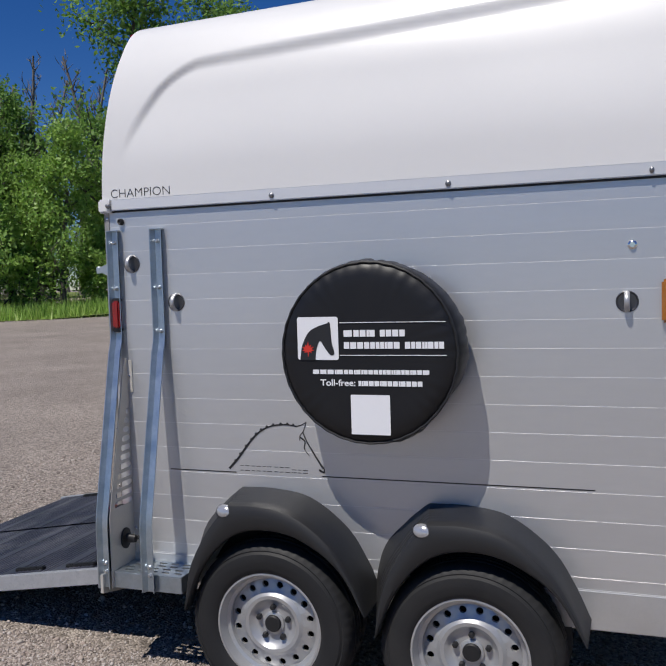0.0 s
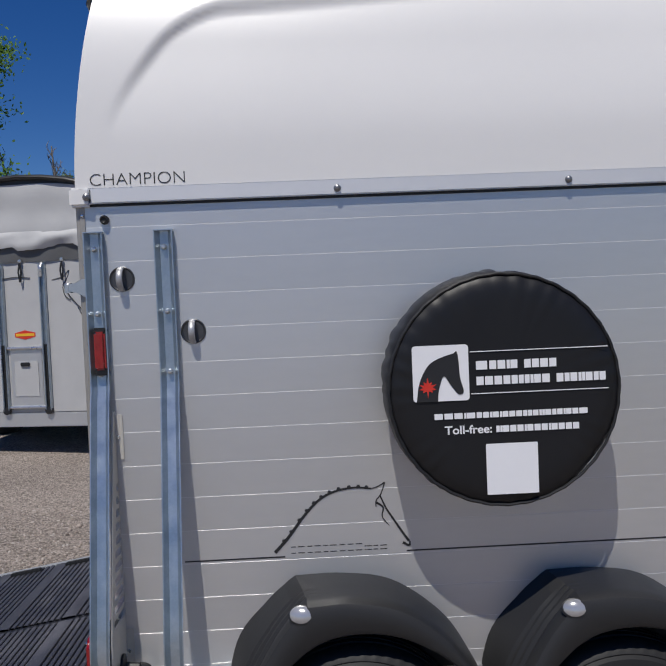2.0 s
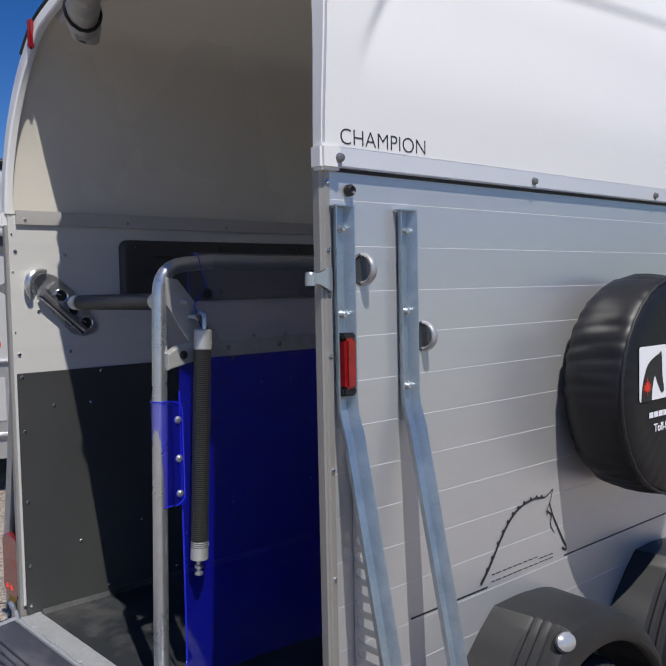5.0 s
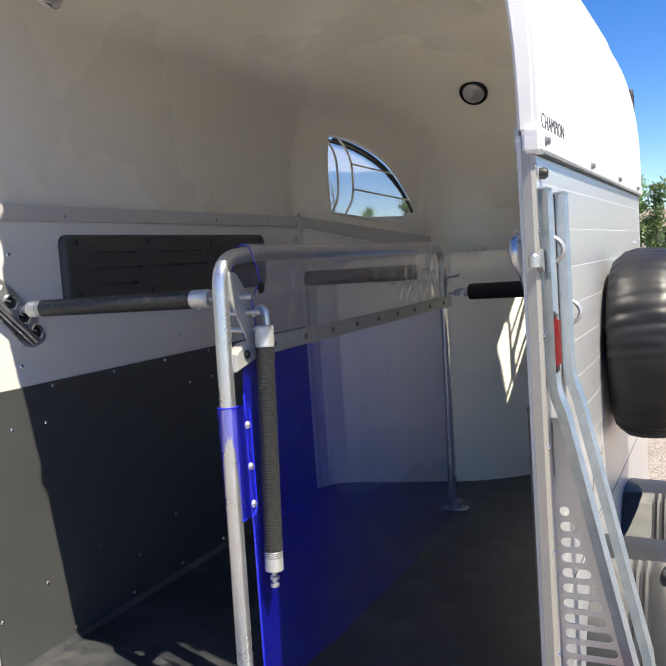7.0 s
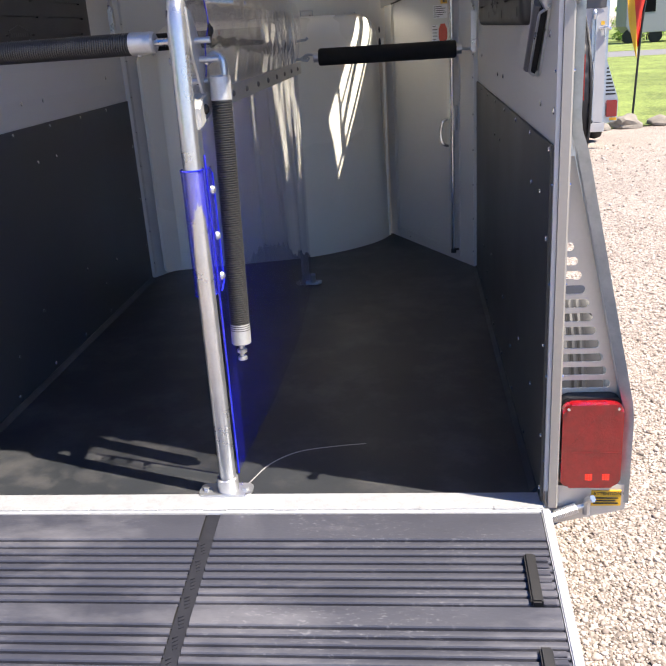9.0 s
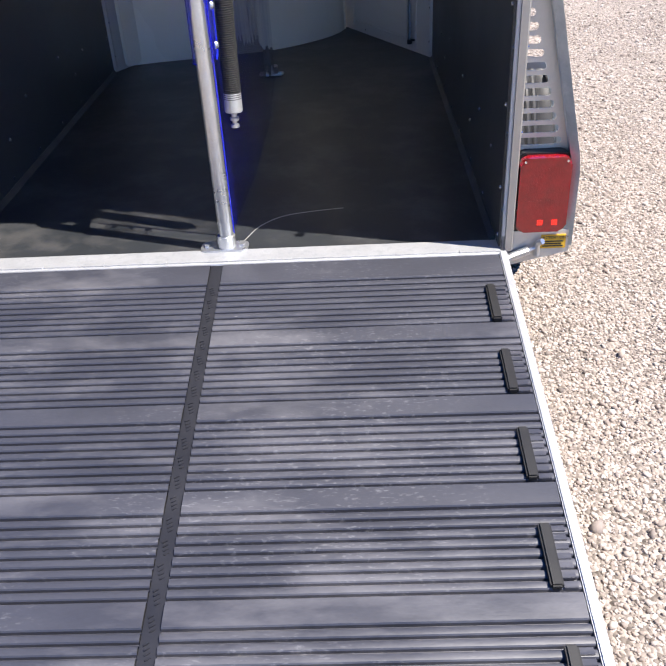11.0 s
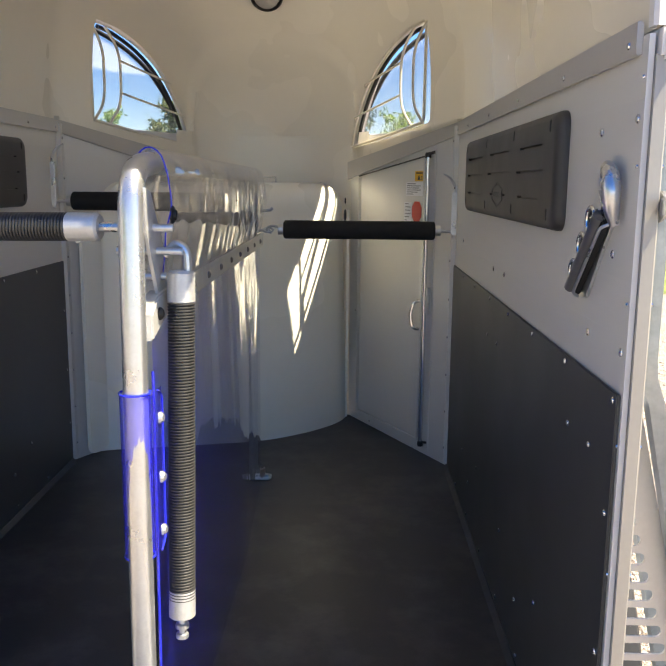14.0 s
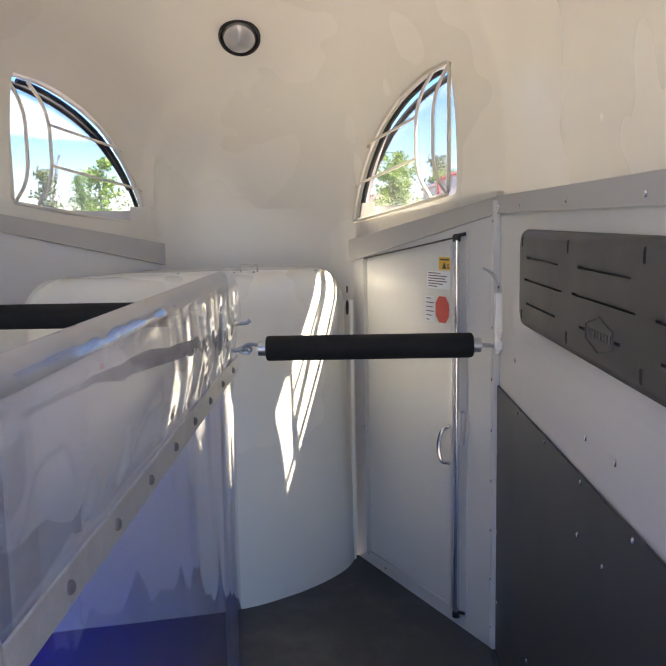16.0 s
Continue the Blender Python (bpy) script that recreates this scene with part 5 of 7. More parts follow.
# ---- stall partition ----
part_thing = thing("stall_partition", (0.01, 1.1, FLOOR_Z), "galvanised tube partition with clear blue plastic curtain between the stalls", "partition")
bm = bmesh.new()
tube(bm, [(0.018, 0.155, FLOOR_Z + 0.01), (0.014, 0.175, 1.1), (0.012, 0.195, 1.652), (0.012, 0.36, 1.665)], 0.0215, 16, 0.13)
part("rear_post", bm, ZINC, part_thing, "galvanised rear post bent at the top")
bm = bmesh.new()
tube(bm, [(0.012, 0.35, 1.665), (0.008, 1.95, 1.657)], 0.0215, 14)
part("top_rail", bm, GALV, part_thing)
bm = bmesh.new()
tube(bm, [(0.01, 1.94, 1.657), (0.005, 2.03, 1.63), (0.0, 2.03, 1.2), (-0.005, 2.015, FLOOR_Z + 0.01)], 0.018, 14, 0.08)
part("front_post", bm, GALV, part_thing)
for y, w in ((0.155, 0.06), (2.013, 0.05)):
    bm = bmesh.new()
    prism(bm, round_rect(-w, w + 0.02, y - 0.032, y + 0.032, 0.02, 4), lambda u, v, k: (u, v, FLOOR_Z + 0.0045 + 0.006 * k), 0.001)
    lathe(bm, [(0.028, 0), (0.028, 0.035), (0.024, 0.038), (0.02, 0.03)], axis((0.016, y, FLOOR_Z + 0.01), (0, 0, 1)), 16)
    for x in (-w + 0.018, w):
        lathe(bm, [(0.010, 0), (0.010, 0.007), (0, 0.008)], axis((x, y, FLOOR_Z + 0.010), (0, 0, 1)), 6)
    part("floor_clamp", bm, ZINC, part_thing)


def sheet_x(y, z):
    """How far the hanging curtain bulges to the right."""
    f = min(max((1.35 - z) / 0.9, 0), 1)
    return 0.030 + 0.028 * f * math.sin((y - 0.3) * 1.9) + 0.003 * f * math.sin(y * 23 + 1.3) * max(0, (y - 1.2)) + 0.002 * math.sin(y * 11)


def strip_z(y):
    return 1.412


ysheet = [0.235 + 0.0118 * k for k in range(150)]
bm = bmesh.new()
grid(bm, [[(sheet_x(y, z), y, z) for z in (strip_z(y) - f * (strip_z(y) - 0.452) for f in (k / 14 for k in range(15)))] for y in ysheet])
part("lower_curtain", bm, BLUE_PVC, part_thing, "blue-tinted clear plastic curtain", 60)
bm = bmesh.new()
rows = []
for k, y in enumerate(ysheet):
    top = 1.667 - (y - 0.35) * 0.005 + 0.024
    b = 0.003 * math.sin(y * 19) + 0.002 * math.sin(y * 41 + 1)
    z0 = strip_z(y)
    b *= 0.25 + 0.75 * min(max((y - 1.2) / 0.4, 0), 1)
    # short slanting creases towards the front, and the curved rear edge
    g = min(max((y - 1.25) / 0.25, 0), 1)
    back = max(0.0, 1 - (y - 0.30) / 0.5)
    row = []
    for j in range(13):
        f = j / 12
        z = z0 - 0.02 + (top - 0.045 - z0 + 0.02) * f
        x = 0.0315 + 0.0235 * math.sin(min(1, max(0.0, f - 0.22) * 1.6) * math.pi / 2) + b * math.sin(f * math.pi) - 0.005 * max(0, f - 0.7) / 0.3
        x += 0.0035 * g * math.sin(f * math.pi) * (math.sin(62 * (y - 0.55 * (z - z0)) + 2 * math.sin(9 * z)) + 0.6 * math.sin(97 * (y + 0.3 * z)))
        row.append((x, y + back * 0.022 * (math.sin(math.pi * (f - 0.42) / 0.58) if f > 0.42 else (0.42 - f) / 0.42 * 0.9) - 0.045 * max(0.0, 1 - (y - 0.30) / 0.16) * math.exp(-((f - 0.60) / 0.13) ** 2), z))
    row += [(0.040, y, top - 0.014), (0.020, y, top), (0.0, y, top - 0.012), (-0.012, y, top - 0.05), (-0.02 + b, y, z0 + 0.2), (-0.01 + b, y, z0 + 0.10), (0.008, y, z0 - 0.02)]
    rows.append(row)
cut_from = 6
grid(bm, rows[cut_from:])
part("upper_curtain", bm, CLEAR_PVC, part_thing, "smoky clear plastic sheet over the top rail", 60)
bm = bmesh.new()
arc = rows[cut_from]
tube(bm, smooth_line(arc, 3), 0.0014, 6)
part("sheet_edge", bm, BLUE_EDGE, part_thing, "blue cut edge of the sheet")
bm = bmesh.new()
lathe(bm, [(0.0, 0), (0.017, 0), (0.016, 0.003), (0.010, 0.004), (0.009, 0.008), (0.004, 0.008), (0, 0.005)], axis((0.053, 0.325, 1.572), (1, 0, 0)), 16)
part("sheet_screw", bm, DARK, part_thing, "dark screw and washer holding the sheet")
bm = bmesh.new()
tube(bm, [(sheet_x(ysheet[0], z), ysheet[0], z) for z in (1.30 - 0.0565 * k for k in range(16))], 0.003, 6)
part("sheet_edge", bm, BLUE_EDGE, part_thing, "blue cut edge of the sheet")
bm = bmesh.new()
prism(bm, [(0.27, strip_z(0.27) - 0.024), (2.04, strip_z(2.04) - 0.024), (2.04, strip_z(2.04) + 0.024), (0.27, strip_z(0.27) + 0.024)], lambda u, v, k: ((0.0345, 0.0385)[k], u, v), 0.001)
strip = part("clamp_strip", bm, ZINC_DULL, part_thing, "galvanised clamp strip with round bolts")
for k in range(9):
    bm = bmesh.new()
    y = 0.40 + 0.19 * k
    lathe(bm, [(0.0085, 0), (0.0085, 0.003), (0.005, 0.006), (0, 0.007)], axis((0.0385, y, strip_z(y)), (1, 0, 0)), 12)
    part("strip_bolt", bm, DULL, strip)
# blue sleeve on the rear post with its screws
bm = bmesh.new()
grid(bm, [[(0.011 + 0.0265 * math.cos(a), 0.183 + 0.0265 * math.sin(a), z) for a in (radians(-200 + 10 * k) for k in range(26))] + [(0.044 + 0.001 * j, 0.205 + 0.028 * j, z) for j in range(2)] for z in (0.975, 1.0, 1.1, 1.2, 1.275)])
sl = part("post_sleeve", bm, BLUE_PVC, part_thing, "blue clear sleeve round the post", 60)
bm = bmesh.new()
for z in (0.976, 1.274):
    tube(bm, [(0.011 + 0.0265 * math.cos(a), 0.183 + 0.0265 * math.sin(a), z) for a in (radians(-200 + 10 * k) for k in range(26))], 0.002, 6)
tube(bm, [(0.045, 0.205, 0.976), (0.046, 0.234, 0.992), (0.046, 0.234, 1.258), (0.045, 0.205, 1.274)], 0.0018, 6, 0.012)
part("sleeve_edge", bm, BLUE_EDGE, sl)
for z in (1.01, 1.11, 1.22):
    bm = bmesh.new()
    lathe(bm, [(0.011, 0), (0.010, 0.003), (0.006, 0.007), (0, 0.007)], axis((0.045, 0.219, z), (1, -0.2, 0)), 12)
    part("sleeve_screw", bm, ZINC, sl)
# gusset plates and pins at the head of the rear post
bm = bmesh.new()
prism(bm, [(0.20, 1.622), (0.238, 1.615), (0.366, 1.462), (0.380, 1.43), (0.275, 1.43), (0.20, 1.545)], lambda u, v, k: ((0.030, 0.036)[k], u, v), 0.001)
part("gusset_plate", bm, ZINC_DULL, part_thing, "galvanised gusset plate")
bm = bmesh.new()
prism(bm, [(0.196, 1.362), (0.300, 1.386), (0.300, 1.436), (0.240, 1.432), (0.196, 1.408)], lambda u, v, k: ((0.012, 0.043)[k], u, v), 0.003)
part("strip_bracket", bm, ZINC_DULL, part_thing)
bm = bmesh.new()
lathe(bm, [(0.012, 0), (0.012, 0.003), (0.007, 0.008), (0, 0.009)], axis((0.043, 0.245, 1.402), (1, 0, 0)), 12)
part("bracket_bolt", bm, DARK, part_thing)
for y, z, l in ((0.250, 1.552, 0.045), (0.272, 1.510, 0.055), (0.30, 1.462, 0.02)):
    bm = bmesh.new()
    tube(bm, [(0.02, y, z), (0.026 + l, y, z)], 0.0072, 16)
    tube(bm, [(0.022, y, z), (-0.035, y, z)], 0.0085, 10)
    part("bar_pin", bm, ZINC, part_thing)
for z in (1.52, 1.445):
    bm = bmesh.new()
    tube(bm, [(0.02, 2.05, z), (0.065, 2.06, z + 0.004)] + ([(0.075, 2.06, z + 0.012)] if z > 1.5 else []), 0.006, 8)
    part("front_hook", bm, GALV, part_thing)


# ---- sprung rear bars ----
def rear_bar(a, b, label, hook_up):
    a, b = Vector(a), Vector(b)
    t = thing("rear_bar", a, label, "rear bar", "rear bars")
    way = (b - a).normalized()
    q = axis(a, way)
    l = (b - a).length
    bm = bmesh.new()
    n = int(l / 0.0063)
    prof = [(0.0, 0.03), (0.0215, 0.03)]
    for k in range(n):
        h = 0.035 + (l - 0.07) * k / n
        st = (l - 0.07) / n
        prof += [(0.0225, h), (0.0252, h + st * 0.3), (0.0252, h + st * 0.62), (0.0225, h + st * 0.9)]
    prof.append((0.0, l - 0.03))
    lathe(bm, prof, q, 20)
    part("ribbed_grip", bm, GRIP, t, "ribbed black rubber sleeve", 50)
    for h0, sgn in ((0.0, 1), (l, -1)):
        bm = bmesh.new()
        lathe(bm, [(0, 0), (0.021, 0), (0.025, 0.005), (0.0255, 0.056), (0.0235, 0.058), (0, 0.058)], q @ Matrix.Translation((0, 0, h0 if sgn > 0 else l - 0.058)), 20)
        screw(bm, q @ Vector((0, -0.0245, h0 + sgn * 0.04)), (q.to_3x3() @ Vector((0, -1, 0))), 0.006)
        part("end_cap", bm, ZINC_DULL, t, "frosted zinc end cap")
    bm = bmesh.new()
    if hook_up:
        tube(bm, [a - way * -0.01 + Vector((0.012, 0, 0)), a - way * 0.036 + Vector((0.010, 0, 0)), a - way * 0.050 - Vector((0.010, 0, 0)), a - way * 0.034 - Vector((0.024, 0, 0)), a - way * 0.026 - Vector((0.030, 0, 0))], 0.0085, 10, 0.02)
    else:
        tube(bm, [a + way * 0.005, a - way * 0.045], 0.009, 10)
    part("hook", bm, ZINC, t, "zinc hook")
    bm = bmesh.new()
    lathe(bm, [(0.008, 0), (0.008, 0.014), (0.013, 0.016), (0.013, 0.024), (0.007, 0.026), (0.007, 0.034), (0.012, 0.036), (0.012, 0.044), (0, 0.046)], q @ Matrix.Translation((0, 0, l)), 14)
    part("end_stud", bm, ZINC, t)


rear_bar((0.074, 0.292, 1.474), (0.066, 0.262, 0.816), "ribbed black rear bar hanging from its hook on the partition post", True)
rear_bar((-0.055, 0.245, 1.553), (-0.735, 0.28, 1.548), "ribbed black rear bar set across the stall", False)


# ---- padded breast bars ----
def breast_bar(s, z):
    t = thing("breast_bar", (s * 0.41, 2.06, z), "padded black foam breast bar across the stall front", "breast bar", "breast bars")
    bm = bmesh.new()
    q = axis((s * 0.118, 2.055, z), (s, 0, 0))
    l = 0.59
    lathe(bm, [(0, 0), (0.030, 0), (0.035, 0.004), (0.036, 0.01), (0.036, l - 0.01), (0.035, l - 0.004), (0.030, l), (0, l)], q, 24)
    part("foam_sleeve", bm, FOAM, t, "black foam sleeve")
    for h in (-0.022, l):
        bm = bmesh.new()
        lathe(bm, [(0, 0), (0.021, 0), (0.021, 0.022), (0, 0.022)], q @ Matrix.Translation((0, 0, h)), 18)
        part("bar_end", bm, ZINC, t)
    bm = bmesh.new()
    tube(bm, [(s * 0.098, 2.055, z + 0.010), (s * 0.070, 2.055, z + 0.014), (s * 0.052, 2.055, z + 0.006), (s * 0.056, 2.055, z - 0.010), (s * 0.07, 2.055, z - 0.012)], 0.005, 8, 0.008)
    tube(bm, [(s * (0.058 + 0.018 * math.cos(a)), 2.055 + 0.01 * math.sin(a), z - 0.003 + 0.008 * math.sin(a)) for a in (radians(30 * k) for k in range(13))], 0.004, 6)
    part("hook_link", bm, GALV, t, "steel hook and link")
    bm = bmesh.new()
    tube(bm, [(s * 0.73, 2.055, z), (s * 0.79, 2.06, z - 0.004)], 0.006, 8)
    part("wall_stud", bm, ZINC, t)
    bm = bmesh.new()
    box(bm, s * 0.770, s * 0.790, 2.045, 2.068, z - 0.015, z + 0.15, 0.003)
    tube(bm, [(s * 0.784, 2.056, z + 0.14), (s * 0.780, 2.050, z + 0.175), (s * 0.760, 2.052, z + 0.205), (s * 0.735, 2.055, z + 0.218)], [0.009, 0.009, 0.009, 0.009, 0.009, 0.009, 0.009, 0.009, 0.009, 0.008, 0.008, 0.008, 0.007, 0.006, 0.005, 0.004], 8, 0.03, flat=0.7)
    tube(bm, [(s * 0.785, 2.056, z - 0.010), (s * 0.78, 2.05, z - 0.025), (s * 0.775, 2.04, z - 0.020)], 0.006, 8)
    part("release_lever", bm, ZINC, t, "pale quick-release lever")


breast_bar(1, 1.45)
breast_bar(-1, 1.553)


# ---- spare wheel in its cover ----
SHELL = True
spare = thing("spare_wheel", (0.84, 1.155, 1.31), "spare wheel in a black vinyl cover mounted on the trailer side", "spare wheel")
CY, CZ = 1.070, 1.304
bm = bmesh.new()
rows = []
rng = random.Random(4)
wr = [rng.uniform(0, 6.28) for _ in range(8)]
N = 320
for r, x, g in ((0.13, 0.880, 0), (0.22, 0.873, 0.6), (0.262, 0.885, 1), (0.284, 0.915, 1), (0.290, 0.95, 1.0), (0.291, 0.99, 0.9), (0.289, 1.025, 0.8), (0.2855, 1.044, 0.5), (0.281, 1.053, 0.25), (0.272, 1.0605, 0.35), (0.258, 1.0665, 0.3), (0.240, 1.070, 0.2), (0.21, 1.0705, 0.08), (0.10, 1.0705, 0.0), (0.0, 1.0705, 0)):
    r *= 1.02
    if r == 0:
        rows.append([(x, CY, CZ)] * 1)
        continue
    row = []
    for k in range(N):
        a = 2 * math.pi * k / N
        w = 0.55 * (2 * abs(math.sin(a * 25 + wr[0] + x * 7 + 0.8 * math.sin(a * 6))) ** 0.7 - 1) + 0.45 * math.sin(a * 19 + wr[1] - x * 25) + 1.3 * noise.noise(Vector((9 * math.cos(a), 9 * math.sin(a), x * 16)))
        rr = r + 0.0042 * g * w * (0.55 + 0.45 * math.sin(a * 5 + wr[4]))
        if r > 0.24:
            rr += 0.004 * g * math.sin(a * 3 + wr[3]) - 0.020 * g * max(0.0, math.cos(a + 0.72)) ** 26 + 0.008 * g * max(0.0, math.cos(a + 1.05)) ** 30 - 0.008 * g * max(0.0, math.cos(a + 2.0)) ** 8
        row.append((x + 0.0030 * g * math.sin(a * 38 + wr[5] + 6 * r) * (0.6 + 0.4 * math.sin(a * 7 + wr[6])), CY + rr * math.cos(a), CZ + rr * math.sin(a)))
    rows.append(row)
vs = [[bm.verts.new(p) for p in row] for row in rows]
for a, b in zip(vs, vs[1:]):
    for k in range(N):
        q = list(dict.fromkeys([a[k % len(a)], a[(k + 1) % N % len(a)], b[(k + 1) % N % len(b)], b[k % len(b)]]))
        if len(q) > 2:
            bm.faces.new(q)
bm.faces.new(vs[0][::-1])
part("cover", bm, VINYL, spare, "black vinyl cover with gathered edge", 60)
bm = bmesh.new()
tube(bm, [(1.058, CY + (0.286 + 0.001 * math.sin(k * 1.9)) * math.cos(a), CZ + (0.286 + 0.001 * math.sin(k * 1.9)) * math.sin(a)) for k, a in ((k, 2 * math.pi * k / 120) for k in range(121))], 0.0042, 8)
part("piping", bm, BLACK, spare, "black piping round the face")
bm = bmesh.new()
tube(bm, [(0.86, CY, CZ), (0.90, CY, CZ)], 0.05, 16)
part("bracket", bm, DARK, spare)
FX = 1.0724
panel = lambda poly: (lambda bm: prism(bm, poly, lambda u, v, k: (FX + 0.0008 * k, u, v)))(bmesh.new())
part("print_square", panel(round_rect(0.842, 0.980, 1.284, 1.421, 0.008, 4)), WHITE_PRINT, spare, "white printed square")
FX = 1.0736
dome = smooth_line([(0.850, 1.284, 0), (0.858, 1.33, 0), (0.880, 1.372, 0), (0.91, 1.39, 0), (0.942, 1.40, 0), (0.951, 1.405, 0), (0.955, 1.385, 0), (0.958, 1.34, 0), (0.966, 1.306, 0), (0.953, 1.300, 0), (0.935, 1.322, 0), (0.918, 1.345, 0), (0.905, 1.312, 0), (0.902, 1.284, 0)], 4)
part("print_dome", panel([(p.x, p.y) for p in dome]), BLACK_PRINT, spare, "black curved shape")
FX = 1.0748
leaf = []
for k in range(22):
    a = 2 * math.pi * k / 22
    r = (0.026, 0.012, 0.019, 0.011, 0.023, 0.012, 0.021, 0.011, 0.016, 0.009, 0.008, 0.024)[k if k <= 11 else 22 - k]
    leaf.append((0.878 + r * math.sin(a), 1.317 + r * math.cos(a)))
part("print_star", panel(leaf), RED_PRINT, spare, "red star-shaped mark")
FX = 1.0724
bm = bmesh.new()
for z in (1.402, 1.299):
    box(bm, FX, FX + 0.0008, 0.984, 1.324, z - 0.001, z + 0.001)
parts("print_rule", bm, WHITE_PRINT, spare)
bm = bmesh.new()
for z, h, words, y, wide in ((1.368, 0.021, (0.029, 0.018, 0.02, 0.008, 0.018, 0.0, 0.017, 0.018, 0.02, 0.018), 0.998, 1.13), (1.330, 0.021, (0.019, 0.021, 0.02, 0.018, 0.016, 0.013, 0.013, 0.008, 0.018, 0.02, 0.0, 0.018, 0.013, 0.018, 0.008, 0.008, 0.018, 0.013, 0.016), 0.998, 1.11),
                       (1.246, 0.014, (0.02, 0.02, 0.02, 0.005, 0.02, 0.013, 0.014, 0.006, 0.014, 0.006, 0.013, 0.014, 0.014, 0.01, 0.01, 0.013, 0.006, 0.006, 0.014, 0.01, 0.013, 0.005, 0.013, 0.014, 0.02), 0.892, 1.22),
                       (1.210, 0.016, (0.009, 0.006, 0.016, 0.016, 0.016, 0.006, 0.016, 0.016, 0.016, 0.006, 0.016, 0.016, 0.016, 0.016), 1.043, 1.11)):
    for w in words:
        if w:
            box(bm, FX, FX + 0.0008, y, y + w * wide * 0.84, z - h / 2, z + h / 2)
        y += (w if w else 0.012) * wide
parts("print_bar", bm, WHITE_PRINT, spare)
me = lettering("Toll-free:", 0.0285, Matrix(((0, 0, 1, FX + 0.0004), (1, 0, 0, 0.908), (0, 1, 0, 1.202), (0, 0, 0, 1))), 0.0005)
for v in me.vertices:
    v.co.y = 0.908 + (v.co.y - 0.908) * 1.10
me.materials.append(WHITE_PRINT)
place("print_words", me, spare)
part("print_blank", panel(round_rect(1.016, 1.144, 1.048, 1.174, 0.002, 2)), WHITE_PRINT, spare, "plain white printed square")
SHELL = False

# ---- ground ----
def speckled(name, low, high, scale, rough=0.9, bump=0.6, depth=0.02, patch=0.25):
    """Loose stones or turf: a cell pattern of pale and dark pieces with relief and broad patches."""
    m = bpy.data.materials.new(name)
    m.use_nodes = True
    nt = m.node_tree
    nodes, link = nt.nodes, nt.links.new
    b = nodes["Principled BSDF"]
    b.inputs["Roughness"].default_value = rough
    co = nodes.new("ShaderNodeTexCoord")
    vo = nodes.new("ShaderNodeTexVoronoi")
    vo.inputs["Scale"].default_value = scale
    no = nodes.new("ShaderNodeTexNoise")
    no.inputs["Scale"].default_value = 0.7
    no.inputs["Detail"].default_value = 8
    no.inputs["Roughness"].default_value = 0.7
    for n in (vo, no):
        link(co.outputs["Object"], n.inputs["Vector"])
    ramp = nodes.new("ShaderNodeValToRGB")
    ramp.color_ramp.elements[0].color = (*low, 1)
    ramp.color_ramp.elements[1].color = (*high, 1)
    sep = nodes.new("ShaderNodeSeparateColor")
    link(vo.outputs["Color"], sep.inputs["Color"])
    link(sep.outputs[0], ramp.inputs["Fac"])
    pr = nodes.new("ShaderNodeMapRange")
    pr.inputs["From Min"].default_value, pr.inputs["From Max"].default_value = 0.3, 0.7
    pr.inputs["To Min"].default_value, pr.inputs["To Max"].default_value = 1 - patch, 1 + patch * 0.5
    link(no.outputs["Fac"], pr.inputs["Value"])
    mix = nodes.new("ShaderNodeMix")
    mix.data_type, mix.blend_type = "RGBA", "MULTIPLY"
    mix.inputs["Factor"].default_value = 1
    link(ramp.outputs["Color"], mix.inputs["A"])
    link(pr.outputs["Result"], mix.inputs["B"])
    link(mix.outputs["Result"], b.inputs["Base Color"])
    bp = nodes.new("ShaderNodeBump")
    bp.inputs["Strength"].default_value = bump
    bp.inputs["Distance"].default_value = depth
    bp.invert = True
    link(vo.outputs["Distance"], bp.inputs["Height"])
    link(bp.outputs["Normal"], b.inputs["Normal"])
    return m


def island(name, colours, rough=0.9, through_light=0.0):
    """Many small pieces, each with a colour of its own; leaves let some light through."""
    m = bpy.data.materials.new(name)
    m.use_nodes = True
    nt = m.node_tree
    nodes, link = nt.nodes, nt.links.new
    b = nodes["Principled BSDF"]
    b.inputs["Roughness"].default_value = rough
    geo = nodes.new("ShaderNodeNewGeometry")
    ramp = nodes.new("ShaderNodeValToRGB")
    while len(ramp.color_ramp.elements) < len(colours):
        ramp.color_ramp.elements.new(0.5)
    for k, c in enumerate(colours):
        ramp.color_ramp.elements[k].position = k / (len(colours) - 1)
        ramp.color_ramp.elements[k].color = (*c, 1)
    link(geo.outputs["Random Per Island"], ramp.inputs["Fac"])
    link(ramp.outputs["Color"], b.inputs["Base Color"])
    if through_light:
        t = nodes.new("ShaderNodeBsdfTranslucent")
        link(ramp.outputs["Color"], t.inputs["Color"])
        mix = nodes.new("ShaderNodeMixShader")
        mix.inputs["Fac"].default_value = through_light
        link(b.outputs[0], mix.inputs[1])
        link(t.outputs[0], mix.inputs[2])
        link(mix.outputs[0], nodes["Material Output"].inputs["Surface"])
    return m


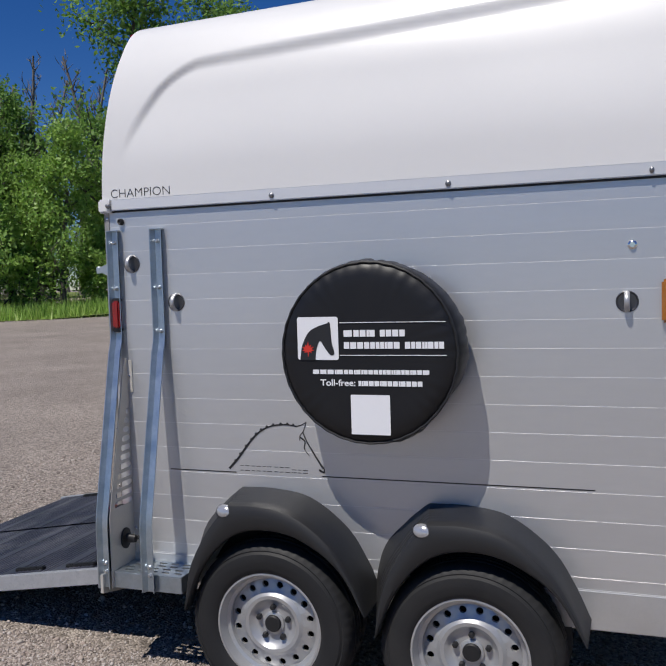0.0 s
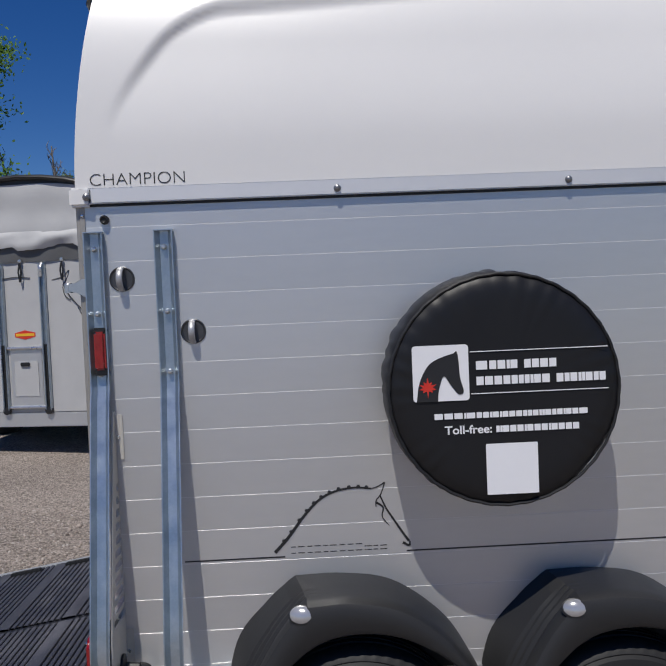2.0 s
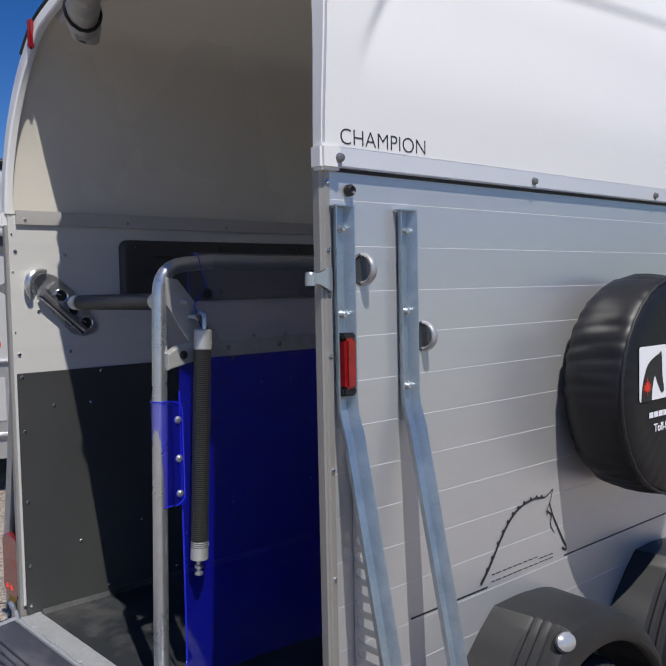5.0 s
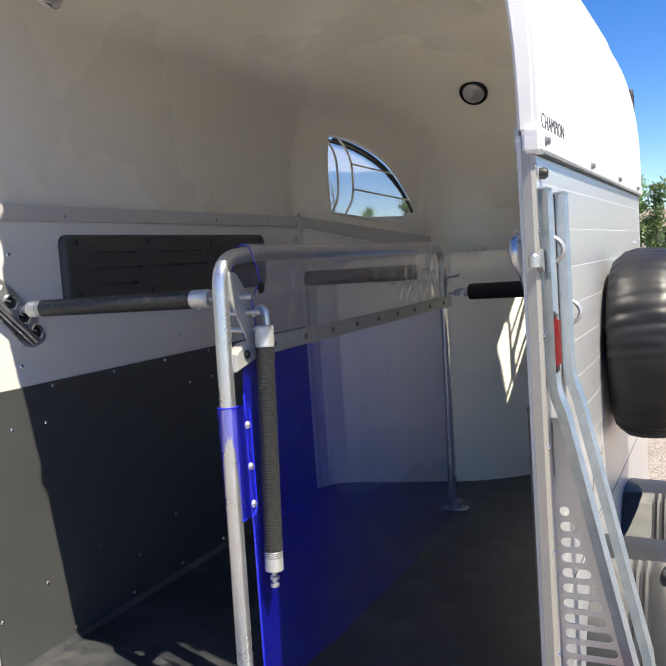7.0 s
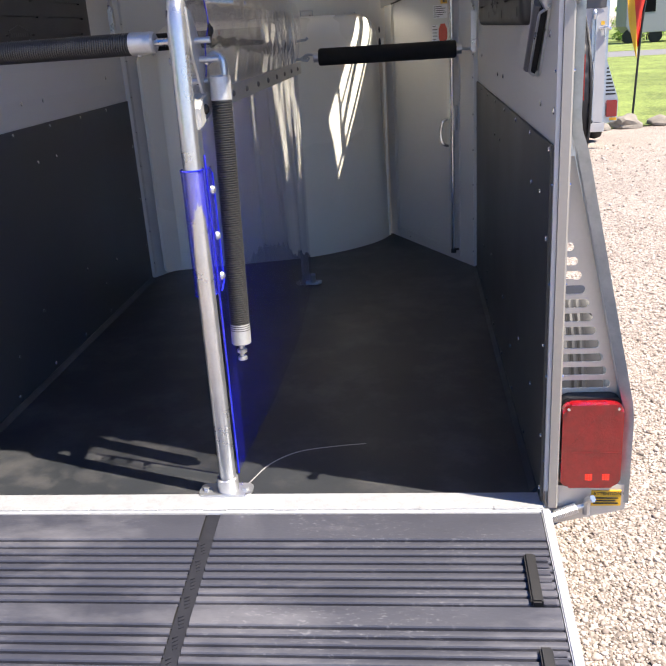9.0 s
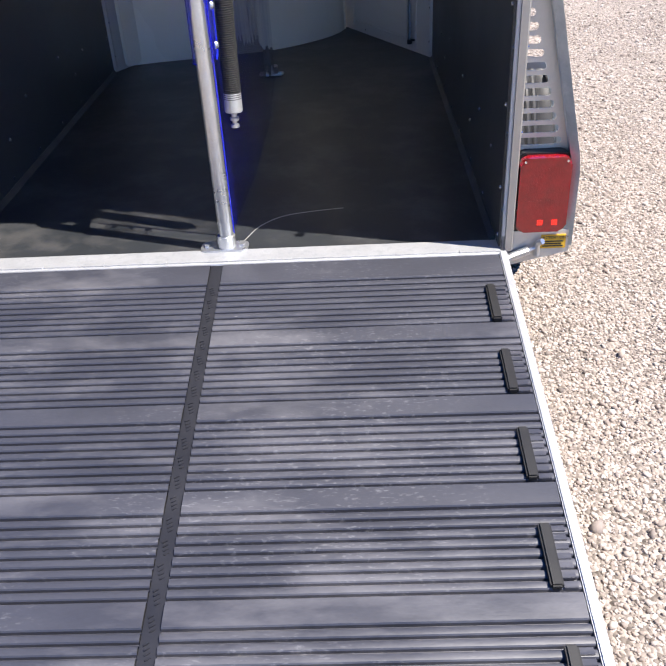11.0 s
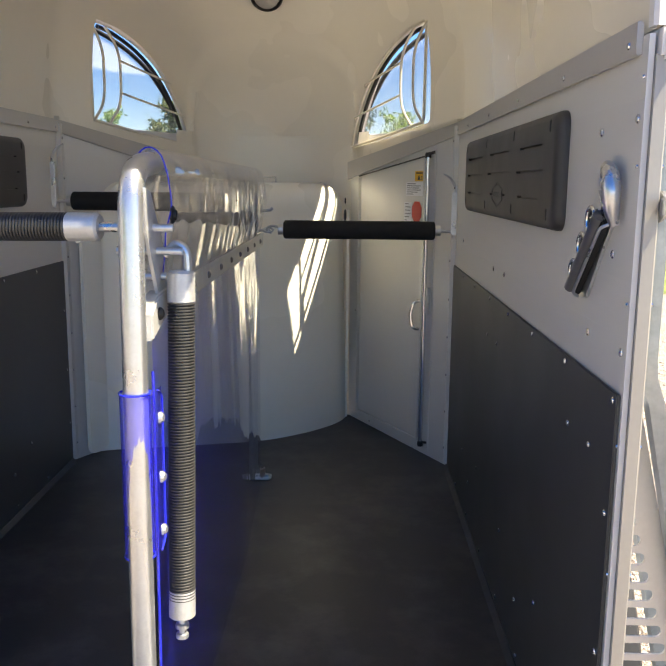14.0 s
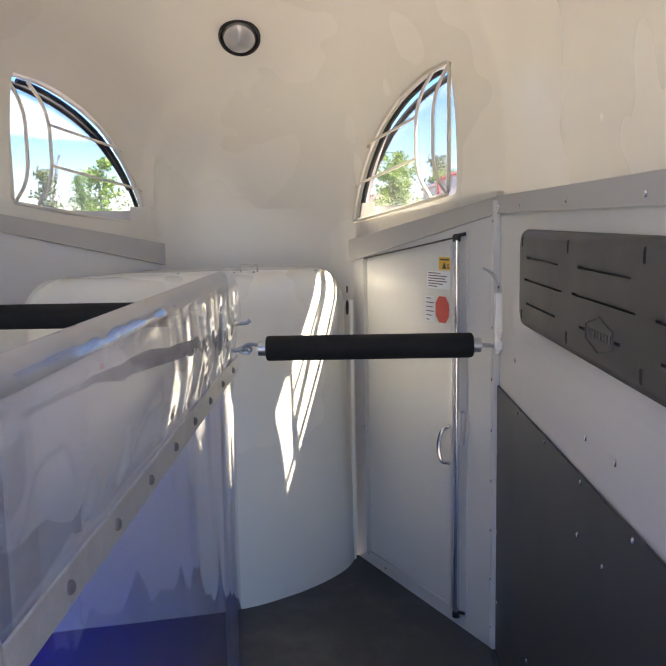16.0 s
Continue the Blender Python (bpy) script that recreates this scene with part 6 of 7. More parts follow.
GRAVEL = speckled("gravel", (0.125, 0.103, 0.086), (0.49, 0.42, 0.365), 88, 0.9, 0.8, 0.012)
LAWN = speckled("mown_grass", (0.10, 0.15, 0.03), (0.27, 0.33, 0.08), 30, 0.9, 0.5, 0.05, 0.5)
STONE = island("gravel_stones", [(0.15, 0.125, 0.11), (0.34, 0.285, 0.245), (0.42, 0.365, 0.325), (0.52, 0.47, 0.43), (0.37, 0.30, 0.255), (0.23, 0.195, 0.175)])
LEAF = island("leaves", [(0.108, 0.204, 0.044), (0.170, 0.310, 0.060), (0.245, 0.410, 0.084), (0.140, 0.245, 0.072)], 0.55, 0.5)
LEAF_LIGHT = island("young_leaves", [(0.190, 0.330, 0.060), (0.275, 0.440, 0.085), (0.345, 0.520, 0.115), (0.205, 0.355, 0.080)], 0.5, 0.4)
LEAF_DULL = island("dark_needles", [(0.085, 0.130, 0.048), (0.130, 0.180, 0.067), (0.150, 0.215, 0.070)], 0.6, 0.2)
GRASS = island("grass_blades", [(0.179, 0.314, 0.045), (0.314, 0.493, 0.090), (0.448, 0.582, 0.157)], 0.6, 0.35)
BARK = material("bark", (0.10, 0.085, 0.07), 0.9, 0.0, 0.4, 6, 40, 0.8, 0.02, stretch=(3, 3, 0.6))
DEAD = material("dead_wood", (0.17, 0.155, 0.145), 0.9, 0.0, 0.3, 6, 40, 0.5, 0.02, stretch=(3, 3, 0.6))
ROAD = material("asphalt_road", (0.16, 0.16, 0.165), 0.85, 0.0, 0.15, 3, 60, 0.3, 0.01)

bm = bmesh.new()
R = sorted({14, 25, 36, 45, -2.5, -32.5, -600, -300, -150, -80, -50, -35, -25, -18, -13, -9, -6, -3, 0, 3, 6, 10, 15, 20, 30, 45, 70, 120, 300, 600})
grid(bm, [[(x, y, ground_z(x, y)) for y in R] for x in R])
tagged(part("ground", bm, GRAVEL, None, "pale gravel yard with scattered stones"), category="ground", kind="structure")


def lawn(outline, name="lawn", mat=None, up=0.02, label="mown green grass beside the yard"):
    """A flat patch over the ground, cut fine enough to follow it."""
    bm = bmesh.new()
    grid(bm, [[(a[0] + (b[0] - a[0]) * k / 40, a[1] + (b[1] - a[1]) * k / 40, ground_z(a[0] + (b[0] - a[0]) * k / 40, a[1] + (b[1] - a[1]) * k / 40) + up) for k in range(41)] for a, b in outline])
    return tagged(part(name, bm, mat or LAWN, None, label), category=name, kind="structure")


lawn([((-13, -60), (-70, -60)), ((-15, -34), (-60, -45)), ((-19.5, -24), (-70, -38)), ((-23, -19), (-75, -30)), ((-28, -15), (-75, -22)), ((-36, -12.5), (-80, -16)), ((-42.5, -9.5), (-90, -11)), ((-43, 10), (-95, 12)), ((-44, 60), (-95, 60))])
lawn([((3.3, 13.4), (3.3, 35)), ((3.9, 13.6), (3.9, 35)), ((6, 14.5), (6, 35)), ((12, 15), (12, 35)), ((60, 16), (60, 35))])
lawn([((-60, 39), (-60, 110)), ((0, 39), (0, 110)), ((70, 39), (70, 110))])
lawn([((-60, 35), (-60, 39)), ((0, 35), (0, 39)), ((70, 35), (70, 39))], "road", ROAD, 0.012, "grey asphalt road beyond the grass")


# ---- loose stones near the path ----
def stones(n, xr, yr, size, seed):
    rng = np.random.default_rng(seed)
    g = (1 + 5 ** 0.5) / 2
    v = np.array([(-1, g, 0), (1, g, 0), (-1, -g, 0), (1, -g, 0), (0, -1, g), (0, 1, g), (0, -1, -g), (0, 1, -g), (g, 0, -1), (g, 0, 1), (-g, 0, -1), (-g, 0, 1)]) / 1.9
    f = np.array([(0, 11, 5), (0, 5, 1), (0, 1, 7), (0, 7, 10), (0, 10, 11), (1, 5, 9), (5, 11, 4), (11, 10, 2), (10, 7, 6), (7, 1, 8), (3, 9, 4), (3, 4, 2), (3, 2, 6), (3, 6, 8), (3, 8, 9), (4, 9, 5), (2, 4, 11), (6, 2, 10), (8, 6, 7), (9, 8, 1)])
    p = np.stack([rng.uniform(*xr, n), rng.uniform(*yr, n)], 1)
    s = size * rng.lognormal(-0.15, 0.38, n)
    a = rng.uniform(0, 6.28, n)
    q = v[None] * (1 + rng.uniform(-0.42, 0.34, (n, 12, 1))) * (s[:, None, None] * rng.uniform([0.75, 0.55, 0.45], [1.25, 1.0, 0.9], (n, 3))[:, None])
    x = q[..., 0] * np.cos(a)[:, None] - q[..., 1] * np.sin(a)[:, None] + p[:, :1]
    y = q[..., 0] * np.sin(a)[:, None] + q[..., 1] * np.cos(a)[:, None] + p[:, 1:]
    z = q[..., 2] + (0.08 - 0.035 * (np.maximum(p[:, 1], -2.5) - 0.9) - 0.008 * (p[:, 0] - 1.0) + s * rng.uniform(0.0, 0.3, n))[:, None]
    verts = np.stack([x, y, z], -1).reshape(-1, 3)
    faces = (f[None] + 12 * np.arange(n)[:, None, None]).reshape(-1, 3)
    return verts, faces


def raw_mesh(name, verts, faces, mat):
    me = bpy.data.meshes.new(name)
    k = faces.shape[1]
    me.vertices.add(len(verts))
    me.vertices.foreach_set("co", np.ascontiguousarray(verts, np.float32).ravel())
    me.loops.add(faces.size)
    me.loops.foreach_set("vertex_index", np.ascontiguousarray(faces, np.int32).ravel())
    me.polygons.add(len(faces))
    me.polygons.foreach_set("loop_start", np.arange(0, faces.size, k, dtype=np.int32))
    me.polygons.foreach_set("loop_total", np.full(len(faces), k, np.int32))
    me.update(calc_edges=True)
    me.materials.append(mat)
    return me


vs, fs, base = [], [], 0
for n, xr, yr, size, seed in ((62000, (0.80, 2.2), (-1.9, 2.3), 0.0050, 1), (700, (0.80, 2.6), (-1.9, 3.0), 0.0088, 6), (13000, (0.9, 3.2), (2.3, 5.5), 0.0075, 2), (9000, (2.2, 4.0), (-1.0, 2.6), 0.0065, 3), (9000, (-2.6, 0.80), (-2.4, 0.4), 0.0068, 4), (2500, (1.2, 4.5), (5.5, 11), 0.012, 5)):
    v, f = stones(n, xr, yr, size, seed)
    vs.append(v)
    fs.append(f + base)
    base += len(v)
gr = new("gravel_stones", raw_mesh("gravel_stones", np.concatenate(vs), np.concatenate(fs), STONE))
tagged(gr, "loose pale crushed stones lying on the yard", "gravel", kind="stuff")


# ---- trees ----
def branch(rng, a, way, length, r, bend, n=5):
    pts, p, d = [Vector(a)], Vector(a), Vector(way).normalized()
    for k in range(n):
        d = (d + Vector((rng.uniform(-bend, bend), rng.uniform(-bend, bend), rng.uniform(-bend * 0.4, bend * 0.7)))).normalized()
        p = p + d * length / n
        pts.append(p.copy())
    return pts, [r * (1 - 0.8 * k / n) for k in range(n + 1)]


def tree(name, label, seed, height, spread, leaves, leaf_size, mat, low=0.15, bare=False, wood=None):
    rng = random.Random(seed)
    t = thing(name, (0, 0, 0), label, "tree", "trees round the yard")
    bm = bmesh.new()
    pts, rad = branch(rng, (0, 0, -0.3), (0, 0, 1), height * 0.92, height * 0.017, 0.10, 8)
    tube(bm, pts, rad, 7)
    tips = []
    count = 26 if not bare else 34
    for k in range(count):
        f = low + (0.95 - low) * (k + rng.random()) / count
        i = min(int(f * 8), 7)
        a = pts[i].lerp(pts[i + 1], f * 8 - i)
        an = rng.uniform(0, 6.28)
        up = rng.uniform(0.25, 0.9) if not bare else rng.uniform(0.8, 2.2)
        l = spread * (1.15 - 0.75 * f) * rng.uniform(0.55, 1.1)
        bp, br = branch(rng, a, (math.cos(an), math.sin(an), up), l, height * 0.0065 * (1.2 - f), 0.28, 5)
        tube(bm, bp, br, 5)
        tips += bp[2:]
        for j in range(3 if not bare else 4):
            q = rng.choice(bp[1:])
            sp, sr = branch(rng, q, (rng.uniform(-1, 1), rng.uniform(-1, 1), rng.uniform(-0.1, 1.0) + (0.6 if bare else 0)), l * 0.45, height * 0.0028 if not bare else height * 0.002, 0.3, 3)
            tube(bm, sp, sr, 4)
            tips += sp[1:]
    part("trunk", bm, wood or BARK, t, "", 60)
    if leaves:
        nr = np.random.default_rng(seed)
        c = np.array([tuple(p) for p in tips])
        w = nr.uniform(0.4, 1.6, len(c))
        pick = nr.choice(len(c), leaves, p=w / w.sum())
        p = c[pick] + nr.normal(0, 1, (leaves, 3)) * np.array([0.36, 0.36, 0.28]) * (height / 11)
        u = nr.normal(0, 1, (leaves, 3))
        u /= np.linalg.norm(u, axis=1, keepdims=True)
        n2 = nr.normal(0, 1, (leaves, 3)) + np.array([0, 0, 0.8])
        v = np.cross(n2, u)
        v /= np.linalg.norm(v, axis=1, keepdims=True)
        s = (leaf_size * nr.uniform(0.6, 1.3, leaves))[:, None]
        quad = np.stack([p - u * s, p - v * s * 0.5, p + u * s, p + v * s * 0.5], 1).reshape(-1, 3)
        ob = place("crown", raw_mesh("crown", quad, np.arange(leaves * 4).reshape(-1, 4), mat), t)
    return t


t_big = tree("tree", "tall broadleaf tree with a full green crown", 11, 15, 4.6, 12000, 0.125, LEAF, 0.25)
t_mid = tree("tree", "young broadleaf tree with light green leaves", 12, 9, 3.0, 10000, 0.092, LEAF_LIGHT, 0.08)
t_dark = tree("tree", "dark dense tree at the wood edge", 13, 12, 2.6, 10000, 0.098, LEAF_DULL, 0.05)
t_thin = tree("tree", "slender tree with sparse green leaves", 14, 10, 2.2, 4000, 0.10, LEAF, 0.3)
t_bare = tree("bare_tree", "leafless grey tree with thin upright branches", 15, 12, 2.2, 0, 0.1, LEAF, 0.3, True, DEAD)
t_bush = tree("shrub", "bright green shrub at the wood edge", 16, 4.2, 2.6, 6500, 0.085, LEAF_LIGHT, 0.02)
t_far = tree("tree", "distant young tree with light green leaves", 17, 9, 3.4, 2600, 0.20, LEAF_LIGHT, 0.05)
t_far_dark = tree("tree", "distant dull green tree in the belt", 18, 10, 2.8, 2300, 0.19, LEAF_DULL, 0.05)
rng = random.Random(21)


def plant(src, x, y, k=1.0):
    return copy_thing(src, pose(x, y, ground_z(x, y), 0, 0, rng.uniform(0, 360)) @ Matrix.Scale(k, 4))


def row_of(a, b, n, kinds, lo, hi, off=1.5):
    for k in range(n):
        f = (k + rng.uniform(0.2, 0.8)) / n
        x, y = a[0] + (b[0] - a[0]) * f + rng.uniform(-off, off), a[1] + (b[1] - a[1]) * f + rng.uniform(-off, off)
        plant(rng.choice(kinds), x, y, rng.uniform(lo, hi))


row_of((-24, -38), (-40, -19), 9, [t_dark, t_thin, t_dark, t_bare], 0.8, 1.15)
row_of((-22, -33), (-38, -16.5), 9, [t_mid, t_bush, t_mid], 0.7, 0.95, 0.8)
row_of((-30, -42), (-56, -22), 9, [t_dark, t_bare, t_bare, t_thin], 0.9, 1.3)
for x, y, k in ((-33, -21.5, 1.15), (-37.5, -19.5, 1.2), (-42, -18, 1.1)):
    plant(t_big, x, y, k)
row_of((-19.5, -29), (-34, -16.2), 11, [t_bush, t_mid, t_bush], 0.8, 1.25, 0.7)
row_of((-26, -33), (-44, -19), 10, [t_big, t_mid, t_dark], 0.8, 1.0, 1.2)
row_of((-45, -17), (-55, -13), 7, [t_thin, t_bare, t_mid, t_dark], 0.6, 0.9)
row_of((-44.5, -11.5), (-47.5, 17), 34, [t_far, t_far_dark, t_thin, t_far_dark], 0.55, 0.85, 0.9)
row_of((-43.2, -10.5), (-45.5, 12), 26, [t_bush], 0.32, 0.5, 0.5)
row_of((-40, -38), (-41, -26), 7, [t_bare], 1.25, 1.45, 1.2)
row_of((-46, -30), (-46, -20), 4, [t_bare], 1.3, 1.6, 1.2)
row_of((-48, -15), (-50.5, 19), 32, [t_bare, t_bare, t_far_dark, t_bare], 0.8, 1.15)
row_of((-55, -17), (-58, 23), 18, [t_far_dark, t_bare, t_far_dark], 0.7, 0.95)
row_of((-30, 58), (34, 60), 18, [t_far, t_thin, t_far_dark], 0.55, 0.8)
row_of((-36, 68), (40, 70), 16, [t_far_dark, t_far, t_bare], 0.7, 0.9)
row_of((2, 52), (30, 51), 9, [t_bush, t_mid], 0.45, 0.75)
for src in (t_big, t_mid, t_dark, t_thin, t_bare, t_bush, t_far, t_far_dark):
    src.location = (-60 - 8 * rng.random(), -40 - 10 * rng.random(), ground_z(-64, -45))


# ---- tall grass at the wood edge ----
nr = np.random.default_rng(5)
n = 26000
f = nr.uniform(0, 1, n)
ends = np.array([(-14.5, -36), (-20.5, -22.8), (-24, -18.2), (-29, -14.6), (-37, -12.4), (-50, -10.5)])
seg = f * 5
i = np.minimum(seg.astype(int), 4)
p = ends[i] + (ends[i + 1] - ends[i]) * (seg - i)[:, None]
p = p + np.array([-0.75, -0.66]) * nr.gamma(2.2, 1.1, n)[:, None] + nr.normal(0, 0.3, (n, 2))
z = np.array([ground_z(a, b) for a, b in p])
h = nr.uniform(0.2, 0.75, n) * nr.uniform(0.5, 1.2, n)
a = nr.uniform(0, 6.28, n)
w = 0.03
lean = nr.normal(0, 0.18, (n, 2))
v0 = np.stack([p[:, 0] - w * np.cos(a), p[:, 1] - w * np.sin(a), z], 1)
v1 = np.stack([p[:, 0] + w * np.cos(a), p[:, 1] + w * np.sin(a), z], 1)
v2 = np.stack([p[:, 0] + lean[:, 0], p[:, 1] + lean[:, 1], z + h], 1)
tagged(new("tall_grass", raw_mesh("tall_grass", np.stack([v0, v1, v2], 1).reshape(-1, 3), np.arange(3 * n).reshape(-1, 3), GRASS)), "tall uncut grass along the wood edge", "grass", kind="stuff")


# ---- the other trailers ----
RED_ROOF = material("red_gelcoat", (0.33, 0.02, 0.04), 0.25, 0.0, 0.03, 2, 40, 0.02, coat=0.4)
ROOF_BLACK = material("black_roof_edge", (0.025, 0.025, 0.026), 0.4, 0.0, 0.05, 5, 90, 0.05)
SIDE_GREY = material("grey_side_panel", (0.36, 0.37, 0.39), 0.40, 0.55, 0.04, 2, 60, 0.03)
PANE_DARK = material("dark_pane", (0.005, 0.005, 0.006), 0.5, 0.0, 0.05, 4, 40, 0.0, spec=0.05)


def other_trailer(x, y, heading, label, W=1.66, L=3.4, H=2.45, roof_mat=None, cover=True, red=False, base=0.26, strip=1.76):
    z = ground_z(x, y)
    M = pose(x, y, z, 0, 0, heading)
    t = thing("horse_trailer", (x, y, z), label, "horse trailer", "parked horse trailers")
    w = W / 2

    def P(name, bm, mat, parent=None, lab="", angle=35):
        bmesh.ops.transform(bm, matrix=M, verts=bm.verts)
        return part(name, bm, mat, parent or t, lab, angle)

    bm = bmesh.new()
    prism(bm, [(-w, 0.0), (w, 0.0), (w, L * 0.66), (w * 0.5, L), (-w * 0.5, L), (-w, L * 0.66)], lambda u, v, k: (u, v, (base + 0.16, H - 0.20)[k]), 0.01)
    P("body", bm, SIDE_GREY, lab="grey box body")
    bm = bmesh.new()
    arch = [(-w - 0.015, H - 0.24), (-w - 0.012, H - 0.19), (-w * 0.93, H - 0.12), (-w * 0.6, H - 0.045), (-w * 0.3, H - 0.012), (0, H), (w * 0.3, H - 0.012), (w * 0.6, H - 0.045), (w * 0.93, H - 0.12), (w + 0.012, H - 0.19), (w + 0.015, H - 0.24)]
    prism(bm, arch, lambda u, v, k: (u * (1, 0.75)[k], (-0.03, L * 0.98)[k], v), 0.01)
    P("roof", bm, roof_mat or ROOF_BLACK, lab="moulded roof", angle=50)
    bm = bmesh.new()
    tube(bm, [(u, -0.055, v - 0.012) for u, v in arch[1:-1]], 0.030, 8, flat=0.8)
    P("roof_lip", bm, roof_mat or ROOF_BLACK, lab="rounded rear lip of the roof", angle=50)
    if red:
        for q in (1, -1):
            bm = bmesh.new()
            tube(bm, [(q * (w + 0.012), -0.055, H - 0.19), (q * (w + 0.008), -0.05, H - 0.45), (q * (w - 0.01), -0.04, strip + 0.18)], 0.028, 8)
            P("roof_flank", bm, roof_mat, lab="red flank of the roof", angle=50)
        bm = bmesh.new()
        box(bm, -0.20, 0.20, -0.10, -0.05, H - 0.045, H - 0.012, 0.008)
        P("roof_lamp", bm, RED_LENS, lab="dark red roof lamp")
    # tarpaulin above the door: a taut sheet, then a slack fold over the dark strip
    bm = bmesh.new()
    rows = []
    for k in range(33):
        u = -w * 0.96 + 2 * w * 0.96 * k / 32
        top = H - 0.075 - 0.11 * abs(u / w) ** 3
        rows.append([(u, -0.045 - 0.016 * f - 0.006 * math.sin(f * 9) - 0.004 * math.sin(k * 0.7 + f * 4), top + (strip + 0.22 - top) * f) for f in (j / 10 for j in range(11))])
    grid(bm, rows)
    P("rear_curtain", bm, TARP, lab="pale grey rear curtain", angle=60)
    bm = bmesh.new()
    rng2 = random.Random(int(10 * H))
    bumps = [rng2.uniform(-1, 1) for _ in range(40)]
    rows = []
    for k in range(33):
        u = -w * 0.95 + 1.9 * w * k / 32
        sag = 0.022 * bumps[k // 4] + 0.012 * bumps[k // 2 + 8]
        rows.append([(u, -0.060 - 0.040 * math.sin(f * 2.6) - 0.010 * math.sin(6 * f + k * 0.5 + bumps[k // 3]), strip + 0.27 - (0.15 + sag) * f) for f in (j / 7 for j in range(8))])
    grid(bm, rows)
    P("curtain_fold", bm, TARP, lab="slack fold of the curtain", angle=60)
    bm = bmesh.new()
    rows = [[(-w * 0.95 + 1.9 * w * k / 24, -0.058 - 0.006 * math.sin(k * 1.1 + j), strip + 0.15 - 0.05 * j) for j in range(4)] for k in range(25)]
    grid(bm, rows)
    P("curtain_window", bm, TARP_DARK, lab="dark clear curtain strip", angle=60)
    bm = bmesh.new()
    box(bm, -w + 0.02, w - 0.02, -0.045, -0.001, base + 0.13, strip + 0.02, 0.008)
    gate = P("ramp_door", bm, TARP, lab="closed pale grey ramp door")
    bm = bmesh.new()
    box(bm, -w - 0.01, w + 0.01, -0.05, 0.06, base, base + 0.128, 0.006)
    P("rear_beam", bm, ALU_TRIM, lab="aluminium beam under the door")
    for u in (-w * 0.76, -w * 0.255, w * 0.255, w * 0.76):
        bm = bmesh.new()
        for q in (-0.030, 0.018):
            box(bm, u + q, u + q + 0.012, -0.082, -0.046, base + 0.15, strip - 0.02, 0.003)
        box(bm, u - 0.030, u + 0.030, -0.052, -0.0455, base + 0.15, strip - 0.02)
        rail = P("door_rail", bm, GALV, gate, "galvanised channel rail")
        bm = bmesh.new()
        box(bm, u - 0.016, u + 0.016, -0.060, -0.0525, base + 0.15, base + 0.75, 0.002)
        P("rubber_strip", bm, BLACK, rail)
        bm = bmesh.new()
        tube(bm, [(u, -0.07, strip - 0.02), (u, -0.105, strip - 0.06), (u, -0.095, strip - 0.14)], 0.019, 8, 0.02, flat=0.6)
        P("rail_hook", bm, ZINC, rail)
        bm = bmesh.new()
        lathe(bm, [(0, 0), (0.035, 0), (0.035, 0.03), (0, 0.035)], axis((u, -0.05, base + 0.15), (0, -1, 0)), 12)
        P("rail_foot", bm, BLACK, rail)
    # framed access panel between two rails, with the badge above it
    pu, pw = 0.0, w * 0.19
    bm = bmesh.new()
    box(bm, pu - pw, pu + pw, -0.052, -0.0455, base + 0.19, base + 0.72, 0.003)
    panel_ob = P("access_panel", bm, ALU_TRIM, gate, "aluminium access panel")
    for v in (base + 0.18, base + 0.72):
        bm = bmesh.new()
        tube(bm, [(pu - pw - 0.02, -0.06, v), (pu + pw + 0.02, -0.06, v)], 0.016, 8)
        P("panel_bar", bm, ZINC, panel_ob)
    bm = bmesh.new()
    box(bm, pu - pw * 0.75, pu + pw * 0.75, -0.0575, -0.0525, base + 0.28, base + 0.60, 0.002)
    P("panel_plate", bm, TARP, panel_ob)
    bm = bmesh.new()
    box(bm, pu - 0.05, pu + 0.04, -0.075, -0.0555, base + 0.555, base + 0.59, 0.006)
    P("panel_handle", bm, BLACK, panel_ob, "small black handle")
    bm = bmesh.new()
    v0 = base + 0.84
    prism(bm, [(pu - 0.10, v0 + 0.018), (pu, v0 + 0.042), (pu + 0.10, v0 + 0.018), (pu + 0.10, v0 - 0.018), (pu, v0 - 0.042), (pu - 0.10, v0 - 0.018)], lambda u, v, k: (u, -0.0458 - 0.002 * k, v))
    badge = P("red_badge", bm, RED_PRINT, gate, "small red and yellow badge")
    bm = bmesh.new()
    box(bm, pu - 0.09, pu + 0.09, -0.0495, -0.048, v0 - 0.012, v0 + 0.012)
    P("badge_bar", bm, YELLOW_PRINT, badge)
    # brush-line emblem
    ev = base + 1.17
    bm = bmesh.new()
    for line, r in (([(-0.50, 0.0), (-0.40, 0.10), (-0.24, 0.17), (-0.08, 0.195), (0.08, 0.185)], 0.010), ([(0.30, 0.16), (0.40, 0.18), (0.47, 0.235), (0.43, 0.14), (0.40, 0.11)], 0.006), ([(0.41, 0.10), (0.47, 0.0), (0.56, -0.10), (0.66, -0.22), (0.62, -0.27)], 0.012), ([(0.40, 0.09), (0.42, 0.01), (0.47, -0.03)], 0.010), ([(0.54, -0.10), (0.60, -0.21)], 0.007)):
        tube(bm, [(p.x * w / 0.83, -0.047, ev + p.y) for p in smooth_line([(a, b, 0) for a, b in line], 5)], r, 5, flat=0.25)
    P("line_emblem", bm, BLACK_PRINT, gate, "black brush-line emblem")
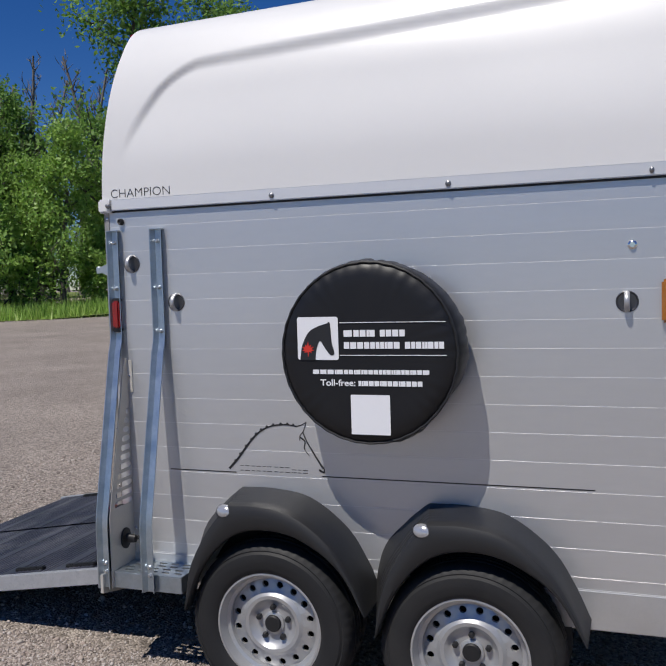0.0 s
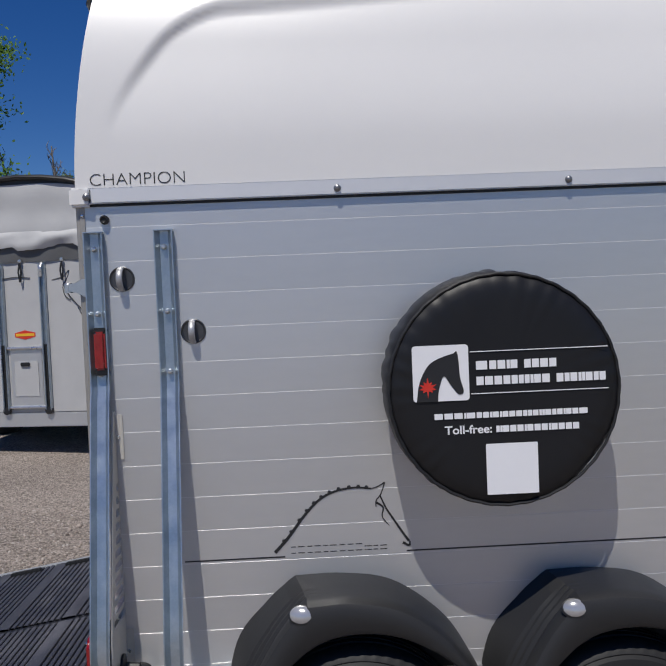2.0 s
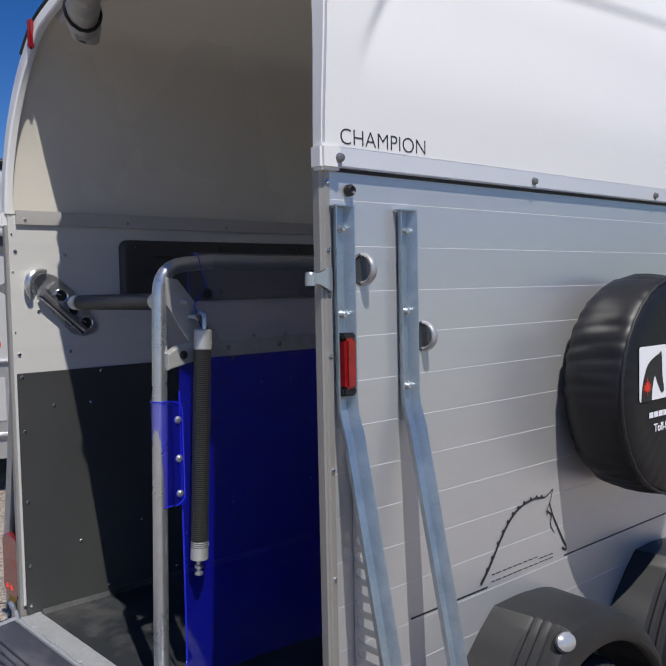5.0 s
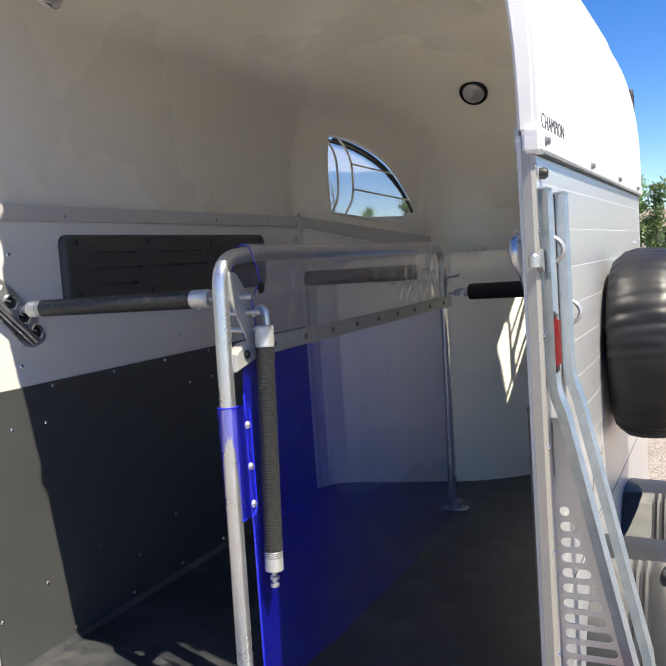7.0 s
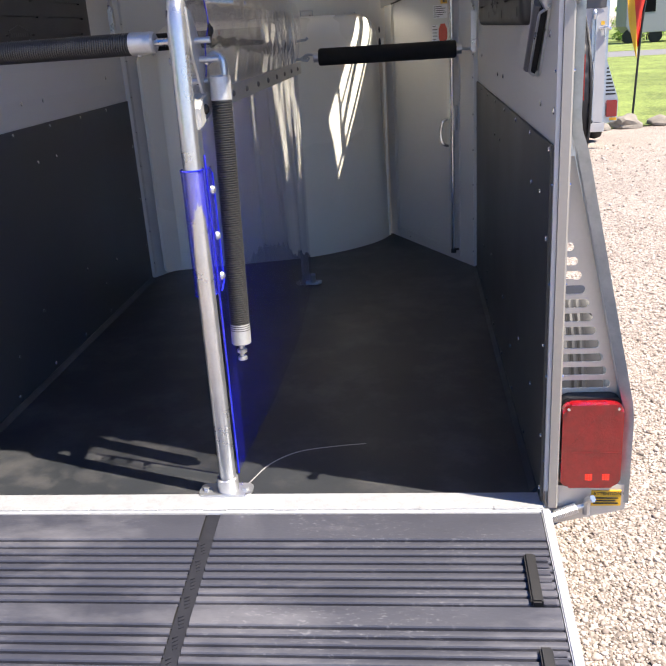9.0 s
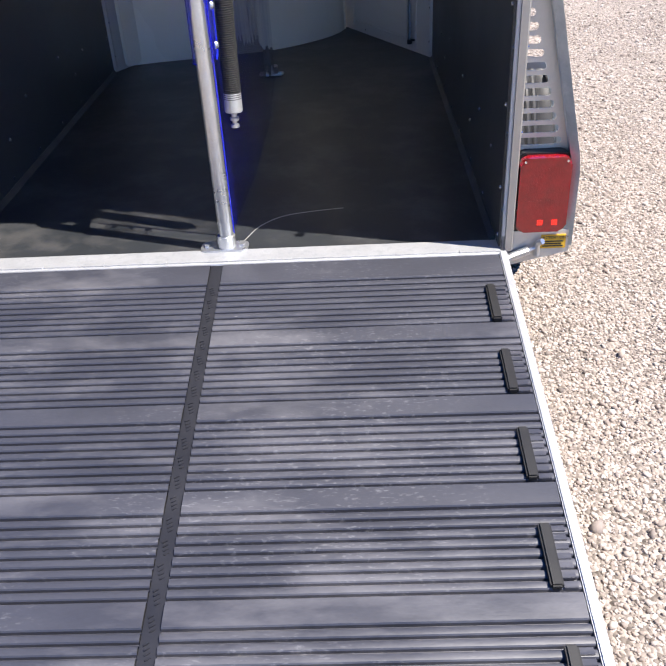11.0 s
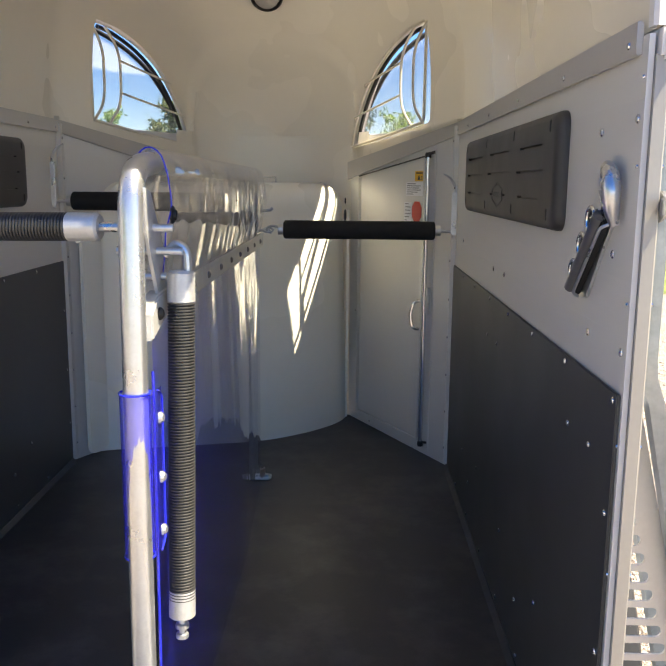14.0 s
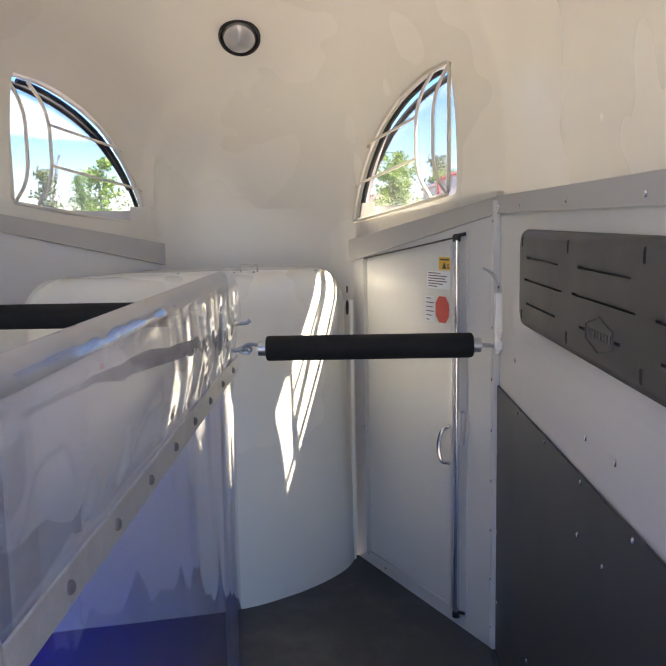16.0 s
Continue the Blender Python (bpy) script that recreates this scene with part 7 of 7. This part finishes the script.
    for u in (-w * 0.5, 0.0, w * 0.5):
        bm = bmesh.new()
        tube(bm, [(u, -0.075, strip - 0.01), (u - 0.014, -0.08, strip - 0.09), (u, -0.08, strip - 0.19), (u + 0.014, -0.08, strip - 0.09), (u, -0.075, strip - 0.01)], 0.0075, 6, 0.02)
        tie = P("curtain_tie", bm, BLACK, t, "black rubber curtain tie")
        bm = bmesh.new()
        lathe(bm, [(0.018, 0), (0.016, 0.012), (0, 0.014)], axis((u, -0.066, strip + 0.005), (0, -1, 0)), 10)
        P("tie_stud", bm, ZINC, tie)
    if not red:
        bm = bmesh.new()
        box(bm, -w * 0.80, -w * 0.52, -0.058, -0.0515, base + 0.03, base + 0.085, 0.003)
        P("red_plate", bm, RED_PRINT, t, "small red name plate")
        bm = bmesh.new()
        box(bm, -w * 0.60, -w * 0.42, -0.0475, -0.0455, base + 0.58, base + 0.65)
        P("notice", bm, WHITE_PRINT, gate, "small white notice")
    for s in (-1, 1):
        bm = bmesh.new()
        box(bm, s * (w - 0.10), s * (w - 0.05), -0.0475, -0.0455, strip - 0.22, strip - 0.17)
        P("yellow_sticker", bm, YELLOW_PRINT, gate)
        bm = bmesh.new()
        box(bm, s * (w - 0.035), s * (w + 0.012), -0.03, 0.03, base + 0.05, H - 0.24, 0.004)
        P("corner_post", bm, GALV)
        bm = bmesh.new()
        prism(bm, [(w + 0.002, base + 0.10), (w + 0.20, base + 0.14), (w + 0.20, base + 0.44), (w + 0.01, base + 1.0)], lambda u, v, k: (s * u, 0.02 + 0.01 * k, v), 0.002)
        pl = P("lamp_plate", bm, GALV, lab="galvanised lamp plate with slots")
        for k in range(8):
            z0 = base + 0.50 + 0.05 * k
            bm = bmesh.new()
            box(bm, s * (w + 0.022), s * (w + 0.175 - 0.32 * (z0 - base - 0.46)), 0.0175, 0.0195, z0, z0 + 0.022)
            P("slot", bm, DARK, pl)
        bm = bmesh.new()
        box(bm, s * (w + 0.03), s * (w + 0.18), -0.035, 0.02, base + 0.20, base + 0.43, 0.01)
        P("tail_lamp", bm, RED_LENS, lab="red tail lamp")
        bm = bmesh.new()
        box(bm, s * (w + 0.09), s * (w + 0.19), 0.014, 0.019, base + 0.145, base + 0.185)
        P("yellow_label", bm, YELLOW_PRINT)
        bm = bmesh.new()
        box(bm, s * (w - 0.025), s * (w + 0.016), -0.045, -0.02, H - 0.44, H - 0.32, 0.004)
        P("clearance_lamp", bm, RED_LENS)
        bm = bmesh.new()
        tube(bm, [(s * (w - 0.12), -0.06, strip - 0.27), (s * (w - 0.02), -0.085, strip - 0.25), (s * (w + 0.03), -0.06, strip - 0.28)], 0.020, 8)
        tube(bm, [(s * (w - 0.05), -0.09, strip - 0.24), (s * (w - 0.055), -0.10, strip - 0.42)], 0.010, 6)
        P("ramp_latch", bm, ZINC)
        for v in (1.12, 1.80):
            bm = bmesh.new()
            lathe(bm, [(0.17, -0.07), (0.29, -0.08), (0.31, 0), (0.29, 0.08), (0.20, 0.085), (0.19, 0.05)], M @ axis((s * (w + 0.11), v, 0.30), (s, 0, 0)), 28)
            tyre = part("wheel", bm, TYRE, t, "black tyre")
            bm = bmesh.new()
            lathe(bm, [(0.195, 0.06), (0.19, 0.03), (0.12, 0.05), (0.06, 0.035), (0.04, 0.05), (0, 0.05)], M @ axis((s * (w + 0.11), v, 0.30), (s, 0, 0)), 24)
            part("rim", bm, RIM, tyre)
            bm = bmesh.new()
            rows = [[(s * xx, v + r * math.cos(a), 0.32 + r * math.sin(a)) for xx, r in ((w, 0.40), (w + 0.20, 0.40), (w + 0.225, 0.37), (w + 0.22, 0.33))] for a in (radians(10 * k) for k in range(19))]
            grid(bm, rows)
            P("fender", bm, FENDER, lab="black fender")
        bm = bmesh.new()
        tube(bm, [(s * (w + 0.012), -0.02, H - 0.205), (s * (w + 0.012), L * 0.66, H - 0.205)], 0.034, 8, flat=0.8)
        P("roof_edge", bm, roof_mat or ROOF_BLACK, lab="rounded side edge of the roof", angle=50)
        for v in (0.30, 0.92):
            bm = bmesh.new()
            prism(bm, round_rect(v, v + 0.43, H - 0.75, H - 0.36, 0.05, 4), lambda u, q, k: (s * (w + 0.001 + 0.006 * k), u, q), 0.002)
            if cover:
                P("side_window", bm, PANE_DARK, lab="dark side window")
            else:
                bm.free()
    bm = bmesh.new()
    tube(bm, [(-w, 1.25, 0.3), (w, 1.25, 0.3)], 0.04, 8)
    box(bm, -0.4, 0.4, 0.1, L * 0.9, 0.3, 0.41)
    tube(bm, [(0.3, L * 0.8, 0.4), (0, L + 1.2, 0.42)], 0.045, 8)
    tube(bm, [(-0.3, L * 0.8, 0.4), (0, L + 1.2, 0.42)], 0.045, 8)
    P("chassis", bm, GALV)
    if cover:
        bm = bmesh.new()
        lathe(bm, [(0.12, 0), (0.28, 0.02), (0.295, 0.1), (0.28, 0.17), (0.27, 0.18), (0, 0.182)], M @ axis((w, 0.56, 1.02), (1, 0, 0)), 40)
        emblem = bmesh.new()
        stroke(emblem, [(0.80, 1.36), (0.88, 1.50), (1.00, 1.58), (1.12, 1.58), (1.18, 1.62)], w + 0.006, 0.014, 0.010)
        stroke(emblem, [(1.18, 1.62), (1.16, 1.53), (1.22, 1.44), (1.27, 1.36), (1.24, 1.33)], w + 0.006, 0.008, 0.014)
        P("side_emblem", emblem, BLACK_PRINT, lab="black brush-line emblem", angle=0)
        cv = part("spare_cover", bm, VINYL, t, "black spare wheel cover")
        bm = bmesh.new()
        box(bm, w + 0.183, w + 0.185, 0.40, 0.50, 1.02, 1.12)
        P("cover_print", bm, WHITE_PRINT, cv, "white printed square")
        for k in range(3):
            bm = bmesh.new()
            box(bm, w + 0.183, w + 0.185, 0.53, 0.73 - 0.03 * k, 1.09 - 0.04 * k, 1.11 - 0.04 * k)
            P("cover_bar", bm, WHITE_PRINT, cv)
        bm = bmesh.new()
        box(bm, w + 0.183, w + 0.185, 0.52, 0.61, 0.82, 0.91)
        P("cover_print", bm, WHITE_PRINT, cv, "white printed square")
    return t


other_trailer(-4.55, -1.88, 79, "grey parked horse trailer with black roof and pale rear curtain", 1.62, 3.4, 2.53)
other_trailer(-4.09, 1.10, 79, "grey parked horse trailer with dark roof edge and rear curtain", 1.66, 3.4, 2.44)
other_trailer(2.40, 10.7, 0, "silver parked horse trailer with dark red roof and pale curtain", 1.62, 3.3, 2.75, RED_ROOF, False, True, 0.24, 1.90)
other_trailer(-31.5, -3.5, 0, "white horse trailer parked far across the yard", 1.66, 3.55, 2.5, GRP)
other_trailer(-7.0, 16.5, 25, "grey horse trailer parked beyond the nose", 1.66, 3.4, 2.5)

# ---- flag, rocks, house ----
flag = thing("feather_flag", (4.80, 15.2, ground_z(4.80, 15.2)), "red and yellow feather flag on a black pole beside the grass", "flag")
fz = ground_z(4.80, 15.2)
bm = bmesh.new()
tube(bm, [(4.74, 15.2, fz), (4.80, 15.2, fz + 1.6), (4.98, 15.2, fz + 3.6), (5.06, 15.2, fz + 4.4)], 0.022, 8, 0.3)
part("pole", bm, BLACK, flag)
for name, mat, o in (("red_cloth", RED_PRINT, 0.0), ("yellow_cloth", YELLOW_PRINT, 1.0)):
    bm = bmesh.new()
    rows = []
    for k in range(21):
        f = k / 20
        zz = fz + 1.35 + 3.0 * f
        wid = 0.42 * math.sin(min(1.0, f * 1.5 + 0.08) * math.pi / 2) * (1.0 if f < 0.75 else 1 - (f - 0.75) * 2.2)
        a0, a1 = (0.0, 0.62) if not o else (0.62, 1.0)
        rows.append([(4.78 + 0.26 * f - wid * (a0 + (a1 - a0) * j / 6), 15.2 + 0.07 * math.sin(4 * f * 3 + 5 * (a0 + (a1 - a0) * j / 6)), zz - 0.25 * (a0 + (a1 - a0) * j / 6)) for j in range(7)])
    grid(bm, rows)
    part(name, bm, mat, flag, name.replace("_", " "), 60)
bm = bmesh.new()
for k in range(3):
    box(bm, 4.60 + 0.03 * k, 4.74 + 0.03 * k, 15.08, 15.09, fz + 2.5 + 0.42 * k, fz + 2.72 + 0.42 * k, 0.004)
parts("flag_mark", bm, BLACK_PRINT, flag)
ROCK = material("field_stone", (0.20, 0.18, 0.155), 0.9, 0.0, 0.3, 4, 30, 0.6, 0.02)
for k, (x, y, s) in enumerate(((3.75, 13.6, 0.22), (4.3, 13.8, 0.26), (4.95, 14.1, 0.2), (3.45, 13.9, 0.16))):
    bm = bmesh.new()
    bmesh.ops.create_icosphere(bm, subdivisions=3, radius=s)
    for v in bm.verts:
        n = noise.noise(v.co * 5 + Vector((k * 7, 0, 0)))
        v.co = v.co * (1 + 0.35 * n)
        v.co.z *= 0.6
        v.co += Vector((x, y, ground_z(x, y) + s * 0.3))
    tagged(part("rock", bm, ROCK, None, "grey field stone lying at the lawn edge", 25), category="rock", group="edge stones")

hx, hy = 1.8, 62.0
hz = ground_z(hx, hy)
# camper beyond the road
cx, cy = 11.8, 46.0
cz = ground_z(cx, cy)
camper = thing("camper", (cx + 3.5, cy, cz), "grey and white travel camper parked beyond the road", "camper")
CAMPER_GREY = material("camper_grey", (0.26, 0.27, 0.29), 0.4, 0.0, 0.05, 1, 30, 0.05)
CAMPER_WHITE = material("camper_siding", (0.62, 0.60, 0.57), 0.5, 0.0, 0.05, 1, 30, 0.05)
bm = bmesh.new()
prism(bm, [(0.0, 0.9), (0.3, 0.55), (2.2, 0.55), (2.2, 3.15), (0.5, 3.15), (0.0, 2.6)], lambda u, v, k: (cx + u, cy + 2.3 * k, cz + v), 0.03)
part("front_body", bm, CAMPER_GREY, camper, "grey front body")
for k in range(13):
    bm = bmesh.new()
    box(bm, cx + 2.205, cx + 7.0, cy + 0.01, cy + 2.3, cz + 0.56 + 0.2 * k, cz + 0.745 + 0.2 * k, 0.012, 1)
    part("siding_board", bm, CAMPER_WHITE, camper)
bm = bmesh.new()
box(bm, cx, cx + 7.0, cy + 0.06, cy + 2.24, cz + 3.14, cz + 3.24, 0.03)
part("roof", bm, WHITE_PRINT, camper)
bm = bmesh.new()
box(bm, cx + 0.75, cx + 1.5, cy - 0.015, cy + 0.02, cz + 1.55, cz + 2.3, 0.02)
part("window", bm, PANE_DARK, camper)
for u in (0.25, 1.6, 3.9):
    bm = bmesh.new()
    lathe(bm, [(0.16, -0.1), (0.34, -0.11), (0.37, 0), (0.34, 0.11), (0.2, 0.115), (0, 0.1)], axis((cx + u, cy + 0.2, cz + 0.37), (0, -1, 0)), 20)
    part("wheel", bm, TYRE, camper)

house = thing("house", (hx, hy, hz), "pale grey bungalow with brown shingle roof behind shrubs", "house")
WALLP = material("grey_siding", (0.50, 0.52, 0.55), 0.7, 0.0, 0.05, 1, 30, 0.1)
SHINGLE = material("brown_shingles", (0.20, 0.165, 0.15), 0.9, 0.0, 0.2, 2, 20, 0.3)
bm = bmesh.new()
box(bm, hx - 6, hx + 3, hy, hy + 8, hz, hz + 2.5, 0.02)
part("wall", bm, WALLP, house)
bm = bmesh.new()
prism(bm, [(-0.6, 2.36), (4.0, 3.72), (8.6, 2.36), (8.6, 2.52), (4.0, 3.92), (-0.6, 2.52)], lambda u, v, k: ((hx - 6.5, hx + 3.5)[k], hy + u, hz + v))
part("roof", bm, SHINGLE, house)
for u in (-4.8, -2.4, 0.2):
    bm = bmesh.new()
    box(bm, hx + u, hx + u + 1.3, hy - 0.06, hy + 0.01, hz + 1.25, hz + 2.2, 0.02)
    wnd = part("window", bm, WHITE_PRINT, house)
    bm = bmesh.new()
    box(bm, hx + u + 0.08, hx + u + 1.22, hy - 0.075, hy - 0.05, hz + 1.33, hz + 2.12)
    part("pane", bm, PANE_DARK, wnd)
